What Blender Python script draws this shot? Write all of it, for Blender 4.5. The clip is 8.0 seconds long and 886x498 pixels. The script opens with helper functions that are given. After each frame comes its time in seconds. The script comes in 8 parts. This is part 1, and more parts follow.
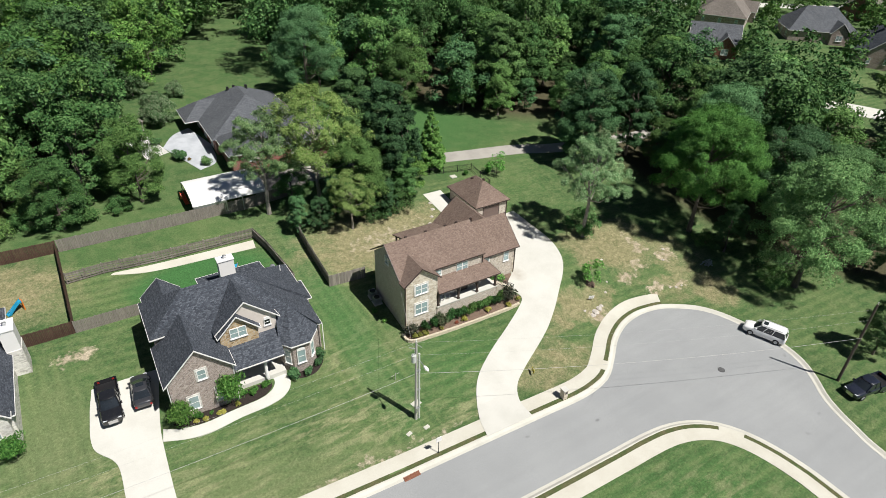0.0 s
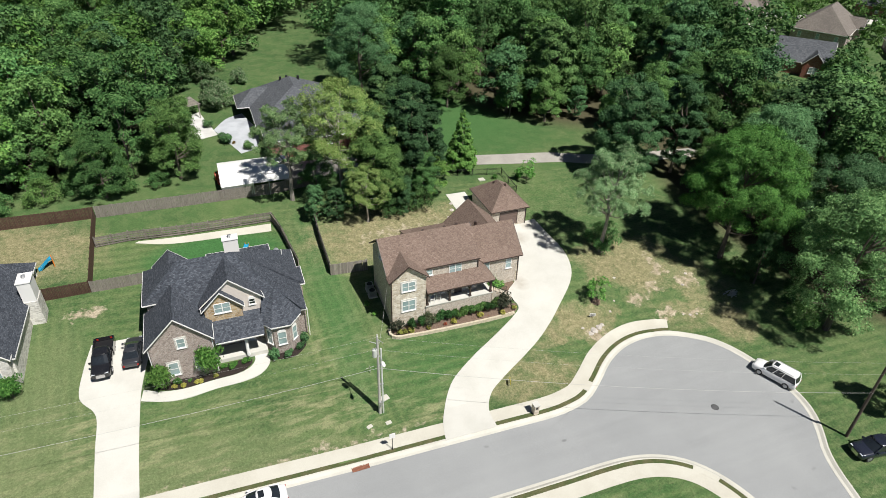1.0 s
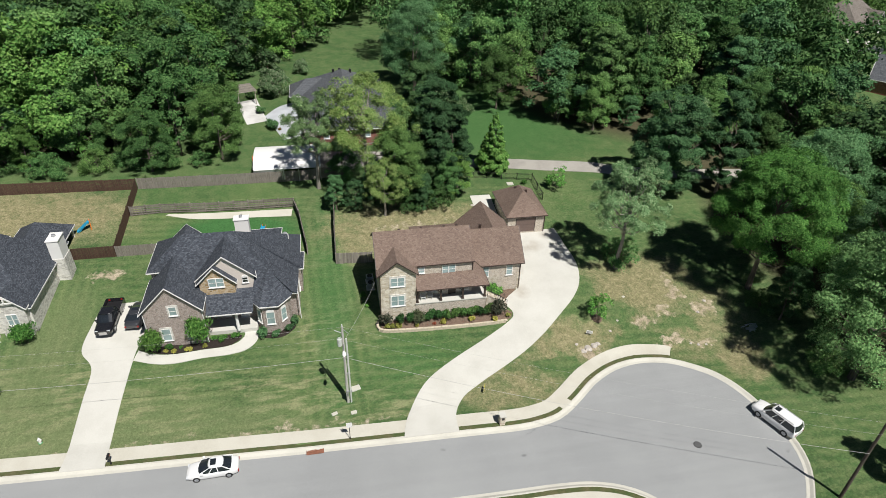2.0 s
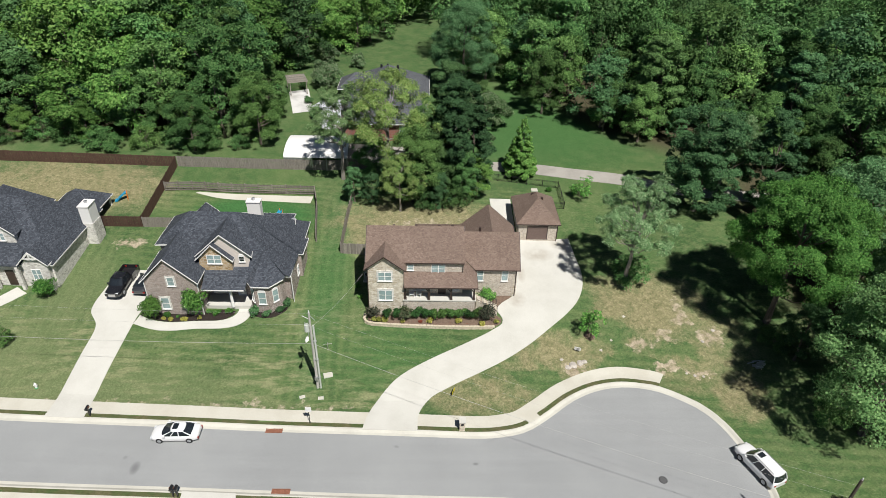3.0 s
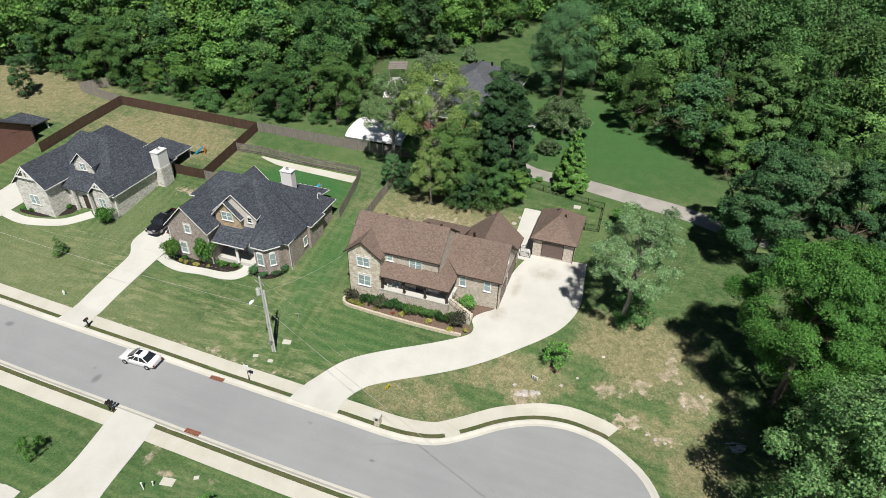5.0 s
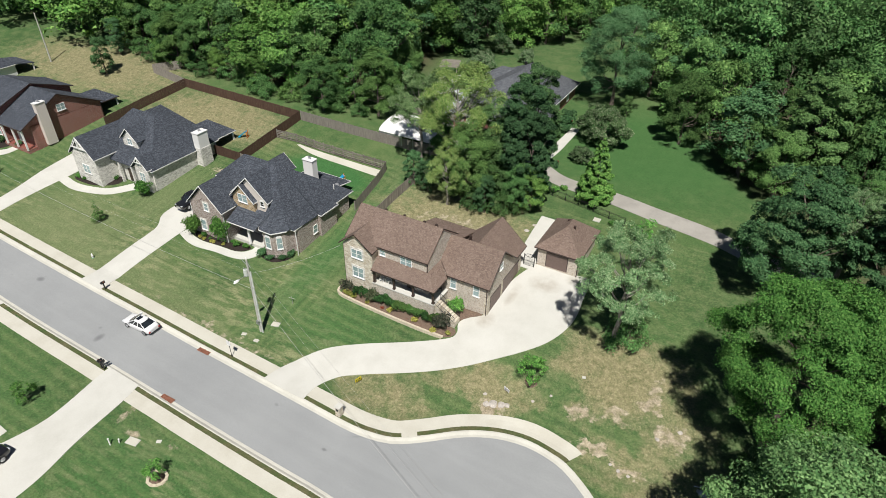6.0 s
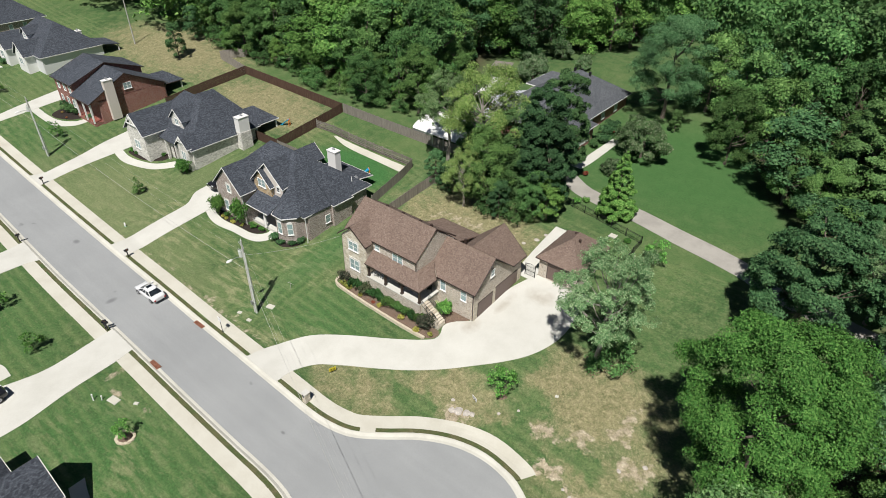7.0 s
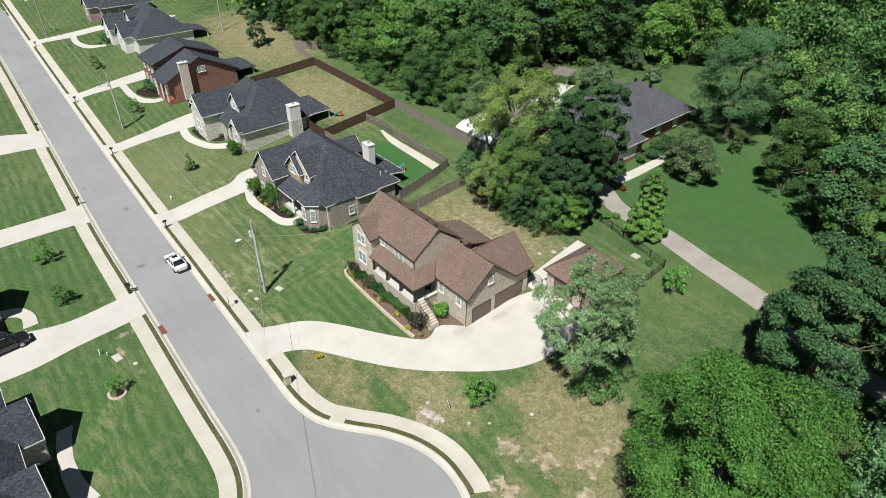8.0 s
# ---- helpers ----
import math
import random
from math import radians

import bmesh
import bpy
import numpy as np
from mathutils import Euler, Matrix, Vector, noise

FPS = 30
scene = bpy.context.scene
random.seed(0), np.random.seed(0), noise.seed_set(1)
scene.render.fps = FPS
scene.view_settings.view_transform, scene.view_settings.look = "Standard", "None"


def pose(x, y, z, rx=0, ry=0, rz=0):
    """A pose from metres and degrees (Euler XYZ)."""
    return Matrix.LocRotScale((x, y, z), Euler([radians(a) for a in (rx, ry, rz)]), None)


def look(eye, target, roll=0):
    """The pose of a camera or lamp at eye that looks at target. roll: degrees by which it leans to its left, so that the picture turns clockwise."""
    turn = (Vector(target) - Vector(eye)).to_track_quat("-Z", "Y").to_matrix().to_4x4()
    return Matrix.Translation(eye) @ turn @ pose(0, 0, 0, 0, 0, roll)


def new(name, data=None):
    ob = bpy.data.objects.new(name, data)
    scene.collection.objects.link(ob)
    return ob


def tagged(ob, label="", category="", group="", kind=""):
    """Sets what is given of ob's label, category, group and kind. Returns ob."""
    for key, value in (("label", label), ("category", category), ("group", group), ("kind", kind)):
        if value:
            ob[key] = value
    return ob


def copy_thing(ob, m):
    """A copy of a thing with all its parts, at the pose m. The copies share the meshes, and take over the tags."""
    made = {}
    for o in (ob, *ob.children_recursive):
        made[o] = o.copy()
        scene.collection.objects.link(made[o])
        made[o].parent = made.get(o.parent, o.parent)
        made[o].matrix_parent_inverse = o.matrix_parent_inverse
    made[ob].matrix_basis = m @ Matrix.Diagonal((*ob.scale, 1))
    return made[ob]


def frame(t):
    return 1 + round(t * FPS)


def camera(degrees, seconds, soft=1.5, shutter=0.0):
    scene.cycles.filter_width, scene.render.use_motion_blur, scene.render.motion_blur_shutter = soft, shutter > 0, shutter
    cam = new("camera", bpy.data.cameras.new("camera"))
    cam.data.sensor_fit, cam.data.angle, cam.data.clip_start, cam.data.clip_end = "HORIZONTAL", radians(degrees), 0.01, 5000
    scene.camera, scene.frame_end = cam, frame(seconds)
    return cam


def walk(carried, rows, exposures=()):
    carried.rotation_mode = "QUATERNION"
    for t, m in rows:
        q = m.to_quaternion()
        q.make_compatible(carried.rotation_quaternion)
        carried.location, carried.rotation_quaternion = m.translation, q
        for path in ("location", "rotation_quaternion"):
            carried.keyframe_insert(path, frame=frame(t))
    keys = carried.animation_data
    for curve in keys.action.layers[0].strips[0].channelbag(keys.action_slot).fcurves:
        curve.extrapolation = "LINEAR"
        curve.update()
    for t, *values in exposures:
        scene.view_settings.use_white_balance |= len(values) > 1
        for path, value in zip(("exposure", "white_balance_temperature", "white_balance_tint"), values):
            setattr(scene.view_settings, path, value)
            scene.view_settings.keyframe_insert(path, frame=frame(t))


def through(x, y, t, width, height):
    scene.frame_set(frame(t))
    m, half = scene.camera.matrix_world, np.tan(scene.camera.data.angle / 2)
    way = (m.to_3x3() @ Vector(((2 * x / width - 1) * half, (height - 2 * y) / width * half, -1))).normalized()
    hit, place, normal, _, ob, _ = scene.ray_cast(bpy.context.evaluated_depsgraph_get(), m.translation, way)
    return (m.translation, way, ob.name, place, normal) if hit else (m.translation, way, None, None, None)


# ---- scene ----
cam = camera(71.49, 8.0, 0.6)
PATH = [
    (0, (0.594, -0.061, 50.348), (27.370, 42.220, 17.251), 1.90),
    (0.5, (5.565, -2.947, 50.469), (28.526, 41.507, 17.352), 1.95),
    (1, (10.909, -5.206, 50.670), (29.752, 41.038, 17.407), 1.97),
    (1.5, (16.481, -7.051, 50.819), (30.984, 40.648, 17.434), 1.91),
    (3, (33.870, -9.505, 51.038), (35.286, 40.142, 17.374), 1.72),
    (3.5, (39.838, -9.251, 51.046), (36.941, 40.272, 17.295), 1.67),
    (4, (45.589, -8.445, 51.051), (38.609, 40.616, 17.223), 1.67),
    (4.5, (51.273, -6.938, 51.172), (39.951, 41.157, 17.132), 1.54),
    (6, (67.434, 0.554, 51.003), (43.609, 43.574, 16.628), 0.86),
    (6.5, (72.165, 3.807, 50.906), (44.739, 44.622, 16.526), 0.77),
    (7, (76.463, 7.340, 50.778), (45.552, 45.578, 16.392), 0.75),
    (7.5, (80.412, 11.300, 50.510), (46.107, 46.589, 16.190), 0.64),
    (8, (83.824, 15.463, 50.307), (46.267, 47.298, 16.015), 0.61),
]
walk(cam, [(t, look(eye, target, roll)) for t, eye, target, roll in PATH], [(0.0, 0.27), (1.0, 0.27), (1.5, 0.1), (3.0, 0.13), (8.0, 0.13)])

# ---- sky and sun ----
SUN_WAY = Vector((0.237, -0.474, 0.848)).normalized()
sky_world = bpy.data.worlds.new("sky")
scene.world = sky_world
sky_world.use_nodes = True
sky_tree = sky_world.node_tree
sky = sky_tree.nodes.new("ShaderNodeTexSky")
sky.sky_type = "NISHITA"
sky.sun_disc = False
sky.air_density = 0.4
sky.dust_density = 0.2
sky.sun_elevation = math.asin(SUN_WAY.z)
sky.sun_rotation = math.atan2(SUN_WAY.x, SUN_WAY.y)
sky_tree.links.new(sky.outputs["Color"], sky_tree.nodes["Background"].inputs["Color"])
sky_tree.nodes["Background"].inputs["Strength"].default_value = 0.05
sun = new("sun", bpy.data.lights.new("sun", "SUN"))
sun.data.energy = 5.0
sun.data.angle = radians(0.55)
sun.data.color = (1.0, 0.97, 0.935)
sun.matrix_world = SUN_WAY.to_track_quat("Z", "Y").to_matrix().to_4x4()

# ---- material helpers ----
def shader(name, rough=0.8, metal=0.0, spec=0.5):
    m = bpy.data.materials.new(name)
    m.use_nodes = True
    b = m.node_tree.nodes["Principled BSDF"]
    b.inputs["Roughness"].default_value = rough
    b.inputs["Metallic"].default_value = metal
    b.inputs["Specular IOR Level"].default_value = spec
    return m


def bsdf(m):
    return m.node_tree.nodes["Principled BSDF"]


def join(m, a, b):
    m.node_tree.links.new(a, b)


def feed(m, socket, value):
    """A socket, a number or a colour into an input."""
    if isinstance(value, bpy.types.NodeSocket):
        join(m, value, socket)
    elif isinstance(value, (tuple, list)):
        socket.default_value = (*value, 1.0) if len(value) == 3 and socket.type == "RGBA" else value
    else:
        socket.default_value = value


def place(m):
    return m.node_tree.nodes.new("ShaderNodeNewGeometry").outputs["Position"]


def local(m):
    return m.node_tree.nodes.new("ShaderNodeTexCoord").outputs["Object"]


def calc(m, op, a, b=0.0, c=0.0, clamp=False):
    n = m.node_tree.nodes.new("ShaderNodeMath")
    n.operation = op
    n.use_clamp = clamp
    for k, v in enumerate((a, b, c)):
        feed(m, n.inputs[k], v)
    return n.outputs[0]


def split(m, vec):
    n = m.node_tree.nodes.new("ShaderNodeSeparateXYZ")
    join(m, vec, n.inputs[0])
    return n.outputs[0], n.outputs[1], n.outputs[2]


def merge(m, x, y, z=0.0):
    n = m.node_tree.nodes.new("ShaderNodeCombineXYZ")
    for k, v in enumerate((x, y, z)):
        feed(m, n.inputs[k], v)
    return n.outputs[0]


def grain(m, vec, scale, detail=4.0, rough=0.55):
    n = m.node_tree.nodes.new("ShaderNodeTexNoise")
    join(m, vec, n.inputs["Vector"])
    n.inputs["Scale"].default_value = scale
    n.inputs["Detail"].default_value = detail
    n.inputs["Roughness"].default_value = rough
    return n.outputs["Fac"]


def ramp(m, fac, *stops):
    n = m.node_tree.nodes.new("ShaderNodeValToRGB")
    feed(m, n.inputs[0], fac)
    e = n.color_ramp.elements
    while len(e) < len(stops):
        e.new(0.5)
    for k, (at, colour) in enumerate(stops):
        e[k].position = at
        e[k].color = (*colour, 1.0) if isinstance(colour, tuple) else (colour, colour, colour, 1.0)
    return n.outputs[0]


def blend(m, fac, a, b, how="MIX"):
    n = m.node_tree.nodes.new("ShaderNodeMix")
    n.data_type = "RGBA"
    n.blend_type = how
    feed(m, n.inputs[0], fac)
    feed(m, n.inputs[6], a)
    feed(m, n.inputs[7], b)
    return n.outputs[2]


def relief(m, height, strength=0.4, depth=0.02):
    n = m.node_tree.nodes.new("ShaderNodeBump")
    n.inputs["Strength"].default_value = strength
    n.inputs["Distance"].default_value = depth
    feed(m, n.inputs["Height"], height)
    join(m, n.outputs[0], bsdf(m).inputs["Normal"])


def tint(m, colour):
    feed(m, bsdf(m).inputs["Base Color"], colour)
    return m


def wall_map(m):
    """Metres along an upright wall or up a roof, and height."""
    g = m.node_tree.nodes.new("ShaderNodeNewGeometry")
    x, y, z = split(m, g.outputs["Position"])
    nx, ny, _ = split(m, g.outputs["True Normal"])
    side = calc(m, "GREATER_THAN", calc(m, "ABSOLUTE", nx), calc(m, "ABSOLUTE", ny))
    u = calc(m, "ADD", calc(m, "MULTIPLY", x, calc(m, "SUBTRACT", 1.0, side)), calc(m, "MULTIPLY", y, side))
    return u, z


def brick_node(m, vec, width, height, a, b, joint, gap=0.012, mortar_smooth=0.1):
    n = m.node_tree.nodes.new("ShaderNodeTexBrick")
    join(m, vec, n.inputs["Vector"])
    n.inputs["Scale"].default_value = 1.0
    n.inputs["Brick Width"].default_value = width
    n.inputs["Row Height"].default_value = height
    n.inputs["Mortar Size"].default_value = gap
    n.inputs["Mortar Smooth"].default_value = mortar_smooth
    feed(m, n.inputs["Color1"], a)
    feed(m, n.inputs["Color2"], b)
    feed(m, n.inputs["Mortar"], joint)
    return n


def brick_mat(name, a, b, joint):
    m = shader(name, 0.85)
    u, z = wall_map(m)
    vec = merge(m, u, z)
    n = brick_node(m, vec, 0.23, 0.082, a, b, joint, 0.015)
    big = grain(m, place(m), 3.5, 6.0, 0.75)
    tint(m, blend(m, 0.7, n.outputs["Color"], ramp(m, big, (0.3, 0.35), (0.7, 0.75)), "OVERLAY"))
    relief(m, calc(m, "SUBTRACT", grain(m, place(m), 30.0), n.outputs["Fac"]), 0.5, 0.01)
    return m


def stone_mat(name, a, b, c, joint):
    m = shader(name, 0.9)
    u, z = wall_map(m)
    vec = merge(m, u, calc(m, "MULTIPLY", z, 1.9))
    v = m.node_tree.nodes.new("ShaderNodeTexVoronoi")
    v.distance = "CHEBYCHEV"
    join(m, vec, v.inputs["Vector"])
    v.inputs["Scale"].default_value = 2.6
    v.inputs["Randomness"].default_value = 0.75
    e = m.node_tree.nodes.new("ShaderNodeTexVoronoi")
    e.feature = "DISTANCE_TO_EDGE"
    join(m, vec, e.inputs["Vector"])
    e.inputs["Scale"].default_value = 2.6
    e.inputs["Randomness"].default_value = 0.75
    r, g, bb = m.node_tree.nodes.new("ShaderNodeSeparateColor"), None, None
    join(m, v.outputs["Color"], r.inputs[0])
    body = ramp(m, r.outputs[0], (0.1, a), (0.5, b), (0.9, c))
    gap = ramp(m, e.outputs["Distance"], (0.02, 1.0), (0.07, 0.0))
    col = blend(m, gap, body, joint)
    tint(m, blend(m, 0.3, col, ramp(m, grain(m, place(m), 7.0), (0.3, 0.3), (0.7, 0.75)), "OVERLAY"))
    relief(m, calc(m, "MINIMUM", e.outputs["Distance"], 0.12), 0.6, 0.06)
    return m


def shingle_mat(name, a, b, c):
    m = shader(name, 0.93, spec=0.25)
    u, z = wall_map(m)
    vec = merge(m, u, calc(m, "MULTIPLY", z, 1.55))
    n = brick_node(m, vec, 0.24, 0.15, (0, 0, 0), (1, 1, 1), (0.2, 0.2, 0.2), 0.014)
    tab = ramp(m, n.outputs["Color"], (0.0, a), (0.5, b), (1.0, c))
    mid = grain(m, place(m), 9.0, 6.0, 0.75)
    large = grain(m, place(m), 0.25, 3.0)
    col = blend(m, 0.5, tab, ramp(m, mid, (0.32, 0.25), (0.68, 0.75)), "OVERLAY")
    col = blend(m, 0.55, col, ramp(m, grain(m, place(m), 30.0, 3.0, 0.7), (0.32, 0.2), (0.68, 0.8)), "OVERLAY")
    col = blend(m, 0.3, col, ramp(m, large, (0.3, 0.38), (0.7, 0.64)), "OVERLAY")
    tint(m, col)
    relief(m, calc(m, "ADD", calc(m, "MULTIPLY", n.outputs["Fac"], -0.7), calc(m, "MULTIPLY", grain(m, place(m), 45.0), 0.6)), 0.6, 0.02)
    return m


def plain_mat(name, colour, rough=0.6, metal=0.0, scale=3.0, amount=0.25, spec=0.5):
    m = shader(name, rough, metal, spec)
    g = grain(m, place(m), scale, 5.0)
    tint(m, blend(m, amount, colour, ramp(m, g, (0.3, 0.3), (0.7, 0.7)), "OVERLAY"))
    relief(m, grain(m, place(m), scale * 12), 0.12, 0.01)
    return m


def concrete_mat(name, colour, dark, stains=()):
    m = shader(name, 0.9, spec=0.3)
    p = place(m)
    big = grain(m, p, 0.35, 6.0, 0.6)
    fine = grain(m, p, 9.0, 4.0)
    col = blend(m, ramp(m, big, (0.42, 0.0), (0.72, 1.0)), colour, dark)
    col = blend(m, 0.09, col, ramp(m, fine, (0.3, 0.25), (0.7, 0.75)), "OVERLAY")
    if stains:
        x, y, z = split(m, p)
        for cx, cy, rx, ry in stains:
            col = blend(m, calc(m, "MULTIPLY", patch(m, x, y, cx, cy, rx, ry), ramp(m, grain(m, p, 0.9, 5.0), (0.35, 0.2), (0.65, 0.7))), col, (0.36, 0.32, 0.26))
    tint(m, col)
    relief(m, fine, 0.15, 0.01)
    return m


STAINS = ((6.3, 27.5, 0.5, 0.85), (-9.6, 30.6, 0.7, 0.5), (38.8, 28.6, 0.35, 0.2))


def asphalt_mat():
    m = shader("asphalt", 0.92, spec=0.25)
    p = place(m)
    x, y, z = split(m, p)
    big = grain(m, p, 0.12, 5.0, 0.6)
    long = grain(m, merge(m, calc(m, "MULTIPLY", x, 0.05), calc(m, "MULTIPLY", y, 0.9)), 1.0, 4.0)
    fine = grain(m, p, 22.0, 3.0)
    col = blend(m, ramp(m, big, (0.35, 0.0), (0.7, 1.0)), (0.282, 0.29, 0.288), (0.32, 0.328, 0.324))
    col = blend(m, 0.13, col, ramp(m, long, (0.3, 0.36), (0.7, 0.62)), "OVERLAY")
    col = blend(m, 0.3, col, ramp(m, fine, (0.3, 0.3), (0.7, 0.7)), "OVERLAY")
    spots = grain(m, p, 0.5, 2.0, 0.4)
    col = blend(m, ramp(m, spots, (0.74, 0.0), (0.8, 0.6)), col, (0.13, 0.13, 0.135))
    # oil stains
    for cx, cy, rx, ry in STAINS:
        col = blend(m, calc(m, "MULTIPLY", patch(m, x, y, cx, cy, rx, ry), 0.75), col, (0.15, 0.152, 0.155))
    tint(m, col)
    relief(m, fine, 0.3, 0.01)
    return m


def patch(m, x, y, cx, cy, rx, ry):
    """1 in the middle of an oval patch of the plan, 0 outside it."""
    a = calc(m, "DIVIDE", calc(m, "SUBTRACT", x, cx), rx)
    b = calc(m, "DIVIDE", calc(m, "SUBTRACT", y, cy), ry)
    d = calc(m, "ADD", calc(m, "MULTIPLY", a, a), calc(m, "MULTIPLY", b, b))
    return calc(m, "SUBTRACT", 1.0, d, clamp=True)


def most(m, *values):
    out = values[0]
    for v in values[1:]:
        out = calc(m, "MAXIMUM", out, v)
    return out


def stretched(m, x, y, along, across, angle=0.0, detail=4.0, rough=0.6):
    """Streaky noise: along and across are its scales by the angle's direction in the plan."""
    c, s = math.cos(math.radians(angle)), math.sin(math.radians(angle))
    u = calc(m, "ADD", calc(m, "MULTIPLY", x, c), calc(m, "MULTIPLY", y, s))
    v = calc(m, "SUBTRACT", calc(m, "MULTIPLY", y, c), calc(m, "MULTIPLY", x, s))
    return grain(m, merge(m, calc(m, "MULTIPLY", u, along), calc(m, "MULTIPLY", v, across)), 1.0, detail, rough)


def grass_mat():
    m = shader("grass", 0.95, spec=0.12)
    p = place(m)
    x, y, z = split(m, p)
    large = grain(m, p, 0.07, 4.0, 0.55)
    mid = grain(m, p, 0.5, 6.0, 0.65)
    fine = grain(m, p, 4.0, 6.0, 0.75)
    tuft = grain(m, p, 14.0, 4.0, 0.7)
    col = ramp(m, large, (0.35, (0.05, 0.1, 0.034)), (0.5, (0.068, 0.126, 0.043)), (0.66, (0.092, 0.145, 0.052)))
    near = calc(m, "LESS_THAN", y, 76.0)
    col = blend(m, ramp(m, mid, (0.42, 0.0), (0.7, 0.65)), col, (0.14, 0.175, 0.075))
    patchy = ramp(m, grain(m, p, 1.1, 5.0, 0.7), (0.5, 0.0), (0.68, 0.75))
    col = blend(m, calc(m, "MULTIPLY", patchy, calc(m, "ADD", calc(m, "MULTIPLY", near, 0.7), 0.12)), col, (0.142, 0.178, 0.08))
    rich = most(m, patch(m, x, y, 8.5, 67.5, 11, 5), patch(m, x, y, 52, 100, 24, 22), calc(m, "MULTIPLY", patch(m, x, y, 30, 42, 9, 6), 0.7), calc(m, "MULTIPLY", patch(m, x, y, 32, 15, 26, 10), 0.8), calc(m, "MULTIPLY", patch(m, x, y, -10, 16, 26, 10), 0.7), calc(m, "MULTIPLY", patch(m, x, y, -52, 42, 18, 8), 0.6))
    col = blend(m, calc(m, "MULTIPLY", rich, 1.2, clamp=True), col, blend(m, mid, (0.045, 0.118, 0.034), (0.075, 0.15, 0.05)))
    # mower passes, along the street in front and up the lots between the houses
    wave = calc(m, "MULTIPLY", grain(m, p, 0.25, 2.0), 1.6)
    ripple = calc(m, "MULTIPLY", grain(m, p, 1.3, 4.0, 0.7), 1.1)
    wave = calc(m, "ADD", wave, ripple)
    row = calc(m, "SINE", calc(m, "ADD", calc(m, "MULTIPLY", calc(m, "ADD", y, calc(m, "MULTIPLY", x, 0.05)), 4.6), wave))
    side = calc(m, "SINE", calc(m, "ADD", calc(m, "MULTIPLY", calc(m, "ADD", x, calc(m, "MULTIPLY", y, 0.06)), 5.0), wave))
    lots = most(m, patch(m, x, y, 21, 52, 5, 26), patch(m, x, y, -11, 47, 7, 18))
    stripe = blend(m, calc(m, "MULTIPLY", lots, 3.0, clamp=True), merge_grey(m, row), merge_grey(m, side))
    stripe = calc(m, "MULTIPLY", stripe, ramp(m, grain(m, p, 0.3, 4.0, 0.6), (0.36, 0.12), (0.62, 1.0)))
    stripe = calc(m, "MULTIPLY", stripe, calc(m, "MULTIPLY", near, calc(m, "SUBTRACT", 1.0, calc(m, "MULTIPLY", patch(m, x, y, 62, 62, 20, 16), 1.2), clamp=True)))
    col = blend(m, calc(m, "MULTIPLY", stripe, 0.26, clamp=True), col, (0.2, 0.235, 0.1))
    col = blend(m, calc(m, "MULTIPLY", stripe, -0.3, clamp=True), col, (0.04, 0.085, 0.03))
    # straw-coloured streaks of the front lawns
    front = most(m, patch(m, x, y, -14, 40, 24, 10), calc(m, "MULTIPLY", patch(m, x, y, 14, 37, 22, 9), 0.9), calc(m, "MULTIPLY", patch(m, x, y, -66, 42, 36, 10), 0.3), calc(m, "MULTIPLY", patch(m, x, y, 34, 15, 24, 10), 0.4), calc(m, "MULTIPLY", patch(m, x, y, -30, 16, 34, 12), 0.25), calc(m, "MULTIPLY", patch(m, x, y, 21, 50, 8, 30), 0.45))
    front = calc(m, "MULTIPLY", front, 1.7, clamp=True)
    streak = stretched(m, x, y, 0.3, 1.1, 2.0, 5.0, 0.6)
    blotch = calc(m, "MULTIPLY", ramp(m, streak, (0.47, 0.0), (0.6, 1.0)), ramp(m, grain(m, p, 0.16, 3.0), (0.38, 0.15), (0.62, 1.0)))
    col = blend(m, calc(m, "MULTIPLY", blotch, calc(m, "MULTIPLY", front, 0.95)), col, (0.25, 0.256, 0.135))
    thatch = calc(m, "MULTIPLY", ramp(m, stretched(m, x, y, 0.9, 2.6, 3.0, 5.0, 0.7), (0.53, 0.0), (0.68, 1.0)), calc(m, "MULTIPLY", near, 0.36))
    col = blend(m, thatch, col, (0.215, 0.232, 0.115))
    pale = most(m, patch(m, x, y, -18, 40, 16, 9), calc(m, "MULTIPLY", patch(m, x, y, -12, 36, 34, 7), 0.9), calc(m, "MULTIPLY", patch(m, x, y, -10, 50, 5, 12), 0.7))
    col = blend(m, calc(m, "MULTIPLY", pale, 0.85), col, (0.158, 0.188, 0.088))
    scratch = stretched(m, x, y, 0.5, 4.0, 62.0, 5.0, 0.7)
    col = blend(m, calc(m, "MULTIPLY", ramp(m, scratch, (0.6, 0.0), (0.75, 1.0)), calc(m, "MULTIPLY", patch(m, x, y, 34, 14, 24, 11), 0.6)), col, (0.2, 0.17, 0.09))
    col = blend(m, calc(m, "MULTIPLY", most(m, patch(m, x, y, 8.5, 68.2, 10, 4.6), calc(m, "MULTIPLY", patch(m, x, y, 21, 56, 3.2, 22), 0.4)), 1.5, clamp=True), col, blend(m, mid, (0.04, 0.125, 0.036), (0.062, 0.152, 0.05)))
    # dry lawns
    flat_x, flat_y = x, y
    x = calc(m, "ADD", x, calc(m, "MULTIPLY", calc(m, "SUBTRACT", grain(m, p, 0.42, 5.0, 0.65), 0.5), 5.0))
    y = calc(m, "ADD", y, calc(m, "MULTIPLY", calc(m, "SUBTRACT", grain(m, merge(m, flat_y, flat_x), 0.42, 5.0, 0.65), 0.5), 5.0))
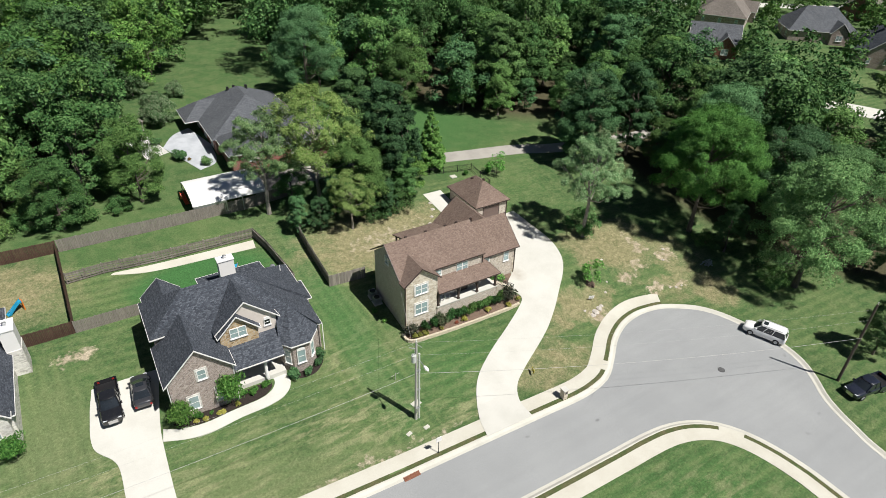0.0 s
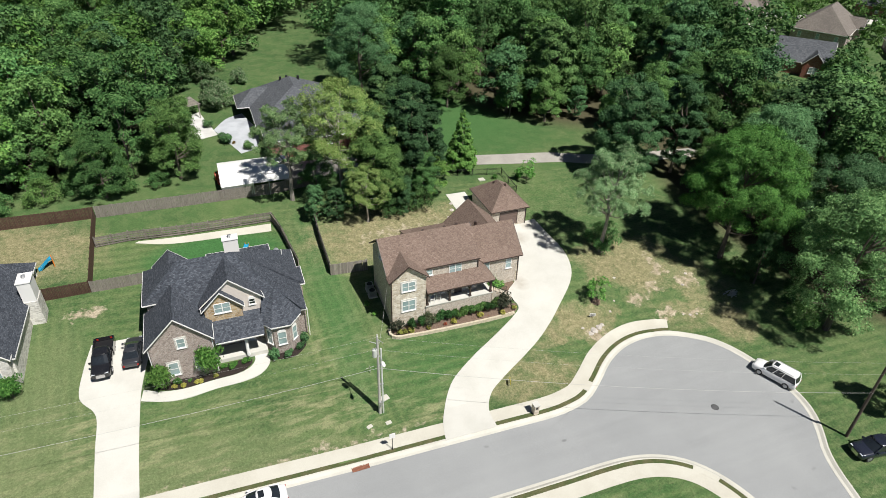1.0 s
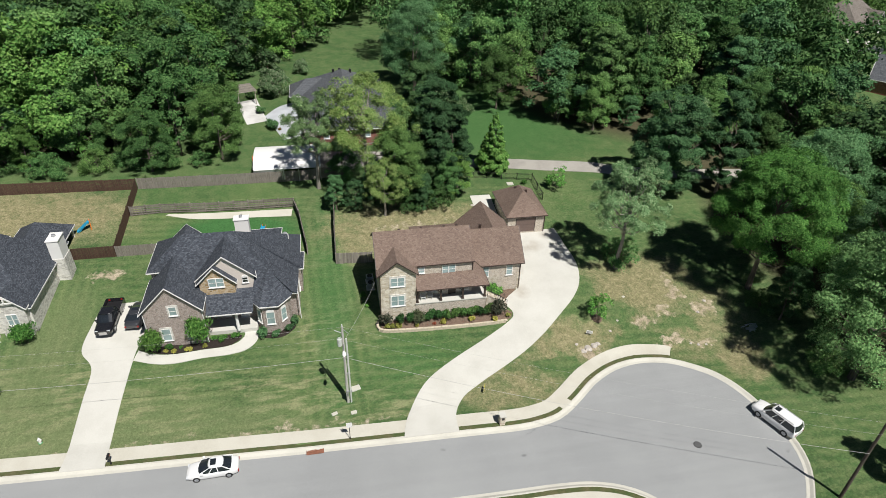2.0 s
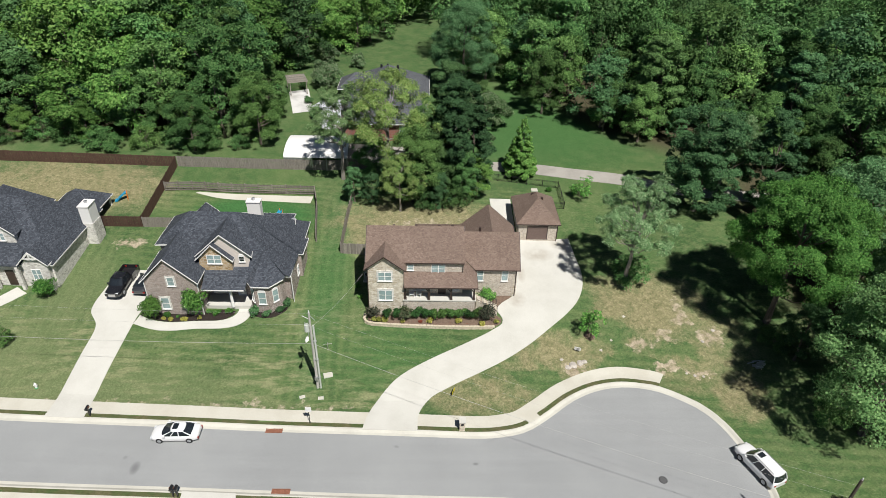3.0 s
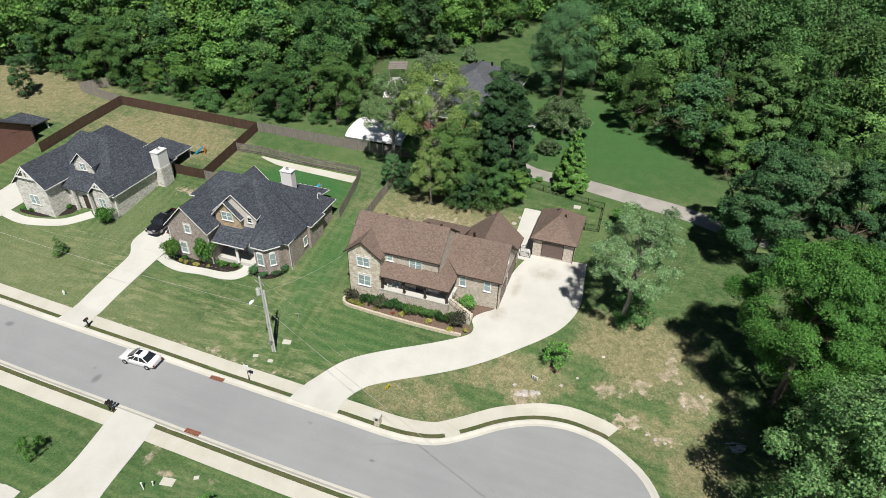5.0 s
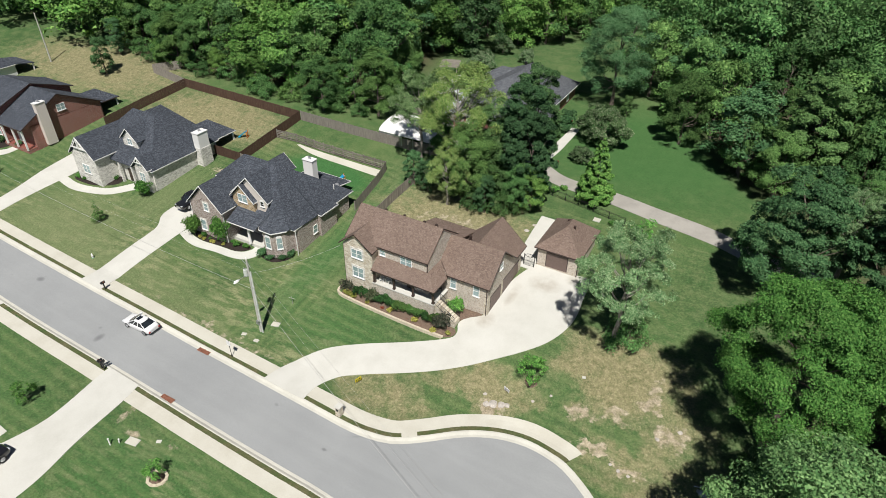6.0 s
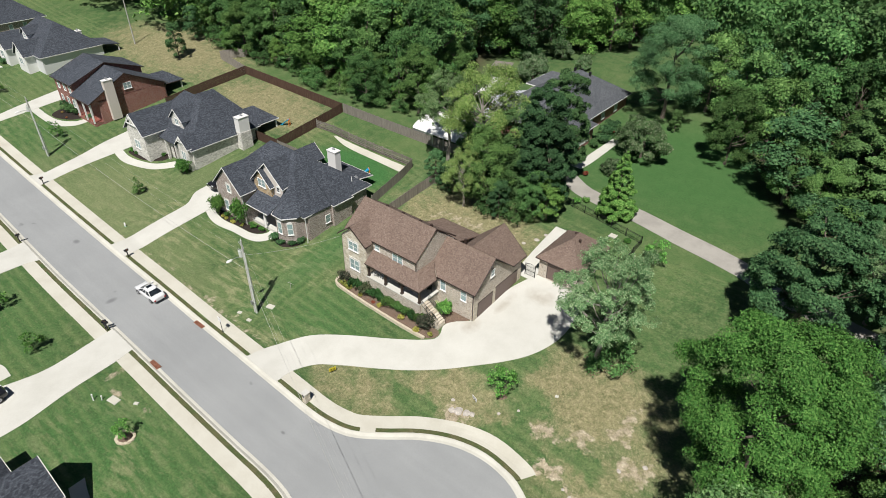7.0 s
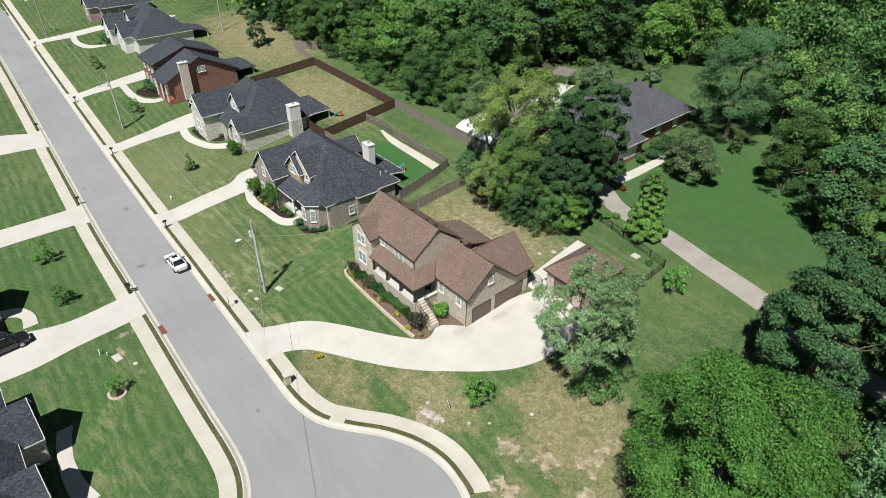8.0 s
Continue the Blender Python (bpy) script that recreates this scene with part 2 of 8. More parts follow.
    dry = most(m, patch(m, x, y, -21, 73, 19, 10), patch(m, x, y, 33, 66.5, 16, 8.5), patch(m, x, y, 61.5, 51, 10, 8), calc(m, "MULTIPLY", patch(m, x, y, 66, 45, 9, 10), 0.6), calc(m, "MULTIPLY", patch(m, x, y, 69, 38, 4, 5), 0.9), calc(m, "MULTIPLY", patch(m, x, y, 49.5, 43, 9, 4), 0.9), patch(m, x, y, -60, 78, 30, 13), calc(m, "MULTIPLY", patch(m, x, y, 40, 37.2, 8, 4), 0.7))
    green = most(m, patch(m, x, y, 46.5, 39.6, 3.4, 1.8), patch(m, x, y, 57.5, 42.4, 4.5, 1.7), calc(m, "MULTIPLY", patch(m, x, y, 56.8, 46.6, 2.0, 2.4), 0.7), calc(m, "MULTIPLY", patch(m, x, y, 63.4, 44.0, 3.0, 1.4), 0.8), calc(m, "MULTIPLY", patch(m, x, y, 53.5, 50.5, 1.6, 4.0), 0.8))
    dry = calc(m, "MULTIPLY", dry, calc(m, "SUBTRACT", 1.0, calc(m, "MULTIPLY", green, 1.5), clamp=True))
    thirst = calc(m, "ADD", calc(m, "MULTIPLY", dry, 1.25), calc(m, "MULTIPLY", calc(m, "SUBTRACT", mid, 0.52), 2.4), clamp=True)
    thirst = calc(m, "MULTIPLY", thirst, calc(m, "MULTIPLY", dry, 3.0, clamp=True))
    straw = ramp(m, grain(m, p, 1.6, 7.0, 0.8), (0.3, (0.1, 0.112, 0.05)), (0.46, (0.2, 0.186, 0.096)), (0.58, (0.285, 0.25, 0.142)), (0.72, (0.4, 0.345, 0.215)))
    col = blend(m, calc(m, "MULTIPLY", thirst, 0.9), col, straw)
    # bare soil
    bare = most(m, patch(m, x, y, 59.7, 45.0, 1.6, 1.3), patch(m, x, y, 62.0, 41.7, 2.4, 0.7), patch(m, x, y, 65.6, 41.1, 2.4, 0.7), patch(m, x, y, 68.2, 46.2, 1.8, 1.8), patch(m, x, y, 65.4, 49.0, 1.6, 1.2), calc(m, "MULTIPLY", patch(m, x, y, 62.6, 46.2, 1.7, 1.2), 0.8), calc(m, "MULTIPLY", patch(m, flat_x, flat_y, 21.4, 20.3, 1.2, 0.6), 0.8), calc(m, "MULTIPLY", patch(m, flat_x, flat_y, 26.1, 21.2, 0.8, 0.5), 0.6), calc(m, "MULTIPLY", patch(m, flat_x, flat_y, 18.6, 21.6, 0.5, 2.2), 0.6), calc(m, "MULTIPLY", patch(m, x, y, 65.6, 51.0, 1.2, 2.6), 0.8), calc(m, "MULTIPLY", patch(m, x, y, 50.8, 41.5, 1.9, 1.1), 1.3), calc(m, "MULTIPLY", patch(m, x, y, 34, 66, 9, 3), 0.5), calc(m, "MULTIPLY", patch(m, x, y, -6.6, 60.6, 2.6, 1.2), 0.8), calc(m, "MULTIPLY", patch(m, x, y, 12, 35.2, 26, 0.5), 0.4))
    here = calc(m, "GREATER_THAN", bare, 0.0)
    rough = grain(m, p, 1.2, 5.0, 0.65)
    bare = calc(m, "ADD", bare, calc(m, "MULTIPLY", calc(m, "SUBTRACT", rough, 0.55), 3.0))
    bare = calc(m, "MULTIPLY", bare, here, clamp=True)
    soil = ramp(m, grain(m, p, 1.2, 5.0, 0.6), (0.35, (0.25, 0.208, 0.14)), (0.55, (0.37, 0.315, 0.225)), (0.72, (0.48, 0.42, 0.315)))
    col = blend(m, ramp(m, bare, (0.1, 0.0), (0.75, 1.0)), col, soil)
    # straw and chips strewn over the dry parts
    chips = calc(m, "MULTIPLY", ramp(m, grain(m, p, 5.0, 5.0, 0.8), (0.53, 0.0), (0.62, 1.0)), calc(m, "MULTIPLY", dry, 2.0, clamp=True))
    col = blend(m, calc(m, "MULTIPLY", chips, 0.4), col, (0.36, 0.315, 0.2))
    x, y = flat_x, flat_y
    # leaf litter under the woods
    wood = most(m, patch(m, x, y, -42, 112, 46, 28), patch(m, x, y, 92, 130, 40, 48), patch(m, x, y, 110, 60, 32, 46), patch(m, x, y, -30, 180, 44, 40))
    col = blend(m, calc(m, "MULTIPLY", wood, 4.0, clamp=True), col, blend(m, fine, (0.05, 0.048, 0.028), (0.11, 0.1, 0.055)))
    col = blend(m, calc(m, "ADD", calc(m, "MULTIPLY", near, 0.3), 0.3), col, ramp(m, fine, (0.3, 0.24), (0.7, 0.78)), "OVERLAY")
    col = blend(m, 0.45, col, ramp(m, tuft, (0.3, 0.15), (0.7, 0.85)), "OVERLAY")
    tint(m, col)
    relief(m, calc(m, "ADD", calc(m, "MULTIPLY", fine, 0.8), calc(m, "MULTIPLY", tuft, 0.6)), 0.55, 0.06)
    return m


def leaf_mat(name, a, b, c, through=0.11):
    m = shader(name, 0.65, spec=0.12)
    g = m.node_tree.nodes.new("ShaderNodeNewGeometry")
    o = m.node_tree.nodes.new("ShaderNodeObjectInfo")
    col = ramp(m, g.outputs["Random Per Island"], (0.0, a), (0.55, b), (1.0, c))
    warm = ramp(m, calc(m, "FRACT", calc(m, "MULTIPLY", o.outputs["Random"], 7.3)), (0.45, 0.0), (1.0, 0.38))
    col = blend(m, warm, col, blend(m, g.outputs["Random Per Island"], (0.08, 0.15, 0.03), (0.22, 0.31, 0.075)))
    shift = calc(m, "ADD", calc(m, "MULTIPLY", o.outputs["Random"], 0.56), 0.22)
    col = blend(m, 0.6, col, merge_grey(m, shift), "OVERLAY")
    big = grain(m, place(m), 0.5, 3.0)
    col = blend(m, 0.35, col, ramp(m, big, (0.3, 0.32), (0.7, 0.72)), "OVERLAY")
    col = blend(m, 0.4, col, ramp(m, grain(m, place(m), 0.09, 2.0), (0.35, 0.34), (0.65, 0.7)), "OVERLAY")
    tint(m, col)
    t = m.node_tree.nodes.new("ShaderNodeBsdfTranslucent")
    join(m, col, t.inputs["Color"])
    mix = m.node_tree.nodes.new("ShaderNodeMixShader")
    mix.inputs[0].default_value = through
    join(m, bsdf(m).outputs[0], mix.inputs[1])
    join(m, t.outputs[0], mix.inputs[2])
    join(m, mix.outputs[0], m.node_tree.nodes["Material Output"].inputs["Surface"])
    return m


def merge_grey(m, v):
    n = m.node_tree.nodes.new("ShaderNodeCombineColor")
    for k in range(3):
        feed(m, n.inputs[k], v)
    return n.outputs[0]


def wood_mat(name, a, b, rough=0.85):
    m = shader(name, rough, spec=0.2)
    p = place(m)
    x, y, z = split(m, p)
    o = m.node_tree.nodes.new("ShaderNodeObjectInfo")
    g = grain(m, merge(m, calc(m, "MULTIPLY", x, 7.0), calc(m, "MULTIPLY", y, 7.0), calc(m, "MULTIPLY", z, 0.7)), 1.0, 5.0)
    col = blend(m, ramp(m, g, (0.3, 0.0), (0.7, 1.0)), a, b)
    col = blend(m, 0.5, col, merge_grey(m, calc(m, "ADD", calc(m, "MULTIPLY", o.outputs["Random"], 0.4), 0.3)), "OVERLAY")
    tint(m, col)
    relief(m, g, 0.3, 0.01)
    return m


def paint_mat(name, colour, rough=0.25, metal=0.0):
    m = shader(name, rough, metal)
    dust = grain(m, local(m), 2.0, 4.0)
    tint(m, blend(m, calc(m, "MULTIPLY", dust, 0.05), colour, (0.35, 0.33, 0.3)))
    bsdf(m).inputs["Coat Weight"].default_value = 0.6
    bsdf(m).inputs["Coat Roughness"].default_value = 0.06
    return m


def glass_mat(name, colour=(0.02, 0.025, 0.03), rough=0.05):
    m = shader(name, rough, 0.0, 0.8)
    g = grain(m, place(m), 0.8, 2.0)
    tint(m, blend(m, 0.4, colour, ramp(m, g, (0.3, 0.2), (0.7, 0.6)), "OVERLAY"))
    return m


GRASS = grass_mat()
ASPHALT = asphalt_mat()
CONCRETE = concrete_mat("pale_concrete", (0.575, 0.565, 0.51), (0.515, 0.505, 0.45), ((45.2, 51.4, 1.3, 1.6), (49.0, 60.6, 2.4, 1.6), (46.2, 57.0, 0.7, 2.6), (52.2, 63.0, 1.4, 1.2)))
WALKWAY = concrete_mat("sidewalk_concrete", (0.56, 0.54, 0.46), (0.49, 0.465, 0.385))
KERB = concrete_mat("kerb_concrete", (0.56, 0.545, 0.475), (0.47, 0.455, 0.395))
LANE = concrete_mat("old_lane", (0.36, 0.34, 0.3), (0.27, 0.255, 0.225))
SHINGLE_BROWN = shingle_mat("brown_shingles", (0.158, 0.113, 0.09), (0.193, 0.141, 0.113), (0.228, 0.172, 0.139))
SHINGLE_DARK = shingle_mat("charcoal_shingles", (0.036, 0.042, 0.052), (0.062, 0.07, 0.084), (0.1, 0.11, 0.127))
SHINGLE_GREY = shingle_mat("grey_shingles", (0.07, 0.076, 0.084), (0.1, 0.107, 0.117), (0.14, 0.146, 0.155))
SHINGLE_TAN = shingle_mat("tan_shingles", (0.13, 0.115, 0.1), (0.18, 0.16, 0.14), (0.24, 0.21, 0.18))
STONE_TAN = stone_mat("tan_stone", (0.43, 0.365, 0.27), (0.55, 0.49, 0.385), (0.65, 0.6, 0.5), (0.52, 0.47, 0.39))
STONE_GOLD = stone_mat("golden_stone", (0.28, 0.19, 0.09), (0.42, 0.3, 0.16), (0.5, 0.4, 0.26), (0.45, 0.4, 0.32))
STONE_PALE = stone_mat("pale_stone", (0.42, 0.4, 0.36), (0.58, 0.56, 0.51), (0.7, 0.68, 0.62), (0.6, 0.58, 0.54))
BRICK_TAN = brick_mat("tan_brick", (0.31, 0.25, 0.19), (0.5, 0.425, 0.34), (0.58, 0.54, 0.47))
BRICK_PINK = brick_mat("brown_pink_brick", (0.13, 0.088, 0.075), (0.33, 0.26, 0.225), (0.44, 0.4, 0.36))
BRICK_RED = brick_mat("red_brick", (0.17, 0.045, 0.03), (0.26, 0.075, 0.05), (0.3, 0.2, 0.17))
WHITE = plain_mat("white_paint", (0.78, 0.77, 0.74), 0.5, amount=0.1)
SIDING = plain_mat("pale_siding", (0.62, 0.56, 0.5), 0.6, amount=0.1)
DARK_TRIM = plain_mat("dark_brown_trim", (0.05, 0.032, 0.026), 0.5)
BROWN_DOOR = plain_mat("brown_painted_steel", (0.15, 0.105, 0.09), 0.45)
GLASS = glass_mat("window_glass", (0.3, 0.4, 0.4), 0.12)
GLASS_DARK = glass_mat("dark_glass")
MULCH = plain_mat("bark_mulch", (0.165, 0.118, 0.088), 0.95, scale=9.0, amount=0.9, spec=0.1)
MULCH_DARK = plain_mat("dark_mulch", (0.035, 0.028, 0.024), 0.95, scale=9.0, amount=0.9, spec=0.1)
BARK = wood_mat("bark", (0.09, 0.07, 0.055), (0.2, 0.17, 0.14))
FENCE_GREY = wood_mat("weathered_fence", (0.2, 0.18, 0.155), (0.32, 0.29, 0.25))
FENCE_BROWN = wood_mat("brown_stained_fence", (0.06, 0.035, 0.026), (0.1, 0.062, 0.045))
POLE_WOOD = wood_mat("pole_wood", (0.3, 0.3, 0.265), (0.46, 0.45, 0.41))
POLE_PALE = plain_mat("pale_grey_plastic", (0.52, 0.55, 0.5), 0.5)
POLE_DARK = wood_mat("dark_pole_wood", (0.07, 0.055, 0.045), (0.12, 0.1, 0.08))
METAL = plain_mat("galvanised_metal", (0.5, 0.51, 0.52), 0.4, 0.8)
BLACK_METAL = plain_mat("black_metal", (0.015, 0.015, 0.016), 0.45)
RUBBER = plain_mat("tyre_rubber", (0.018, 0.018, 0.018), 0.85)
RUST = plain_mat("rusty_iron", (0.24, 0.1, 0.06), 0.9, scale=6.0, amount=0.7)
WIRE = plain_mat("wire", (0.46, 0.45, 0.43), 0.5, 0.2)
LEAF = leaf_mat("oak_leaves", (0.035, 0.1, 0.03), (0.076, 0.175, 0.05), (0.142, 0.262, 0.088))
LEAF_DARK = leaf_mat("dark_leaves", (0.033, 0.092, 0.036), (0.066, 0.153, 0.058), (0.120, 0.230, 0.096))
LEAF_LIGHT = leaf_mat("fresh_leaves", (0.046, 0.128, 0.024), (0.1, 0.215, 0.046), (0.178, 0.305, 0.08))
LEAF_BRIGHT = leaf_mat("bright_leaves", (0.036, 0.125, 0.022), (0.088, 0.235, 0.046), (0.17, 0.345, 0.083))
LEAF_PALE = leaf_mat("pale_green_leaves", (0.046, 0.132, 0.05), (0.1, 0.22, 0.088), (0.185, 0.33, 0.148))
LEAF_GOLD = leaf_mat("yellowing_leaves", (0.105, 0.19, 0.045), (0.185, 0.28, 0.078), (0.31, 0.37, 0.145))
LEAF_SILVER = leaf_mat("silvery_leaves", (0.066, 0.145, 0.055), (0.132, 0.232, 0.098), (0.28, 0.37, 0.2))
LEAF_BLOSSOM = leaf_mat("blossoming_leaves", (0.04, 0.095, 0.032), (0.085, 0.16, 0.062), (0.3, 0.34, 0.22))
PALE_BARK = wood_mat("pale_bark", (0.22, 0.2, 0.17), (0.36, 0.33, 0.29))
GRAVEL = concrete_mat("white_gravel", (0.62, 0.61, 0.58), (0.42, 0.41, 0.38))
PAVER = concrete_mat("blue_grey_pavers", (0.47, 0.49, 0.51), (0.33, 0.35, 0.37))
SIDING_PALE = plain_mat("white_siding", (0.66, 0.66, 0.65), 0.6, amount=0.1)
FENCE_RAIL = wood_mat("dark_weathered_rails", (0.14, 0.125, 0.108), (0.25, 0.225, 0.195))


def verge_mat():
    m = shader("verge_grass", 0.95, spec=0.12)
    p = place(m)
    col = ramp(m, grain(m, p, 0.9, 5.0, 0.65), (0.35, (0.068, 0.1, 0.036)), (0.52, (0.096, 0.104, 0.047)), (0.7, (0.14, 0.126, 0.07)))
    tint(m, blend(m, 0.6, col, ramp(m, grain(m, p, 9.0, 4.0, 0.7), (0.3, 0.2), (0.7, 0.8)), "OVERLAY"))
    relief(m, grain(m, p, 12.0), 0.5, 0.05)
    return m


VERGE = verge_mat()

# ---- lie of the land ----
def level(x, y):
    """Height of the lawns: the street runs down to the east, the lots rise to the north."""
    x, y = np.asarray(x, float), np.asarray(y, float)
    street = 0.027 * np.clip(18 - x, 0, 190) - 0.012 * np.clip(x - 18, 0, 32)
    b, e = np.clip((x - 42) / 9, 0, 1), np.clip((x - 66) / 12, 0, 1)
    back = np.clip((y - 39) / 12, 0, 1)
    y = y - 4.5 * b * b * (3 - 2 * b) * (1 - e * e * (3 - 2 * e)) * (1 - back * back * (3 - 2 * back)) * (y > 30)
    s = np.clip((y - 35) / 5, 0, 1)
    lots = 0.12 * s * s * (3 - 2 * s) + 0.112 * np.clip(np.minimum(y, 82) - 36.2, 0, None) + 0.04 * np.clip(np.minimum(y, 125) - 82, 0, None)
    fade = 1 - np.clip((np.hypot(x, y - 60) - 400) / 600, 0, 1)
    knoll = 0.6 * np.exp(-((x - 50) / 9) ** 2 - ((y - 50) / 7) ** 2)
    return street * fade + 0.18 + lots + knoll


def lev(x, y):
    return float(level(x, y))


def curve(points, step=0.8):
    """A smooth line through plan points, sampled evenly."""
    p = [Vector(q) for q in points]
    p = [2 * p[0] - p[1], *p, 2 * p[-1] - p[-2]]
    out = []
    for a, b, c, d in zip(p, p[1:], p[2:], p[3:]):
        n = max(2, int((c - b).length / step))
        for k in range(n):
            t = k / n
            out.append(0.5 * (2 * b + (c - a) * t + (2 * a - 5 * b + 4 * c - d) * t * t + (3 * b - a - 3 * c + d) * t ** 3))
    out.append(p[-2])
    return out


def resample(line, count):
    line = [Vector(q) for q in line]
    run = [0.0]
    for a, b in zip(line, line[1:]):
        run.append(run[-1] + (b - a).length)
    xs = np.interp(np.linspace(0, run[-1], count), run, [q.x for q in line])
    ys = np.interp(np.linspace(0, run[-1], count), run, [q.y for q in line])
    return [Vector((a, b)) for a, b in zip(xs, ys)]


def beside(line, d):
    """The line moved d metres to its left."""
    out = []
    for k, q in enumerate(line):
        w = (line[min(k + 1, len(line) - 1)] - line[max(k - 1, 0)]).normalized()
        out.append(q + Vector((-w.y, w.x)) * d)
    return out


def mesh_ob(name, verts, faces, material, smooth=False):
    me = bpy.data.meshes.new(name)
    me.from_pydata([tuple(v) for v in verts], [], faces)
    me.materials.append(material)
    if smooth:
        me.polygons.foreach_set("use_smooth", [True] * len(me.polygons))
    me.update()
    return new(name, me)


def drape(name, left, right, material, lift=0.0, thick=0.12, across=4, height=None):
    """A slab between two plan lines of the same count, lying on the land."""
    height = height or lev
    verts, faces, n = [], [], across + 1
    for a, b in zip(left, right):
        for k in range(n):
            q = a + (b - a) * (k / across)
            verts.append((q.x, q.y, height(q.x, q.y) + lift))
    rows = len(left)
    for r in range(rows - 1):
        for k in range(across):
            i = r * n + k
            faces.append((i, i + 1, i + n + 1, i + n))
    rim = [k for k in range(n)] + [r * n + across for r in range(1, rows)] + [(rows - 1) * n + k for k in range(across - 1, -1, -1)] + [r * n for r in range(rows - 2, 0, -1)]
    base = len(verts)
    for i in rim:
        v = verts[i]
        verts.append((v[0], v[1], v[2] - thick))
    for k in range(len(rim)):
        j = (k + 1) % len(rim)
        faces.append((rim[j], rim[k], base + k, base + j))
    ob = mesh_ob(name, verts, faces, material)
    bm = bmesh.new()
    bm.from_mesh(ob.data)
    bmesh.ops.recalc_face_normals(bm, faces=bm.faces)
    bm.to_mesh(ob.data)
    bm.free()
    return ob


# kerb lines of the street and its bend, from the west to the south
NORTH_KERB = curve([(-230, 41.6), (-141, 38.2), (-96, 36.4), (-56, 34.9), (-26, 33.85), (-5, 33.25), (8, 33.0), (18, 32.75), (27, 32.55), (35, 32.35), (39, 32.25), (41.5, 32.45), (44.1, 33.15), (46.7, 35.0), (49.6, 37.35), (52.7, 38.95), (56, 39.6), (59.3, 39.2), (61.8, 38.0), (64.4, 35.9), (66.1, 32.7), (67.3, 27.2), (66.9, 23.4), (65.5, 20.6), (63.6, 17.9), (62.3, 14.4), (61.3, 9), (60.9, -10), (60.6, -120)])
SOUTH_KERB = curve([(-230, 33.3), (-141, 30.1), (-96, 28.6), (-56, 27.2), (-26, 26.0), (-5, 25.2), (10, 24.95), (18, 24.8), (28, 24.55), (36, 24.4), (41, 24.35), (44.4, 24.05), (47.2, 23.15), (49.4, 21.6), (50.9, 19.5), (51.85, 17.0), (52.4, 14.2), (52.6, 10), (52.6, -10), (52.4, -120)])
COUNT = 420
NORTH_EDGE = resample(NORTH_KERB, COUNT)
SOUTH_EDGE = resample(SOUTH_KERB, COUNT)


def near_road(xs, ys):
    """Metres inside the road (minus: outside), for arrays."""
    loop = np.array([(q.x, q.y) for q in NORTH_EDGE[::2]] + [(q.x, q.y) for q in SOUTH_EDGE[::-2]])
    nxt = np.roll(loop, -1, axis=0)
    best = np.full(xs.shape, 1e9)
    inside = np.zeros(xs.shape, bool)
    for (ax, ay), (bx, by) in zip(loop, nxt):
        dx, dy = bx - ax, by - ay
        t = np.clip(((xs - ax) * dx + (ys - ay) * dy) / (dx * dx + dy * dy + 1e-9), 0, 1)
        best = np.minimum(best, np.hypot(xs - ax - t * dx, ys - ay - t * dy))
        if abs(dy) > 1e-9:
            cross = ((ay > ys) != (by > ys)) & (xs < dx * (ys - ay) / dy + ax)
            inside ^= cross
    return np.where(inside, best, -best)


def build_ground():
    def axis(lo, hi, fine, mid_lo, mid_hi, mid, far):
        core = list(np.arange(lo, hi, fine))
        left, q = [], lo
        while q > mid_lo:
            q -= mid
            left.append(q)
        step = mid
        while q > -far:
            step *= 1.3
            q -= step
            left.append(q)
        right, q = [], core[-1]
        while q < mid_hi:
            q += mid
            right.append(q)
        step = mid
        while q < far:
            step *= 1.3
            q += step
            right.append(q)
        return np.array(left[::-1] + core + right)

    xs = axis(-32, 72, 0.6, -150, 110, 2.4, 3000)
    ys = axis(12, 42, 0.4, -30, 170, 2.0, 3000)
    gx, gy = np.meshgrid(xs, ys)
    gz = level(gx, gy)
    gz = gz + 0.03 * np.sin(gx * 0.9 + 2 * np.sin(gy * 0.5)) * np.sin(gy * 0.8)
    sd = near_road(gx, gy)
    gz = np.where(sd > -0.35, gz - 0.34, gz)
    n = len(xs)
    verts = np.stack([gx.ravel(), gy.ravel(), gz.ravel()], -1)
    i = (np.arange(len(ys) - 1)[:, None] * n + np.arange(n - 1)[None, :]).ravel()
    faces = np.stack([i, i + 1, i + n + 1, i + n], -1)
    ob = mesh_ob("ground", verts.tolist(), faces.tolist(), GRASS, True)
    tagged(ob, "mown green lawns with dry and bare patches", "lawn", kind="structure")


build_ground()


def road_level(x, y):
    return lev(x, 30) - 0.17 if x < 40 else lev(x, min(y, 33)) - 0.17


tagged(drape("road", [q for q in beside(NORTH_EDGE, -0.55)], [q for q in beside(SOUTH_EDGE, 0.55)], ASPHALT, 0.0, 0.3, 8, road_level), "pale grey asphalt street with a rounded bend", "road", kind="structure")


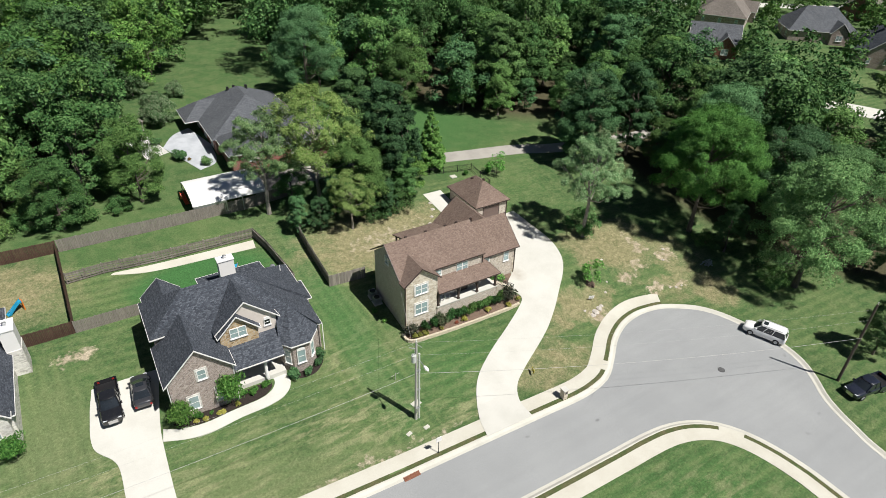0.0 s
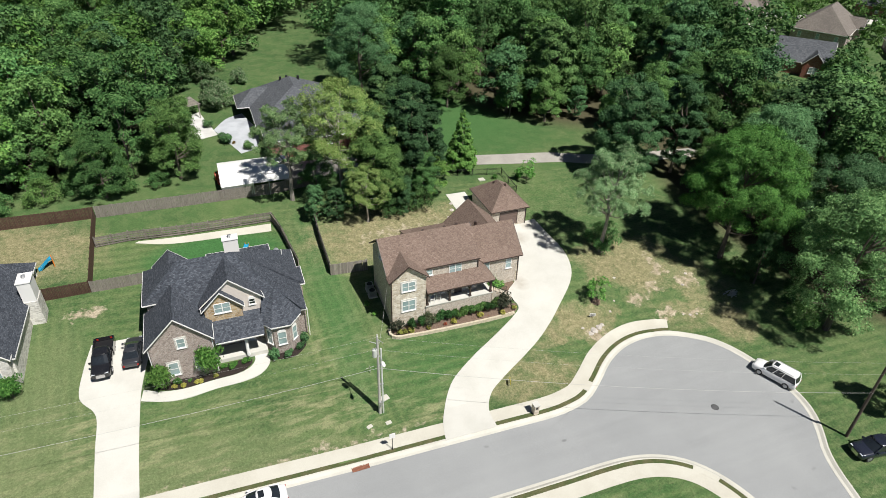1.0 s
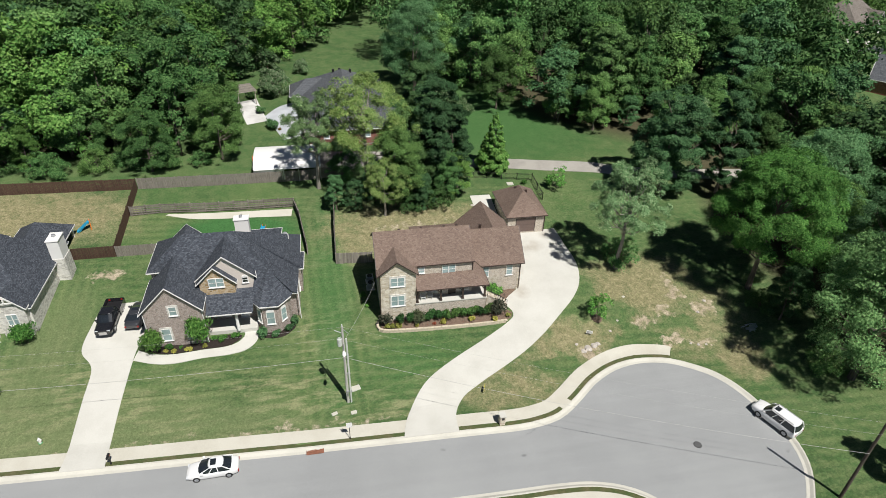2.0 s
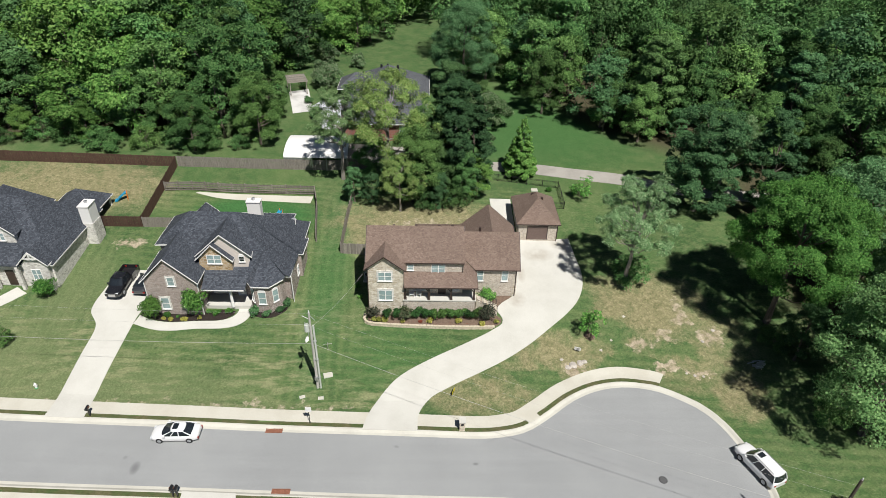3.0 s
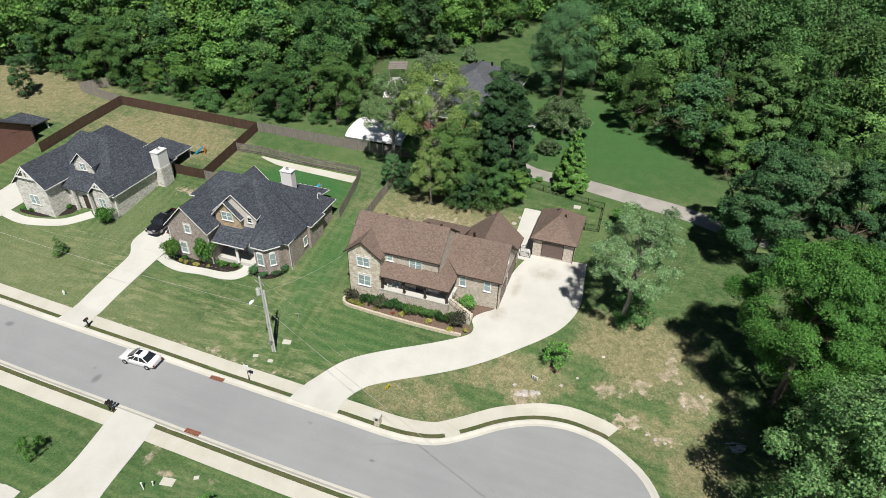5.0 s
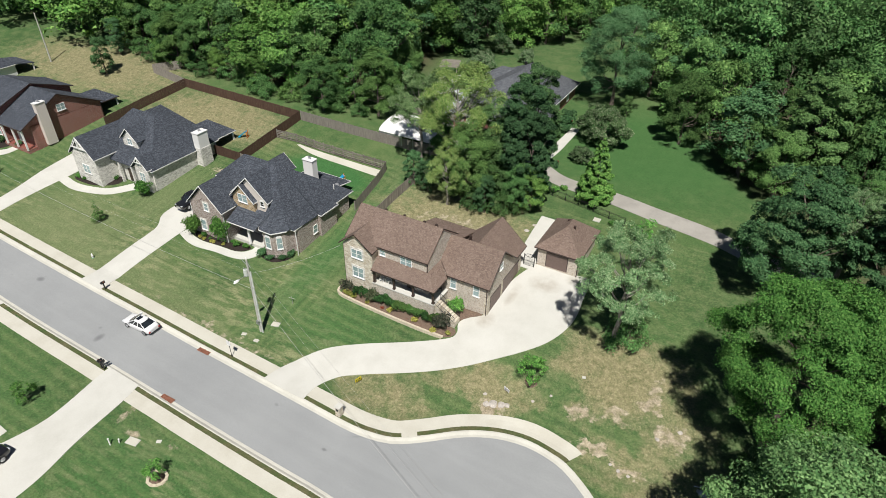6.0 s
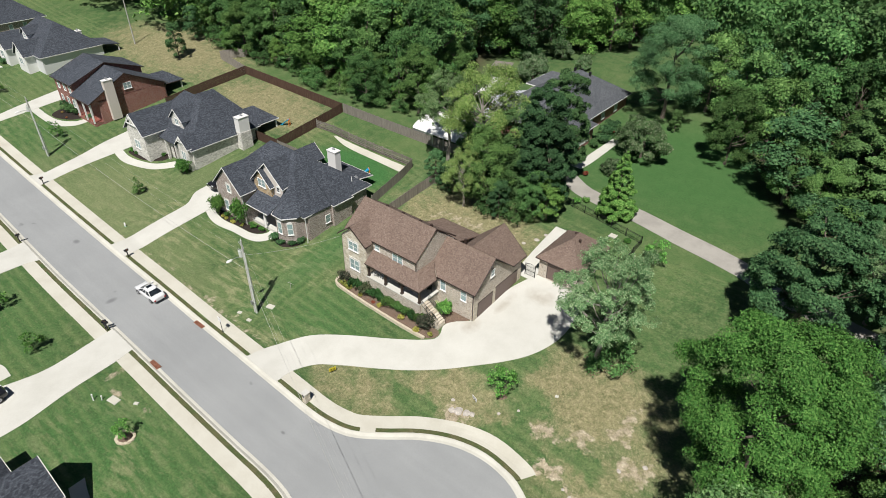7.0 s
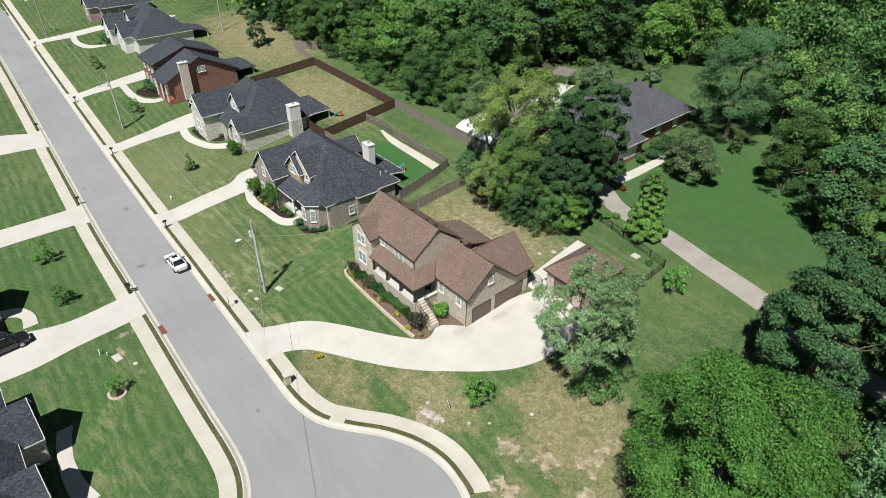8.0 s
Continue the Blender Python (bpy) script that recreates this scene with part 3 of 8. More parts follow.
def kerb(name, line, side):
    """Upright kerb and gutter along an edge of the road; side: 1 when the road lies to the right."""
    outer, top, face, gut = beside(line, 0.12 * side), beside(line, -0.04 * side), beside(line, -0.32 * side), beside(line, -0.62 * side)
    verts, faces = [], []
    for o, t, f, g in zip(outer, top, face, gut):
        zr = road_level(t.x, t.y)
        zl = zr + 0.19
        verts += [(o.x, o.y, zl - 0.25), (o.x, o.y, zl), (t.x, t.y, zl), (f.x, f.y, zr + 0.03), (g.x, g.y, zr + 0.012), (g.x, g.y, zr - 0.1)]
    for r in range(len(line) - 1):
        for k in range(5):
            i = r * 6 + k
            faces.append((i, i + 1, i + 7, i + 6) if side < 0 else (i + 6, i + 7, i + 1, i))
    return tagged(mesh_ob(name, verts, faces, KERB), "light concrete kerb and gutter along the street", "kerb", kind="structure")


kerb("kerb_north", NORTH_EDGE, 1)
kerb("kerb_south", SOUTH_EDGE, -1)


def stretch(line, x0, x1):
    return [q for q in line if x0 <= q.x <= x1]


def sidewalk(name, line, gap, width, label):
    a = beside(line, gap)
    b = beside(line, gap + width)
    return tagged(drape(name, a, b, WALKWAY, 0.035, 0.15, 3), label, "sidewalk", kind="structure")


bend = curve([(-230, 41.6), (-141, 38.2), (-96, 36.4), (-56, 34.9), (-26, 33.85), (-5, 33.25), (8, 33.0), (18, 32.75), (27, 32.55), (35, 32.35), (39, 32.25), (41.5, 32.45), (44.1, 33.15), (46.7, 35.0), (49.6, 37.35), (52.7, 38.95), (56, 39.6), (59.3, 39.2), (60.0, 38.95)], 0.7)
sidewalk("sidewalk_north", bend, 0.6, 1.55, "sunlit concrete sidewalk following the kerb")
south_line = curve([(-230, 33.3), (-141, 30.1), (-96, 28.6), (-56, 27.2), (-26, 26.0), (-5, 25.2), (10, 24.95), (18, 24.8), (28, 24.55), (36, 24.4), (41, 24.35), (44.4, 24.05), (47.2, 23.15), (49.4, 21.6), (50.9, 19.5), (51.85, 17.0), (52.4, 14.2), (52.6, 10), (52.6, -10), (52.5, -60)], 0.7)
sidewalk("sidewalk_south", south_line, -2.15, 1.55, "sunlit concrete sidewalk beyond the street")


tagged(drape("verge_north", beside(bend, 0.1), beside(bend, 0.65), VERGE, 0.02, 0.3, 2), "narrow brownish grass verge between kerb and sidewalk", "verge", kind="structure")
tagged(drape("verge_south", beside(south_line, -0.65), beside(south_line, -0.1), VERGE, 0.02, 0.3, 2), "narrow brownish grass verge between kerb and sidewalk", "verge", kind="structure")
outer_edge = [q for q in NORTH_EDGE if q.x > 59.8 and q.y < 39.1]
tagged(drape("lawn_edge", beside(outer_edge, 0.1), beside(outer_edge, 1.5), GRASS, 0.02, 0.3, 3), "grass edge along the kerb of the bend", "lawn", kind="structure")


def apron(name, left, right, label, material=None, count=40, lift=0.05):
    return tagged(drape(name, resample(curve(left, 0.5), count), resample(curve(right, 0.5), count), material or CONCRETE, lift, 0.16, 8), label, "driveway", kind="structure")


# the long driveway that sweeps up to the garages
apron("driveway", [(27.3, 32.45), (27.9, 34.8), (29.5, 37.8), (31.3, 39.9), (34.6, 42.2), (38.6, 44.5), (41.7, 46.4), (43.0, 47.5), (43.0, 48.6), (42.5, 49.4), (42.9, 50.6), (44.8, 52.3), (44.95, 55), (45.0, 59), (45.6, 61.5), (46.5, 63.7)],
      [(33.0, 32.35), (33.1, 34.6), (34.2, 36.6), (36.4, 38.2), (42.1, 41.5), (45.6, 44.1), (48.8, 46.9), (51.3, 49.2), (52.9, 51.3), (53.9, 53.6), (54.4, 56), (54.4, 58.3), (54.2, 60), (54.1, 62), (54.0, 63), (53.9, 64.2)], "pale concrete driveway sweeping up to the garages", count=90, lift=0.06)
apron("driveway_grey_house", [(-5.0, 33.2), (-4.85, 35.2), (-4.9, 41.5), (-5.0, 45.6), (-6.6, 48.2), (-6.4, 52), (-5.8, 55.4)], [(-1.0, 33.1), (-1.1, 35.2), (-1.1, 40.5), (-0.95, 45.8), (-0.75, 48.2), (-0.1, 52), (0.6, 55.4)], "pale concrete driveway beside the charcoal-roofed house", count=60, lift=0.06)
apron("garden_path", [(-0.9, 46.2), (1.2, 45.5), (3.4, 45.3), (6.4, 45.7), (9.2, 45.9), (11.2, 46.5), (12.3, 47.9), (12.1, 49.6)], [(-0.6, 47.6), (0.9, 46.9), (3.2, 46.6), (6.2, 46.9), (8.8, 47.1), (10.2, 47.7), (10.8, 48.6), (10.7, 49.6)], "curved concrete path round a mulched bed", lift=0.07)
apron("driveway_stone_house", [(-33.4, 34.1), (-32.6, 36.4), (-32.8, 42), (-33.6, 47), (-33.8, 54)], [(-28.9, 33.9), (-29.3, 36.2), (-29.0, 42), (-28.4, 46.6), (-27.6, 54)], "pale concrete driveway beside the stone house", count=50)
apron("path_stone_house", [(-28.6, 46.4), (-25.0, 45.9), (-21.6, 46.4), (-18.0, 47.8), (-15.4, 50.6)], [(-28.2, 47.8), (-25.0, 47.4), (-22.0, 47.9), (-19.2, 49.0), (-17.0, 51.6)], "curved concrete path to a front door")
apron("driveway_red_house", [(-62.6, 35.2), (-61.0, 37.5), (-61.6, 45), (-62.0, 54)], [(-57.0, 35.0), (-58.0, 37.3), (-57.4, 45), (-56.6, 54)], "pale concrete driveway beside the red brick house")
apron("path_red_house", [(-57.4, 44.6), (-52.0, 44.4), (-47.6, 44.6), (-44.0, 47.0), (-43.4, 50.2)], [(-57.2, 46.0), (-52.2, 45.8), (-48.4, 46.2), (-45.4, 48.0), (-45.0, 50.2)], "curved concrete path to a front door")
apron("driveway_siding_house", [(-104.5, 36.8), (-102.6, 39), (-101.6, 45), (-100.8, 54)], [(-98.6, 36.6), (-99.4, 39), (-97.6, 45), (-96.6, 54)], "pale concrete driveway far along the street")
apron("path_siding_house", [(-97.5, 45.0), (-92.0, 44.6), (-86.5, 46.0), (-84.0, 50.0)], [(-97.3, 46.4), (-92.0, 46.0), (-87.5, 47.4), (-85.4, 50.0)], "curved concrete path to a front door")
apron("driveway_south", [(16.5, 24.9), (16.9, 22.6), (17.4, 17), (18.2, 12.0), (18.0, 6.0), (17.6, 0.0)], [(11.6, 25.0), (11.8, 22.8), (12.4, 17.5), (11.6, 13.6), (9.6, 8.0), (9.0, 0.0)], "wide pale concrete driveway across the street", count=50)
apron("driveway_south_west", [(-8.6, 25.3), (-9.2, 23.0), (-9.4, 16), (-9.2, 6)], [(-14.6, 25.6), (-14.2, 23.2), (-14.2, 16), (-14.6, 6)], "pale concrete driveway across the street")
apron("driveway_south_far", [(-38.4, 26.5), (-39.2, 24.4), (-40.0, 18), (-40.2, 6)], [(-46.6, 26.9), (-46.4, 24.8), (-48.5, 20), (-52, 6)], "pale concrete driveway across the street")
apron("path_south", [(29.0, 13.4), (30.6, 12.9), (33.5, 12.4), (36.5, 12.6), (39.0, 13.2)], [(29.0, 11.9), (31.0, 11.4), (34.0, 11.0), (37.0, 11.0), (39.4, 11.4)], "concrete path along a house front")
apron("path_south_west", [(10.5, 14.2), (8.2, 14.2), (6.0, 13.0), (5.2, 10.5)], [(10.5, 12.6), (8.4, 12.8), (7.4, 12.0), (6.8, 10.5)], "curved concrete path to a front door")
apron("yard_slab", [(43.2, 73.6), (43.4, 68.0), (43.8, 62.4)], [(46.4, 73.6), (46.4, 68.0), (46.4, 62.4)], "pale concrete yard slab behind the garage gate")
apron("sand_strip", [(-1.4, 72.7), (3.0, 71.5), (9.0, 71.3), (16.0, 71.2)], [(-1.0, 73.0), (3.0, 72.8), (9.0, 72.8), (16.2, 72.9)], "pale sandy strip along the rail fence", WALKWAY, lift=0.04)
apron("lane", [(20.0, 89.6), (36.0, 87.8), (42.9, 84.6), (50.8, 84.0), (57.6, 82.6), (66.0, 81.0), (74.0, 78.4), (92.0, 76.0), (120.0, 74.0)], [(20.0, 82.0), (35.0, 84.4), (42.0, 81.8), (50.6, 80.8), (57.4, 79.4), (66.0, 77.8), (74.0, 75.4), (92.0, 73.2), (120.0, 71.0)], "narrow old grey lane across the back lawns", LANE, 70)
apron("back_path", [(36.4, 89.0), (37.0, 92.5), (37.5, 101.5)], [(38.4, 89.0), (38.8, 92.5), (39.0, 101.5)], "pale path beside the brick house")
apron("patio", [(11.0, 104.6), (13.4, 108.8), (16.5, 111.0)], [(14.6, 94.4), (17.6, 96.4), (18.4, 103.0)], "pale blue-grey paved patio behind the brick house", PAVER)
apron("garden_terrace", [(5.4, 111.0), (9.0, 113.0)], [(8.0, 101.0), (11.5, 102.5)], "white gravel terrace in a back garden", GRAVEL)
apron("far_street", [(150, 176), (180, 156), (200, 143), (232, 122), (262, 106)], [(146, 170), (176, 150), (196, 137), (228, 116), (258, 100)], "pale street in a far estate", CONCRETE)
apron("far_driveway", [(158, 132), (166, 142)], [(165, 127), (174, 138)], "pale drive in a far estate", CONCRETE)
apron("far_lane", [(136, 70), (146, 62), (154, 52), (164, 36)], [(141, 74), (151, 66), (159, 56), (169, 40)], "pale concrete street beyond the trees", CONCRETE)


def kerb_ramp(name, line, a, b, side, label):
    """Concrete between kerb and sidewalk where the verge is open."""
    p = [q for q in line if a(q) and b(q)]
    return tagged(drape(name, beside(p, 0.1 * side), beside(p, 0.65 * side), WALKWAY, 0.04, 0.15, 2), label, "sidewalk", kind="structure")


kerb_ramp("kerb_ramp_north", bend, lambda q: q.x > 44.2, lambda q: q.x < 46.5, 1, "concrete ramp from the sidewalk to the street")
kerb_ramp("kerb_ramp_south", south_line, lambda q: q.x > 49.3, lambda q: q.x < 51.0 and q.y > 15, -1, "concrete ramp from the sidewalk to the street")

# ---- building helpers ----
def thing(name, x, y, z, label, category, group="", kind="", turn=0.0):
    ob = new(name)
    ob.empty_display_size = 0.3
    ob.matrix_world = pose(x, y, z, 0, 0, turn)
    return tagged(ob, label, category, group, kind)


def part(name, bm, material, parent, label=""):
    """Links a bmesh as one mesh object under a thing or a part, in its parent's own measures."""
    bmesh.ops.recalc_face_normals(bm, faces=bm.faces)
    me = bpy.data.meshes.new(name)
    bm.to_mesh(me)
    bm.free()
    me.materials.append(material)
    ob = new(name, me)
    ob.parent = parent
    return tagged(ob, label)


def again(name, ob, parent, m, label=""):
    """A part that shares another part's mesh."""
    c = new(name, ob.data)
    c.parent = parent
    c.matrix_basis = m
    return tagged(c, label)


def box(bm, x0, x1, y0, y1, z0, z1):
    v = [bm.verts.new(p) for p in ((x0, y0, z0), (x1, y0, z0), (x1, y1, z0), (x0, y1, z0), (x0, y0, z1), (x1, y0, z1), (x1, y1, z1), (x0, y1, z1))]
    for f in ((0, 3, 2, 1), (4, 5, 6, 7), (0, 1, 5, 4), (1, 2, 6, 5), (2, 3, 7, 6), (3, 0, 4, 7)):
        bm.faces.new([v[k] for k in f])
    return bm


def boxed(*sizes):
    bm = bmesh.new()
    for s in sizes:
        box(bm, *s)
    return bm


def prism(bm, pts, way):
    """A closed solid: the polygon pts and its copy moved by way."""
    way = Vector(way)
    a = [bm.verts.new(p) for p in pts]
    b = [bm.verts.new(Vector(p) + way) for p in pts]
    bm.faces.new(a)
    bm.faces.new(b[::-1])
    for k in range(len(pts)):
        j = (k + 1) % len(pts)
        bm.faces.new((a[j], a[k], b[k], b[j]))
    return bm


def slab(pts, thick=0.16):
    return prism(bmesh.new(), pts, (0, 0, -thick))


def tube(bm, a, b, r0, r1=None, sides=8, caps=True):
    a, b = Vector(a), Vector(b)
    r1 = r0 if r1 is None else r1
    w = (b - a).normalized()
    u = w.orthogonal().normalized()
    v = w.cross(u)
    ring = [[bm.verts.new(q + (u * math.cos(k * 2 * math.pi / sides) + v * math.sin(k * 2 * math.pi / sides)) * r) for k in range(sides)] for q, r in ((a, r0), (b, r1))]
    for k in range(sides):
        j = (k + 1) % sides
        bm.faces.new((ring[0][k], ring[0][j], ring[1][j], ring[1][k]))
    if caps:
        bm.faces.new(ring[0][::-1])
        bm.faces.new(ring[1])
    return bm


def edge_board(a, b, drop=0.2, out=0.04):
    """A fascia board under the line a to b."""
    a, b = Vector(a), Vector(b)
    w = (b - a)
    n = Vector((w.y, -w.x, 0)).normalized() * out
    bm = bmesh.new()
    return prism(bm, [a + n, b + n, b + n - Vector((0, 0, drop)), a + n - Vector((0, 0, drop))], -2 * n)


def roof(parent, material, trim, planes, edges=(), thick=0.14):
    """Roof slopes as slabs with fascia boards along their open edges."""
    for pts in planes:
        part("roof_slope", slab(pts, thick), material, parent)
    for a, b in edges:
        bm = edge_board(Vector(a) + Vector((0, 0, 0.01)), Vector(b) + Vector((0, 0, 0.01)), 0.14, 0.03)
        part("fascia", bm, trim, parent)


def window(parent, x, y, z0, z1, w, face, trim, panes=2, surround=None, arch=False, name="window", glass=None):
    """A window on a wall: middle x, y, from z0 to z1. face: 's', 'e', 'w', 'n', where it looks."""
    turn = {"s": 0, "e": 90, "n": 180, "w": -90}[face]
    base = new(name)
    base.parent = parent
    base.matrix_basis = pose(x, y, z0, 0, 0, turn)
    h, t = z1 - z0, 0.07
    if surround:
        bm = boxed((-w / 2 - 0.16, w / 2 + 0.16, -0.05, 0.05, -0.14, 0.0), (-w / 2 - 0.16, w / 2 + 0.16, -0.05, 0.05, h, h + 0.2), (-w / 2 - 0.16, -w / 2, -0.05, 0.05, 0, h), (w / 2, w / 2 + 0.16, -0.05, 0.05, 0, h))
        part("surround", bm, surround, base)
    bm = boxed((-w / 2, w / 2, -0.08, 0.06, 0, t), (-w / 2, w / 2, -0.08, 0.06, h - t, h), (-w / 2, -w / 2 + t, -0.08, 0.06, t, h - t), (w / 2 - t, w / 2, -0.08, 0.06, t, h - t))
    for k in range(1, panes):
        c = -w / 2 + w * k / panes
        box(bm, c - t * 0.7, c + t * 0.7, -0.08, 0.06, t, h - t)
    if arch:
        prism(bm, [(-w / 2 * math.cos(a), -0.08, h + w / 2 * 0.75 * math.sin(a)) for a in np.linspace(0, math.pi, 9)], (0, 0.14, 0))
    part("window_frame", bm, trim, base)
    for k in range(panes):
        a, b = -w / 2 + w * k / panes + t * 0.6, -w / 2 + w * (k + 1) / panes - t * 0.6
        part("pane", boxed((a, b, -0.03, 0.01, t, h / 2 - 0.02)), glass or GLASS, base)
        part("pane", boxed((a, b, -0.045, -0.005, h / 2 + 0.02, h - t)), glass or GLASS, base)
        part("sash_rail", boxed((a, b, -0.06, 0.03, h / 2 - 0.025, h / 2 + 0.025)), trim, base)
    part("window_sill", boxed((-w / 2 - 0.06, w / 2 + 0.06, -0.14, 0.05, -0.07, 0.0)), trim, base)
    return base


def garage_door(parent, x, y, z, w, h, face, material):
    turn = {"s": 0, "e": 90, "n": 180, "w": -90}[face]
    base = new("garage_door")
    base.parent = parent
    base.matrix_basis = pose(x, y, z, 0, 0, turn)
    rows = 4
    bm = bmesh.new()
    for r in range(rows):
        z0, z1 = h * r / rows + 0.008, h * (r + 1) / rows - 0.008
        box(bm, -w / 2, w / 2, -0.02, 0.03, z0, z1)
    part("door_panel", bm, material, base)
    cols = max(4, int(w / 0.62))
    raised = bmesh.new()
    for r in range(rows):
        for c in range(cols):
            a = -w / 2 + w * (c + 0.12) / cols
            b = -w / 2 + w * (c + 0.88) / cols
            box(raised, a, b, -0.035, 0.0, h * r / rows + 0.12, h * (r + 1) / rows - 0.12)
    tagged(part("raised_panel", raised, material, base), kind="stuff")
    part("door_frame", boxed((-w / 2 - 0.1, -w / 2, -0.03, 0.06, 0, h + 0.1), (w / 2, w / 2 + 0.1, -0.03, 0.06, 0, h + 0.1), (-w / 2, w / 2, -0.03, 0.06, h, h + 0.1)), DARK_TRIM, base)
    return base


def gable_wall(parent, pts, way, material, name="gable"):
    return part(name, prism(bmesh.new(), pts, way), material, parent)


def chimney(parent, x0, x1, y0, y1, z0, z1, material, cap=True, foot=None):
    base = new("chimney")
    base.parent = parent
    part("chimney_shaft", boxed((x0, x1, y0, y1, z0, z1)), material, base)
    if foot:
        part("stone_foot", boxed((x0 - 0.06, x1 + 0.06, y0 - 0.06, y1 + 0.06, z0, foot[0])), foot[1], base)
    part("crown", boxed((x0 - 0.08, x1 + 0.08, y0 - 0.08, y1 + 0.08, z1, z1 + 0.1)), WHITE, base)
    bm = bmesh.new()
    tube(bm, ((x0 + x1) / 2, (y0 + y1) / 2, z1 + 0.1), ((x0 + x1) / 2, (y0 + y1) / 2, z1 + 0.4), 0.16, sides=12)
    tube(bm, ((x0 + x1) / 2, (y0 + y1) / 2, z1 + 0.42), ((x0 + x1) / 2, (y0 + y1) / 2, z1 + 0.5), 0.24, 0.1, sides=12)
    part("flue_cap", bm, METAL, base)
    return base


def vent_pipe(parent, x, y, z, h=0.35):
    part("vent_pipe", tube(bmesh.new(), (x, y, z), (x, y, z + h), 0.06, sides=10), WHITE, parent)

# ---- the two-storey brown-roofed house ----
def brown_house():
    h = thing("house", 0, 0, 0, "two-storey tan stone house with brown shingle roofs and a porch", "house")
    part("main_wall", boxed((26.8, 38.1, 50.0, 56.9, 1.2, 8.75)), BRICK_TAN, h)
    for x, w in ((26.8, 0.25), (37.85, 0.25)):
        gable_wall(h, [(x, 50.0, 8.75), (x, 56.9, 8.75), (x, 53.45, 11.45)], (w, 0, 0), BRICK_TAN)
    part("stone_front_wall", boxed((26.78, 30.95, 48.8, 50.1, 1.2, 8.55)), STONE_TAN, h, "tan stone wall under the front gable")
    gable_wall(h, [(26.8, 48.8, 8.55), (30.95, 48.8, 8.55), (30.95, 48.8, 8.6), (28.75, 48.8, 10.32), (26.8, 48.8, 8.62)], (0, 0.25, 0), STONE_TAN, "stone_gable")
    # porch
    part("porch_base", boxed((30.95, 39.62, 48.7, 50.05, 1.2, 3.98), (38.1, 39.62, 50.05, 52.2, 1.2, 3.98)), BRICK_TAN, h)
    part("porch_floor", boxed((30.9, 39.72, 48.6, 50.02, 3.98, 4.1), (38.08, 39.72, 50.02, 52.2, 3.98, 4.1)), CONCRETE, h)
    part("porch_beam", boxed((31.0, 39.6, 48.72, 48.95, 5.85, 6.15), (39.4, 39.6, 48.95, 52.2, 5.85, 6.15)), DARK_TRIM, h)
    for x in (31.15, 34.0, 36.7, 39.45):
        post = part("porch_post", boxed((x - 0.11, x + 0.11, 48.74, 48.96, 4.1, 5.86), (x - 0.16, x + 0.16, 48.69, 49.01, 4.1, 4.3)), DARK_TRIM, h)
        if x > 32:
            part("brace", prism(bmesh.new(), [(x - 0.1, 48.8, 5.4), (x - 0.1, 48.8, 5.25), (x - 0.6, 48.8, 5.85), (x - 0.45, 48.8, 5.85)], (0, 0.1, 0)), DARK_TRIM, post)
    part("front_door", boxed((35.1, 36.05, 49.93, 50.0, 4.1, 6.15)), DARK_TRIM, h, "dark wooden front door")
    window(h, 33.0, 49.99, 4.6, 6.0, 1.5, "s", WHITE)
    window(h, 37.2, 49.99, 4.6, 6.0, 1.0, "s", WHITE, 1)
    # stairs from the porch down to the driveway, with iron rails
    steps = new("porch_stairs")
    steps.parent = h
    for k in range(9):
        z = 3.98 - 0.19 * k
        part("step", boxed((39.72 + 0.3 * k, 40.06 + 0.3 * k, 48.75, 50.0, 1.4, z)), STONE_TAN, steps)
    rails = bmesh.new()
    for y in (48.72, 50.03):
        tube(rails, (39.8, y, 4.95), (42.4, y, 3.25), 0.025, sides=6)
        tube(rails, (39.8, y, 4.25), (42.4, y, 2.55), 0.02, sides=6)
        for k in range(19):
            x, z = 39.8 + 2.6 * k / 18, 4.95 - 1.7 * k / 18
            tube(rails, (x, y, z - 0.9), (x, y, z), 0.012 if k % 6 else 0.025, sides=5)
    part("stair_railing", rails, BLACK_METAL, steps, "black iron stair railing")
    # wing with the garages
    part("wing_wall", boxed((38.1, 44.95, 52.15, 61.9, 1.6, 6.5)), BRICK_TAN, h)
    gable_wall(h, [(44.95, 52.15, 6.45), (44.95, 59.1, 6.45), (44.95, 55.6, 9.3)], (-0.25, 0, 0), BRICK_TAN)
    gable_wall(h, [(38.4, 61.9, 6.4), (45.0, 61.9, 6.4), (41.83, 61.9, 9.45)], (0, -0.25, 0), BRICK_TAN)
    part("corner_stone", boxed((44.55, 45.0, 52.1, 52.85, 1.6, 4.7)), STONE_TAN, h)
    part("corner_stone", boxed((44.6, 45.0, 55.9, 56.45, 1.6, 4.7)), STONE_TAN, h)
    part("corner_stone", boxed((44.6, 45.0, 61.15, 61.95, 1.6, 4.7)), STONE_TAN, h)
    garage_door(h, 44.96, 54.4, 2.2, 2.75, 2.2, "e", BROWN_DOOR)
    garage_door(h, 44.96, 58.8, 2.5, 4.6, 2.15, "e", BROWN_DOOR)
    window(h, 44.96, 55.6, 6.9, 7.9, 0.8, "e", WHITE, 1)
    window(h, 40.35, 52.14, 4.55, 6.15, 0.85, "s", WHITE, 1)
    window(h, 43.45, 52.14, 4.55, 6.15, 0.85, "s", WHITE, 1)
    window(h, 28.77, 48.79, 6.85, 8.15, 1.65, "s", WHITE, 2, STONE_PALE)
    window(h, 28.79, 48.79, 3.95, 5.5, 1.65, "s", WHITE, 2, STONE_PALE)
    window(h, 35.08, 49.99, 7.2, 8.5, 1.65, "s", WHITE)
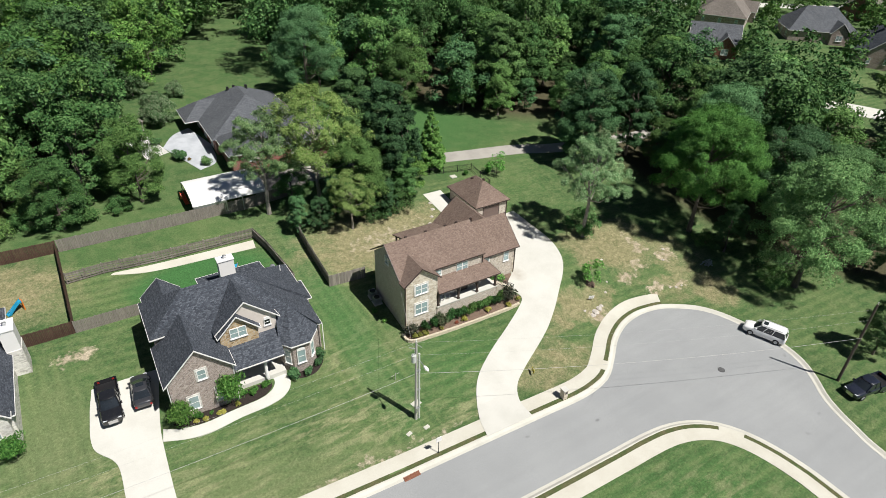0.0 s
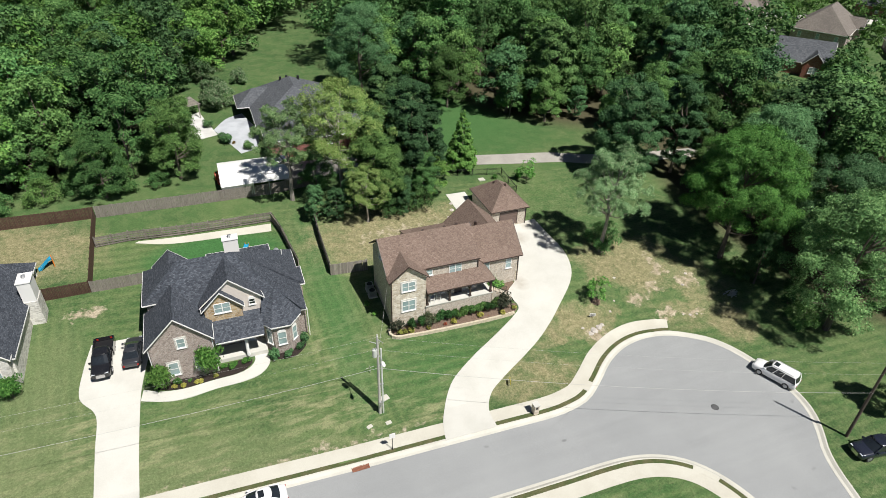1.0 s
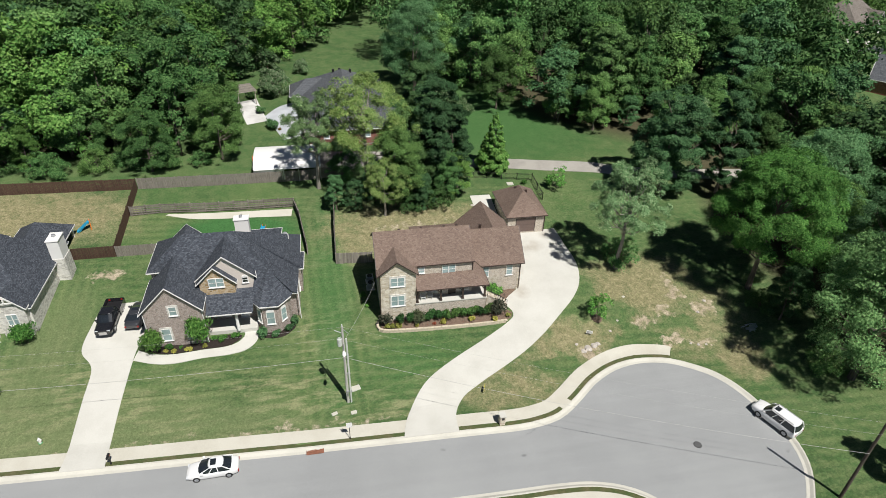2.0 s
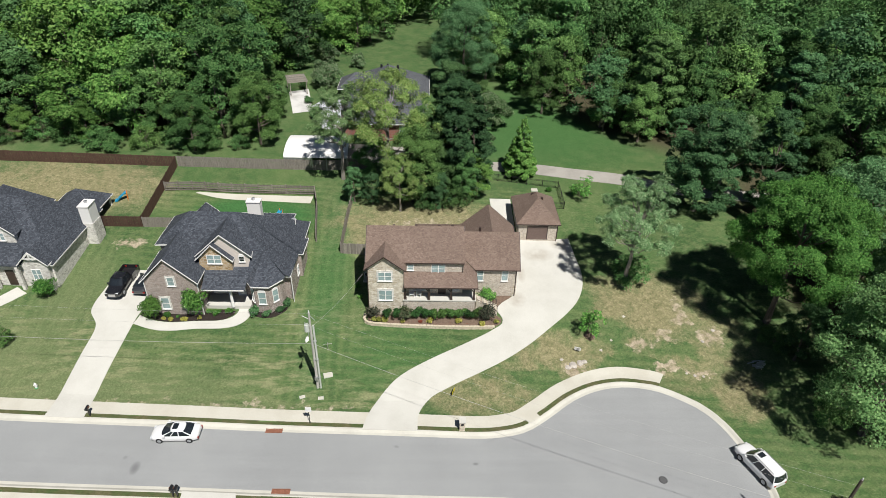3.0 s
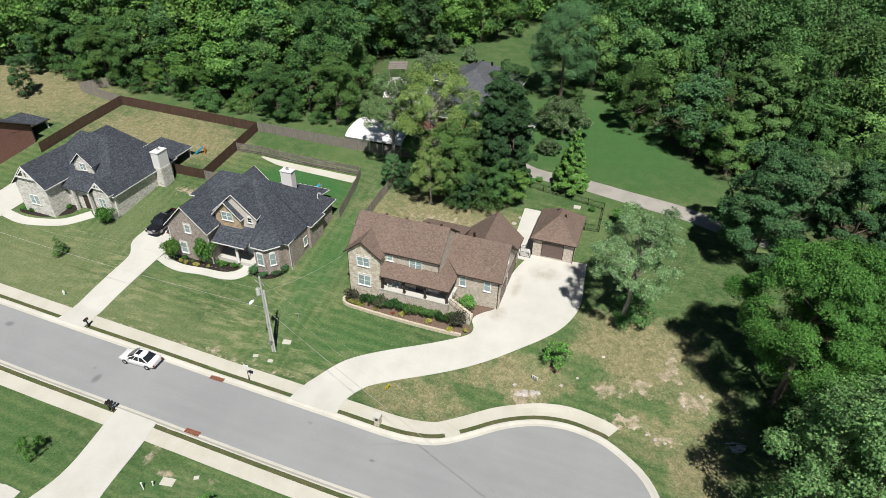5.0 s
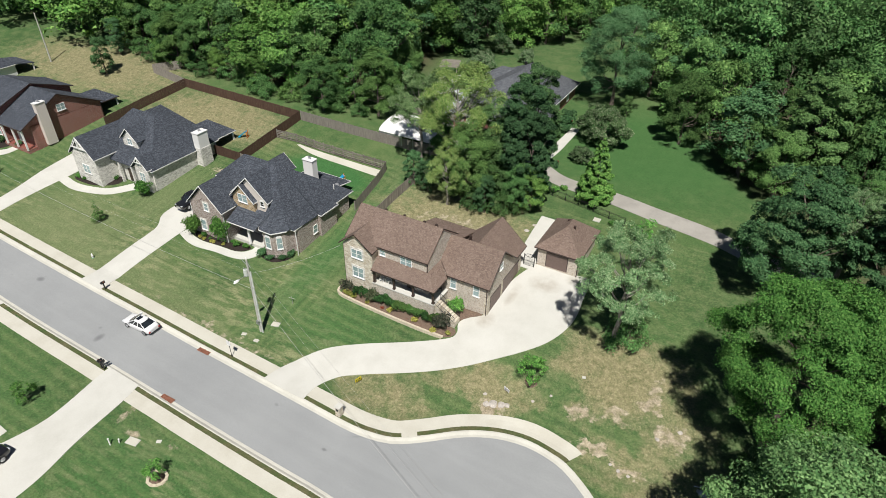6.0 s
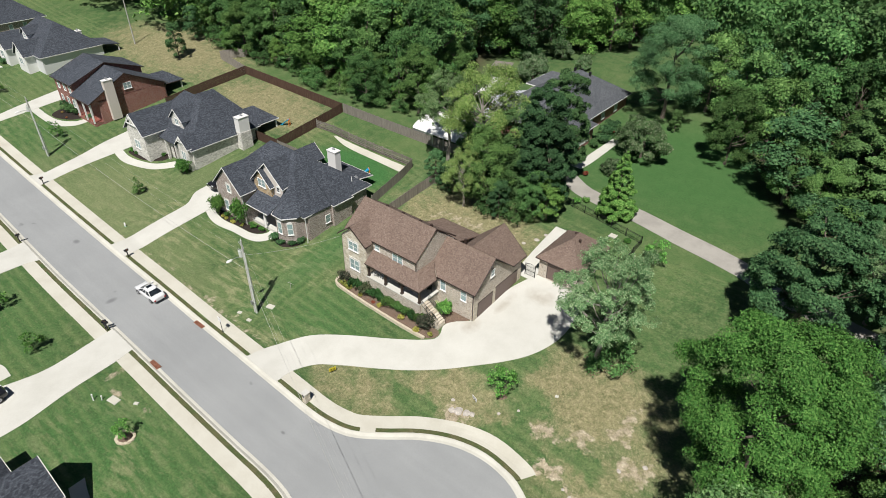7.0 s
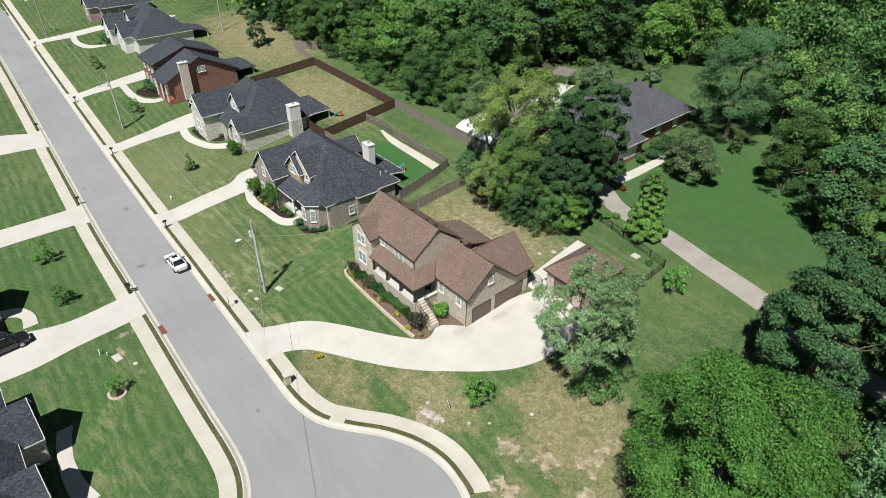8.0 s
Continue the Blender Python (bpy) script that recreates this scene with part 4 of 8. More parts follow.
    window(h, 31.75, 49.99, 7.6, 8.45, 0.8, "s", WHITE, 1)
    window(h, 26.79, 53.5, 8.8, 9.9, 0.8, "w", WHITE, 1)
    for x, y, z0, z1 in ((26.72, 48.9, 1.5, 8.4), (44.85, 52.08, 2.1, 6.3), (38.02, 49.93, 7.4, 8.5)):
        part("downpipe", boxed((x - 0.05, x + 0.05, y - 0.05, y + 0.05, z0, z1)), DARK_TRIM, h)
    # roofs
    zr, ze, sl = 11.68, 8.85, 2.83 / 3.75
    gr = 49.7 + (10.5 - ze) / sl
    planes = [
        [(26.4, 49.7, ze), (38.2, 49.7, ze), (38.2, 53.45, zr), (26.4, 53.45, zr)],
        [(26.4, 53.45, zr), (38.2, 53.45, zr), (38.2, 57.2, ze), (26.4, 57.2, ze)],
        [(26.35, 48.45, 8.62), (28.72, 48.45, 10.5), (28.72, gr, 10.5), (26.35, 49.72, 8.62)],
        [(28.72, 48.45, 10.5), (31.25, 48.45, 8.5), (31.25, 49.6, 8.5), (28.72, gr, 10.5)],
        [(31.0, 48.35, 6.2), (39.85, 48.35, 6.2), (38.1, 50.1, 7.46), (31.0, 50.1, 7.46)],
        [(39.85, 48.35, 6.2), (39.85, 51.5, 6.2), (38.1, 53.0, 7.46), (38.1, 50.1, 7.46)],
        [(39.7, 51.78, 6.42), (45.3, 51.78, 6.42), (45.3, 55.6, 9.62), (38.1, 55.6, 9.62), (38.1, 53.05, 7.48)],
        [(45.3, 55.6, 9.62), (45.42, 59.4, 6.42), (41.83, 55.6, 9.64)],
        [(41.83, 55.6, 9.72), (45.45, 59.4, 6.45), (45.45, 62.3, 6.45), (41.83, 62.3, 9.72)],
        [(41.83, 55.6, 9.72), (41.83, 62.3, 9.72), (38.15, 62.3, 6.45), (38.15, 55.6, 6.45)],
        [(32.0, 56.5, 8.3), (38.4, 56.5, 8.3), (38.4, 62.3, 6.45), (32.0, 62.3, 6.45)],
    ]
    edges = [
        ((26.4, 49.7, ze), (26.4, 53.45, zr)), ((26.4, 53.45, zr), (26.4, 57.2, ze)), ((38.2, 53.0, zr - 0.34), (38.2, 53.45, zr)), ((38.2, 53.45, zr), (38.2, 57.2, ze)),
        ((31.25, 49.7, ze), (38.2, 49.7, ze)), ((26.4, 57.2, ze), (38.2, 57.2, ze)),
        ((26.35, 48.45, 8.62), (28.72, 48.45, 10.5)), ((28.72, 48.45, 10.5), (31.25, 48.45, 8.5)), ((26.35, 48.45, 8.62), (26.35, 49.7, 8.62)), ((31.25, 48.45, 8.5), (31.25, 49.6, 8.5)),
        ((31.0, 48.35, 6.2), (39.85, 48.35, 6.2)), ((39.85, 48.35, 6.2), (39.85, 51.5, 6.2)),
        ((39.7, 51.78, 6.42), (45.3, 51.78, 6.42)), ((45.3, 51.78, 6.42), (45.3, 55.6, 9.62)), ((45.3, 55.6, 9.62), (45.42, 59.4, 6.42)),
        ((45.45, 59.4, 6.45), (45.45, 62.3, 6.45)), ((45.45, 62.3, 6.45), (41.83, 62.3, 9.72)), ((41.83, 62.3, 9.72), (38.15, 62.3, 6.45)),
        ((32.0, 62.3, 6.45), (38.2, 62.3, 6.45)), ((32.0, 57.2, 8.08), (32.0, 62.3, 6.45)),
    ]
    roof(h, SHINGLE_BROWN, DARK_TRIM, planes, edges)
    part("rear_post", boxed((32.3, 32.5, 61.8, 62.0, 3.0, 6.4)), DARK_TRIM, h)
    part("rear_wall", boxed((32.6, 38.1, 56.9, 61.6, 1.8, 6.45)), BRICK_TAN, h)
    for x, y in ((29.5, 54.0), (32.2, 54.0), (35.0, 54.0), (36.6, 54.1), (40.2, 56.2)):
        part("roof_vent", boxed((x, x + 0.3, y, y + 0.25, 8.8, 9.75 if x > 40 else 11.36)), DARK_TRIM, h)
    return h


brown_house()


def detached_garage():
    h = thing("detached_garage", 0, 0, 0, "small tan brick detached garage with a brown hipped roof", "garage")
    part("wall", boxed((46.55, 52.0, 63.7, 71.0, 2.6, 6.0)), BRICK_TAN, h)
    z, t = 6.0, 8.5
    a, b, c, d = (46.15, 63.3, z), (52.35, 63.3, z), (52.35, 71.35, z), (46.15, 71.35, z)
    p, q = (49.25, 66.4, t), (49.25, 68.3, t)
    roof(h, SHINGLE_BROWN, DARK_TRIM, [[a, b, p], [b, c, q, p], [c, d, q], [d, a, p, q]], [(a, b), (b, c), (c, d), (d, a)])
    garage_door(h, 49.2, 63.69, 3.3, 2.75, 2.15, "s", BROWN_DOOR)
    for x, y in ((48.6, 68.2), (49.8, 67.0)):
        part("roof_vent", boxed((x, x + 0.3, y, y + 0.25, 7.6, 8.25)), DARK_TRIM, h)
    part("downpipe", boxed((51.95, 52.05, 63.6, 63.7, 3.1, 5.9)), DARK_TRIM, h)


detached_garage()

# ---- the charcoal-roofed brick house ----
def grey_house():
    h = thing("house", 0, 0, 0, "pinkish brick house with charcoal shingle roofs and bay window", "house")
    part("main_wall", boxed((0.9, 17.15, 51.2, 62.4, 1.6, 6.0)), BRICK_PINK, h)
    part("upper_wall", boxed((0.9, 6.0, 53.7, 59.8, 5.5, 8.4)), BRICK_PINK, h)
    part("rear_wall", boxed((1.3, 4.9, 59.6, 64.4, 2.0, 5.9)), BRICK_PINK, h)
    part("side_wall", boxed((17.15, 17.55, 55.4, 58.9, 1.8, 6.0)), BRICK_PINK, h)
    part("front_wing_wall", boxed((0.85, 6.8, 47.95, 54.0, 1.2, 7.0)), BRICK_PINK, h)
    gable_wall(h, [(0.85, 47.95, 7.0), (6.8, 47.95, 7.0), (3.77, 47.95, 10.05)], (0, 0.25, 0), BRICK_PINK)
    bay = [(12.2, 51.3), (12.35, 49.8), (13.15, 48.7), (14.85, 48.65), (16.0, 49.9), (16.3, 51.3)]
    part("bay_wall", prism(bmesh.new(), [(x, y, 1.4) for x, y in bay], (0, 0, 4.6)), BRICK_PINK, h)
    # roofs
    ze, zr, yr = 6.0, 11.9, 55.7
    s = (zr - ze) / (yr - 48.7)
    e1, e2 = (4.6, yr, zr), (10.3, yr, zr)
    planes = [
        [(6.5, 50.6, 7.6), (6.62, 51.1, 8.02), (12.5, 51.1, 8.02), (14.0, 52.0, 8.78), e2, e1, (3.77, 53.86, 10.35)],
        [(7.1, 48.2, 5.58), (12.2, 48.2, 5.58), (12.4, 51.08, 7.0), (7.1, 51.08, 7.0)],
        [(12.05, 49.5, 6.0), (14.0, 52.0, 8.78), (12.5, 51.1, 8.02)],
        [(12.0, 49.55, ze), (12.95, 48.33, ze), (14.1, 52.15, 8.9)],
        [(12.95, 48.33, ze), (15.05, 48.28, ze), (14.1, 52.15, 8.9)],
        [(15.05, 48.28, ze), (16.4, 49.9, ze), (14.1, 52.15, 8.9)],
        [(16.4, 49.9, ze), (16.7, 50.6, ze + 0.3), (14.1, 52.15, 8.9)],
        [(14.0, 52.0, 8.76), (16.5, 50.25, 6.58), (17.2, 50.52, ze), (17.3, 55.3, ze), e2],
        [(17.2, 55.3, ze), (17.9, 55.3, ze - 0.02), (17.98, 59.05, ze - 0.02), (17.5, 59.05, ze), (17.5, 63.2, ze), e2],
        [(17.5, 63.2, ze), (3.9, 63.2, ze), (0.5, 60.2, 8.36), e1, e2],
        [(0.5, 60.2, 8.4), (0.5, 53.3, 8.5), e1],
        [(0.5, 53.3, 8.5), (2.1, 53.3, 8.55), (3.77, 53.86, 10.35), e1],
        [(0.4, 47.6, 6.95), (3.77, 47.6, 10.35), (3.77, 53.95, 10.35), (0.4, 53.95, 6.95)],
        [(3.77, 47.6, 10.35), (7.15, 47.6, 6.95), (7.15, 51.2, 6.95), (3.77, 53.95, 10.35)],
        [(6.15, 50.72, 8.67), (9.5, 50.72, 11.7), (9.5, 55.46, 11.7), (6.15, 51.9, 8.67)],
        [(9.5, 50.72, 11.7), (12.88, 50.72, 8.64), (12.6, 52.3, 8.7), (9.5, 55.46, 11.7)],
        [(6.28, 50.25, 8.42), (8.42, 50.25, 10.58), (8.42, 54.1, 10.58), (6.28, 51.6, 8.42)],
        [(8.42, 50.25, 10.58), (10.7, 50.25, 8.3), (10.7, 51.4, 8.3), (8.42, 54.1, 10.58)],
        [(0.9, 64.8, 5.9), (0.9, 59.6, 5.9), (3.1, 59.6, 7.95), (3.1, 64.8, 7.95)],
        [(3.1, 64.8, 7.95), (3.1, 59.6, 7.95), (5.3, 59.6, 5.9), (5.3, 64.8, 5.9)],
        [(7.2, 62.6, 6.2), (15.0, 62.6, 6.2), (15.0, 66.0, 5.6), (7.2, 66.0, 5.6)],
    ]
    edges = [
        ((0.4, 47.6, 6.95), (3.77, 47.6, 10.35)), ((3.77, 47.6, 10.35), (7.15, 47.6, 6.95)), ((0.4, 54.3, 6.95), (0.4, 47.6, 6.95)), ((7.15, 47.6, 6.95), (7.15, 50.2, 6.95)),
        ((7.15, 48.2, ze - 0.42), (12.1, 48.2, ze - 0.42)), ((12.05, 49.55, ze), (12.95, 48.33, ze)), ((12.95, 48.33, ze), (15.05, 48.28, ze)), ((15.05, 48.28, ze), (16.4, 49.9, ze)), ((16.4, 50.52, ze), (17.2, 50.52, ze)),
        ((17.2, 50.52, ze), (17.2, 55.3, ze)), ((17.2, 55.3, ze), (17.9, 55.3, ze)), ((17.9, 55.3, ze), (17.98, 59.05, ze)), ((17.98, 59.05, ze), (17.5, 59.05, ze)), ((17.5, 59.05, ze), (17.5, 63.2, ze)),
        ((17.5, 63.2, ze), (5.2, 63.2, ze)), ((0.5, 60.2, 8.4), (0.5, 53.3, 8.5)), ((0.5, 53.3, 8.5), (2.1, 53.3, 8.55)),
        ((6.15, 50.72, 8.67), (9.5, 50.72, 11.7)), ((9.5, 50.72, 11.7), (12.88, 50.72, 8.64)), ((12.88, 50.72, 8.64), (12.6, 52.3, 8.7)),
        ((6.28, 50.25, 8.42), (8.42, 50.25, 10.58)), ((8.42, 50.25, 10.58), (10.7, 50.25, 8.3)), ((6.28, 50.25, 8.42), (6.28, 51.4, 8.42)), ((10.7, 50.25, 8.3), (10.7, 51.2, 8.3)),
        ((5.3, 64.8, 5.9), (3.1, 64.8, 7.95)), ((3.1, 64.8, 7.95), (0.9, 64.8, 5.9)), ((0.9, 64.8, 5.9), (0.9, 60.3, 5.9)),
        ((15.0, 66.0, 5.6), (7.2, 66.0, 5.6)), ((15.0, 62.6, 6.2), (15.0, 66.0, 5.6)), ((7.2, 66.0, 5.6), (7.2, 62.6, 6.2)),
    ]
    roof(h, SHINGLE_DARK, WHITE, planes, edges)
    # dormers
    part("dormer_wall", prism(bmesh.new(), [(6.6, 50.6, 6.5), (10.4, 50.6, 6.5), (10.4, 50.6, 8.3), (8.42, 50.6, 10.3), (6.6, 50.6, 8.5)], (0, 3.0, 0)), STONE_GOLD, h, "golden stone dormer front")
    part("dormer_wall", prism(bmesh.new(), [(6.6, 51.05, 6.6), (12.5, 51.05, 6.6), (12.5, 51.05, 8.75), (9.5, 51.05, 11.45), (6.6, 51.05, 8.85)], (0, 3.0, 0)), SIDING, h, "pale siding behind the stone dormer")
    window(h, 8.45, 50.59, 7.75, 9.0, 1.7, "s", WHITE, 2)
    window(h, 11.55, 51.04, 7.75, 8.55, 0.7, "s", WHITE, 1, arch=True, glass=GLASS_DARK)
    # front and bay windows
    window(h, 3.95, 47.94, 6.35, 7.6, 0.85, "s", WHITE, 1, STONE_PALE)
    window(h, 2.7, 47.94, 2.9, 4.6, 1.0, "s", WHITE, 1, STONE_PALE)
    window(h, 5.4, 47.94, 2.9, 4.6, 1.0, "s", WHITE, 1, STONE_PALE)
    window(h, 14.0, 48.66, 3.2, 5.0, 0.95, "s", WHITE, 1, arch=True)
    for (ax, ay), (bx, by) in (((12.35, 49.8), (13.15, 48.7)), ((14.85, 48.65), (16.0, 49.9))):
        w = window(h, (ax + bx) / 2, (ay + by) / 2, 3.2, 5.0, 0.8, "s", WHITE, 1, arch=True)
        w.matrix_basis = pose((ax + bx) / 2, (ay + by) / 2, 3.2, 0, 0, math.degrees(math.atan2(by - ay, bx - ax)))
    window(h, 17.16, 54.6, 3.4, 4.7, 0.9, "e", WHITE, 1)
    # porch
    part("porch_floor", boxed((6.8, 12.3, 49.1, 51.2, 1.8, 2.5)), CONCRETE, h)
    for x in (10.2,):
        part("porch_column", tube(bmesh.new(), (x, 48.95, 2.5), (x, 48.95, 5.75), 0.2, 0.15, 12), WHITE, h)
    part("front_door", boxed((10.3, 11.3, 51.12, 51.2, 2.5, 4.7)), WHITE, h)
    window(h, 8.3, 51.19, 3.0, 4.7, 1.9, "s", WHITE, 3)
    chimney(h, 9.55, 11.3, 61.9, 63.0, 5.0, 9.6, WHITE)
    for x, y in ((16.1, 60.6), (3.0, 58.0), (5.0, 57.2)):
        vent_pipe(h, x, y, 7.0 if x > 10 else 9.0, 0.9)
    for x, y, z in ((17.25, 50.6, 5.9), (0.75, 48.0, 6.8), (6.9, 48.0, 6.8)):
        part("downpipe", boxed((x - 0.04, x + 0.04, y - 0.04, y + 0.04, 2.0, z)), WHITE, h)
    dish = bmesh.new()
    tube(dish, (15.6, 62.0, 6.2), (15.6, 62.0, 7.0), 0.03, sides=6)
    tube(dish, (15.6, 61.95, 7.0), (15.65, 61.8, 7.08), 0.36, 0.3, 14)
    part("satellite_dish", dish, METAL, h)


grey_house()

# ---- the other houses ----
def suburb_house(x, y, wide, deep, walls, front, roofing, label, z=None, eave=2.9, rise=0.8, turn=0.0, wing=(0.0, 5.0, 3.0), dormer=None, second=None, stack=None, gables=False, windows=4, trim=None, truss=False):
    """A house of x by y metres about its middle, its front to -y: a hipped (or gabled) main roof, a front gable, and perhaps a dormer, a second gable and a chimney."""
    trim = trim or WHITE
    z = lev(x, y) if z is None else z
    h = thing("house", x, y, z, label, "house", turn=turn)
    a, b, o = wide / 2, deep / 2, 0.4
    top = eave + (b + o) * rise
    run = 0.0 if gables else (b + o) * 0.8
    part("main_wall", boxed((-a, a, -b, b, -1.6, eave)), walls, h)
    e = [(-a - o, -b - o, eave), (a + o, -b - o, eave), (a + o, b + o, eave), (-a - o, b + o, eave)]
    r = [(-a - o + run, 0, top), (a + o - run, 0, top)]
    planes = [[e[0], e[1], r[1], r[0]], [e[2], e[3], r[0], r[1]]]
    edges = [(e[0], e[1]), (e[2], e[3])]
    if gables:
        for s in (-1, 1):
            gable_wall(h, [(s * a, -b, eave), (s * a, b, eave), (s * a, 0, eave + b * rise)], (-s * 0.25, 0, 0), walls)
        edges += [(e[1], r[1]), (r[1], e[2]), (e[3], r[0]), (r[0], e[0])]
    else:
        planes += [[e[1], e[2], r[1]], [e[3], e[0], r[0]]]
        edges += [(e[1], e[2]), (e[3], e[0])]
    for wx, ww, wd, wz in [(*w, eave) if len(w) == 3 else w for w in ((wing,) if wing else ()) + ((second,) if second else ())]:
        f = -b - wd
        part("front_wing_wall", boxed((wx - ww / 2, wx + ww / 2, f, -b + 0.3, -1.6, wz)), front, h)
        k = 1.04
        pk = wz + (ww / 2 + o) * k
        gable_wall(h, [(wx - ww / 2, f, wz), (wx + ww / 2, f, wz), (wx, f, wz + ww / 2 * k)], (0, 0.25, 0), front)
        back = -b - o + (pk - eave) / rise
        low = -b - o + max(0.0, (wz - eave) / rise)
        planes += [[(wx - ww / 2 - o, f - 0.35, wz), (wx, f - 0.35, pk), (wx, back, pk), (wx - ww / 2 - o, low, wz)], [(wx, f - 0.35, pk), (wx + ww / 2 + o, f - 0.35, wz), (wx + ww / 2 + o, low, wz), (wx, back, pk)]]
        edges += [((wx - ww / 2 - o, f - 0.35, wz), (wx, f - 0.35, pk)), ((wx, f - 0.35, pk), (wx + ww / 2 + o, f - 0.35, wz)), ((wx - ww / 2 - o, low, wz), (wx - ww / 2 - o, f - 0.35, wz)), ((wx + ww / 2 + o, f - 0.35, wz), (wx + ww / 2 + o, low, wz))]
        window(h, wx, f - 0.01, 0.9, 2.4, min(1.7, ww * 0.4), "s", WHITE, 2)
        if truss:
            for q in (-1, 1):
                part("truss_bar", prism(bmesh.new(), [(wx + q * ww * 0.3, f - 0.36, pk - ww * 0.36), (wx + q * ww * 0.3 - q * 0.14, f - 0.36, pk - ww * 0.36), (wx, f - 0.36, pk - ww * 0.1), (wx, f - 0.36, pk - ww * 0.05)], (0, 0.1, 0)), WHITE, h)
            part("truss_bar", boxed((wx - ww * 0.3, wx + ww * 0.3, f - 0.38, f - 0.28, pk - ww * 0.36, pk - ww * 0.32)), WHITE, h)
            part("truss_post", boxed((wx - 0.07, wx + 0.07, f - 0.38, f - 0.28, pk - ww * 0.34, pk - ww * 0.08)), WHITE, h)
        if ww > 4.5 and not truss:
            window(h, wx, f - 0.01, wz + 0.5, wz + 1.4, 0.8, "s", WHITE, 1)
    if dormer:
        dx, dw, dz = dormer
        f = -b - o + (dz - 1.2 - eave) / rise
        pk = dz + (dw / 2 + 0.3) * 0.95
        back = -b - o + (pk - eave) / rise
        low = -b - o + (dz - eave) / rise
        part("dormer_wall", prism(bmesh.new(), [(dx - dw / 2, f, dz - 1.6), (dx + dw / 2, f, dz - 1.6), (dx + dw / 2, f, dz), (dx, f, dz + dw / 2 * 0.95), (dx - dw / 2, f, dz)], (0, 2.5, 0)), front, h)
        planes += [[(dx - dw / 2 - 0.3, f - 0.3, dz), (dx, f - 0.3, pk), (dx, back, pk), (dx - dw / 2 - 0.3, low, dz)], [(dx, f - 0.3, pk), (dx + dw / 2 + 0.3, f - 0.3, dz), (dx + dw / 2 + 0.3, low, dz), (dx, back, pk)]]
        edges += [((dx - dw / 2 - 0.3, f - 0.3, dz), (dx, f - 0.3, pk)), ((dx, f - 0.3, pk), (dx + dw / 2 + 0.3, f - 0.3, dz))]
        window(h, dx, f - 0.01, dz - 0.9, dz + 0.2, 1.1, "s", WHITE, 2)
    roof(h, roofing, trim, planes, edges)
    for k in range(windows):
        wy = -b + deep * (k + 0.5) / windows
        window(h, a + 0.01, wy, 0.9, 2.3, 0.9, "e", WHITE, 1)
        window(h, -a - 0.01, wy, 0.9, 2.3, 0.9, "w", WHITE, 1)
    if stack:
        sx, sy, sw, sd, material, foot = stack
        chimney(h, sx - sw / 2, sx + sw / 2, sy - sd / 2, sy + sd / 2, -1.2, eave + 2.9, material, True, foot)
    return h


def rear_porch(h, x0, x1, y0, y1, z, roofing):
    part("roof_slope", slab([(x0, y0, z + 0.7), (x1, y0, z + 0.7), (x1, y1, z), (x0, y1, z)]), roofing, h)
    for x in (x0 + 0.3, x1 - 0.3):
        part("porch_post", boxed((x - 0.1, x + 0.1, y1 - 0.4, y1 - 0.2, -1.2, z - 0.1)), WHITE, h)
    part("patio", boxed((x0, x1, y0, y1, -1.2, 0.1)), CONCRETE, h)


# pale stone house
def rear_hip(h, x0, x1, y0, y1, ze, zt, roofing, trim, posts=True, floor=-1.2):
    """A hipped roof that runs back from the main roof, on posts where it covers a patio."""
    xm, ya = (x0 + x1) / 2, y1 - (x1 - x0) * 0.42
    roof(h, roofing, trim, [[(x0, y0, ze), (xm, y0, zt), (xm, ya, zt), (x0, y1, ze)], [(xm, y0, zt), (x1, y0, ze), (x1, y1, ze), (xm, ya, zt)], [(x0, y1, ze), (xm, ya, zt), (x1, y1, ze)]], [((x1, y0, ze), (x1, y1, ze)), ((x1, y1, ze), (x0, y1, ze)), ((x0, y1, ze), (x0, y0, ze))])
    if posts:
        for x in (x0 + 0.4, x1 - 0.4):
            part("porch_post", boxed((x - 0.12, x + 0.12, y1 - 0.6, y1 - 0.36, floor, ze - 0.1)), WHITE, h)
        part("patio", boxed((x0, x1, y0, y1, floor, floor + 0.9)), CONCRETE, h)


H2 = suburb_house(-19.45, 58.25, 15.1, 12.7, STONE_PALE, STONE_PALE, SHINGLE_DARK, "pale stone house with charcoal shingle roofs and a white chimney", z=3.6, eave=2.9, rise=0.85, wing=(-3.85, 5.4, 3.25, 3.9), dormer=(1.45, 3.4, 5.9), second=(5.85, 2.9, 0.6, 3.2), windows=0, truss=True, stack=(8.2, 3.1, 1.3, 2.0, WHITE, (3.3, STONE_PALE)))
rear_hip(H2, 0.8, 7.4, 3.0, 11.2, 2.8, 5.1, SHINGLE_DARK, WHITE)
rear_hip(H2, -7.6, 0.3, 1.6, 9.2, 2.9, 7.0, SHINGLE_DARK, WHITE, False)
part("rear_wall", boxed((-7.2, -0.1, 6.3, 8.8, -1.6, 2.85)), STONE_PALE, H2)
part("porch_roof", slab([(-1.0, -7.2, 3.1), (4.2, -7.2, 3.1), (4.2, -5.2, 4.3), (-1.0, -5.2, 4.3)]), SHINGLE_DARK, H2)
for x in (0.6, 3.6):
    part("porch_column", boxed((x - 0.18, x + 0.18, -7.1, -6.74, -0.9, 2.98)), STONE_PALE, H2)
part("front_door", boxed((1.6, 2.6, -6.43, -6.34, -0.4, 1.8)), DARK_TRIM, H2, "dark wooden front door")


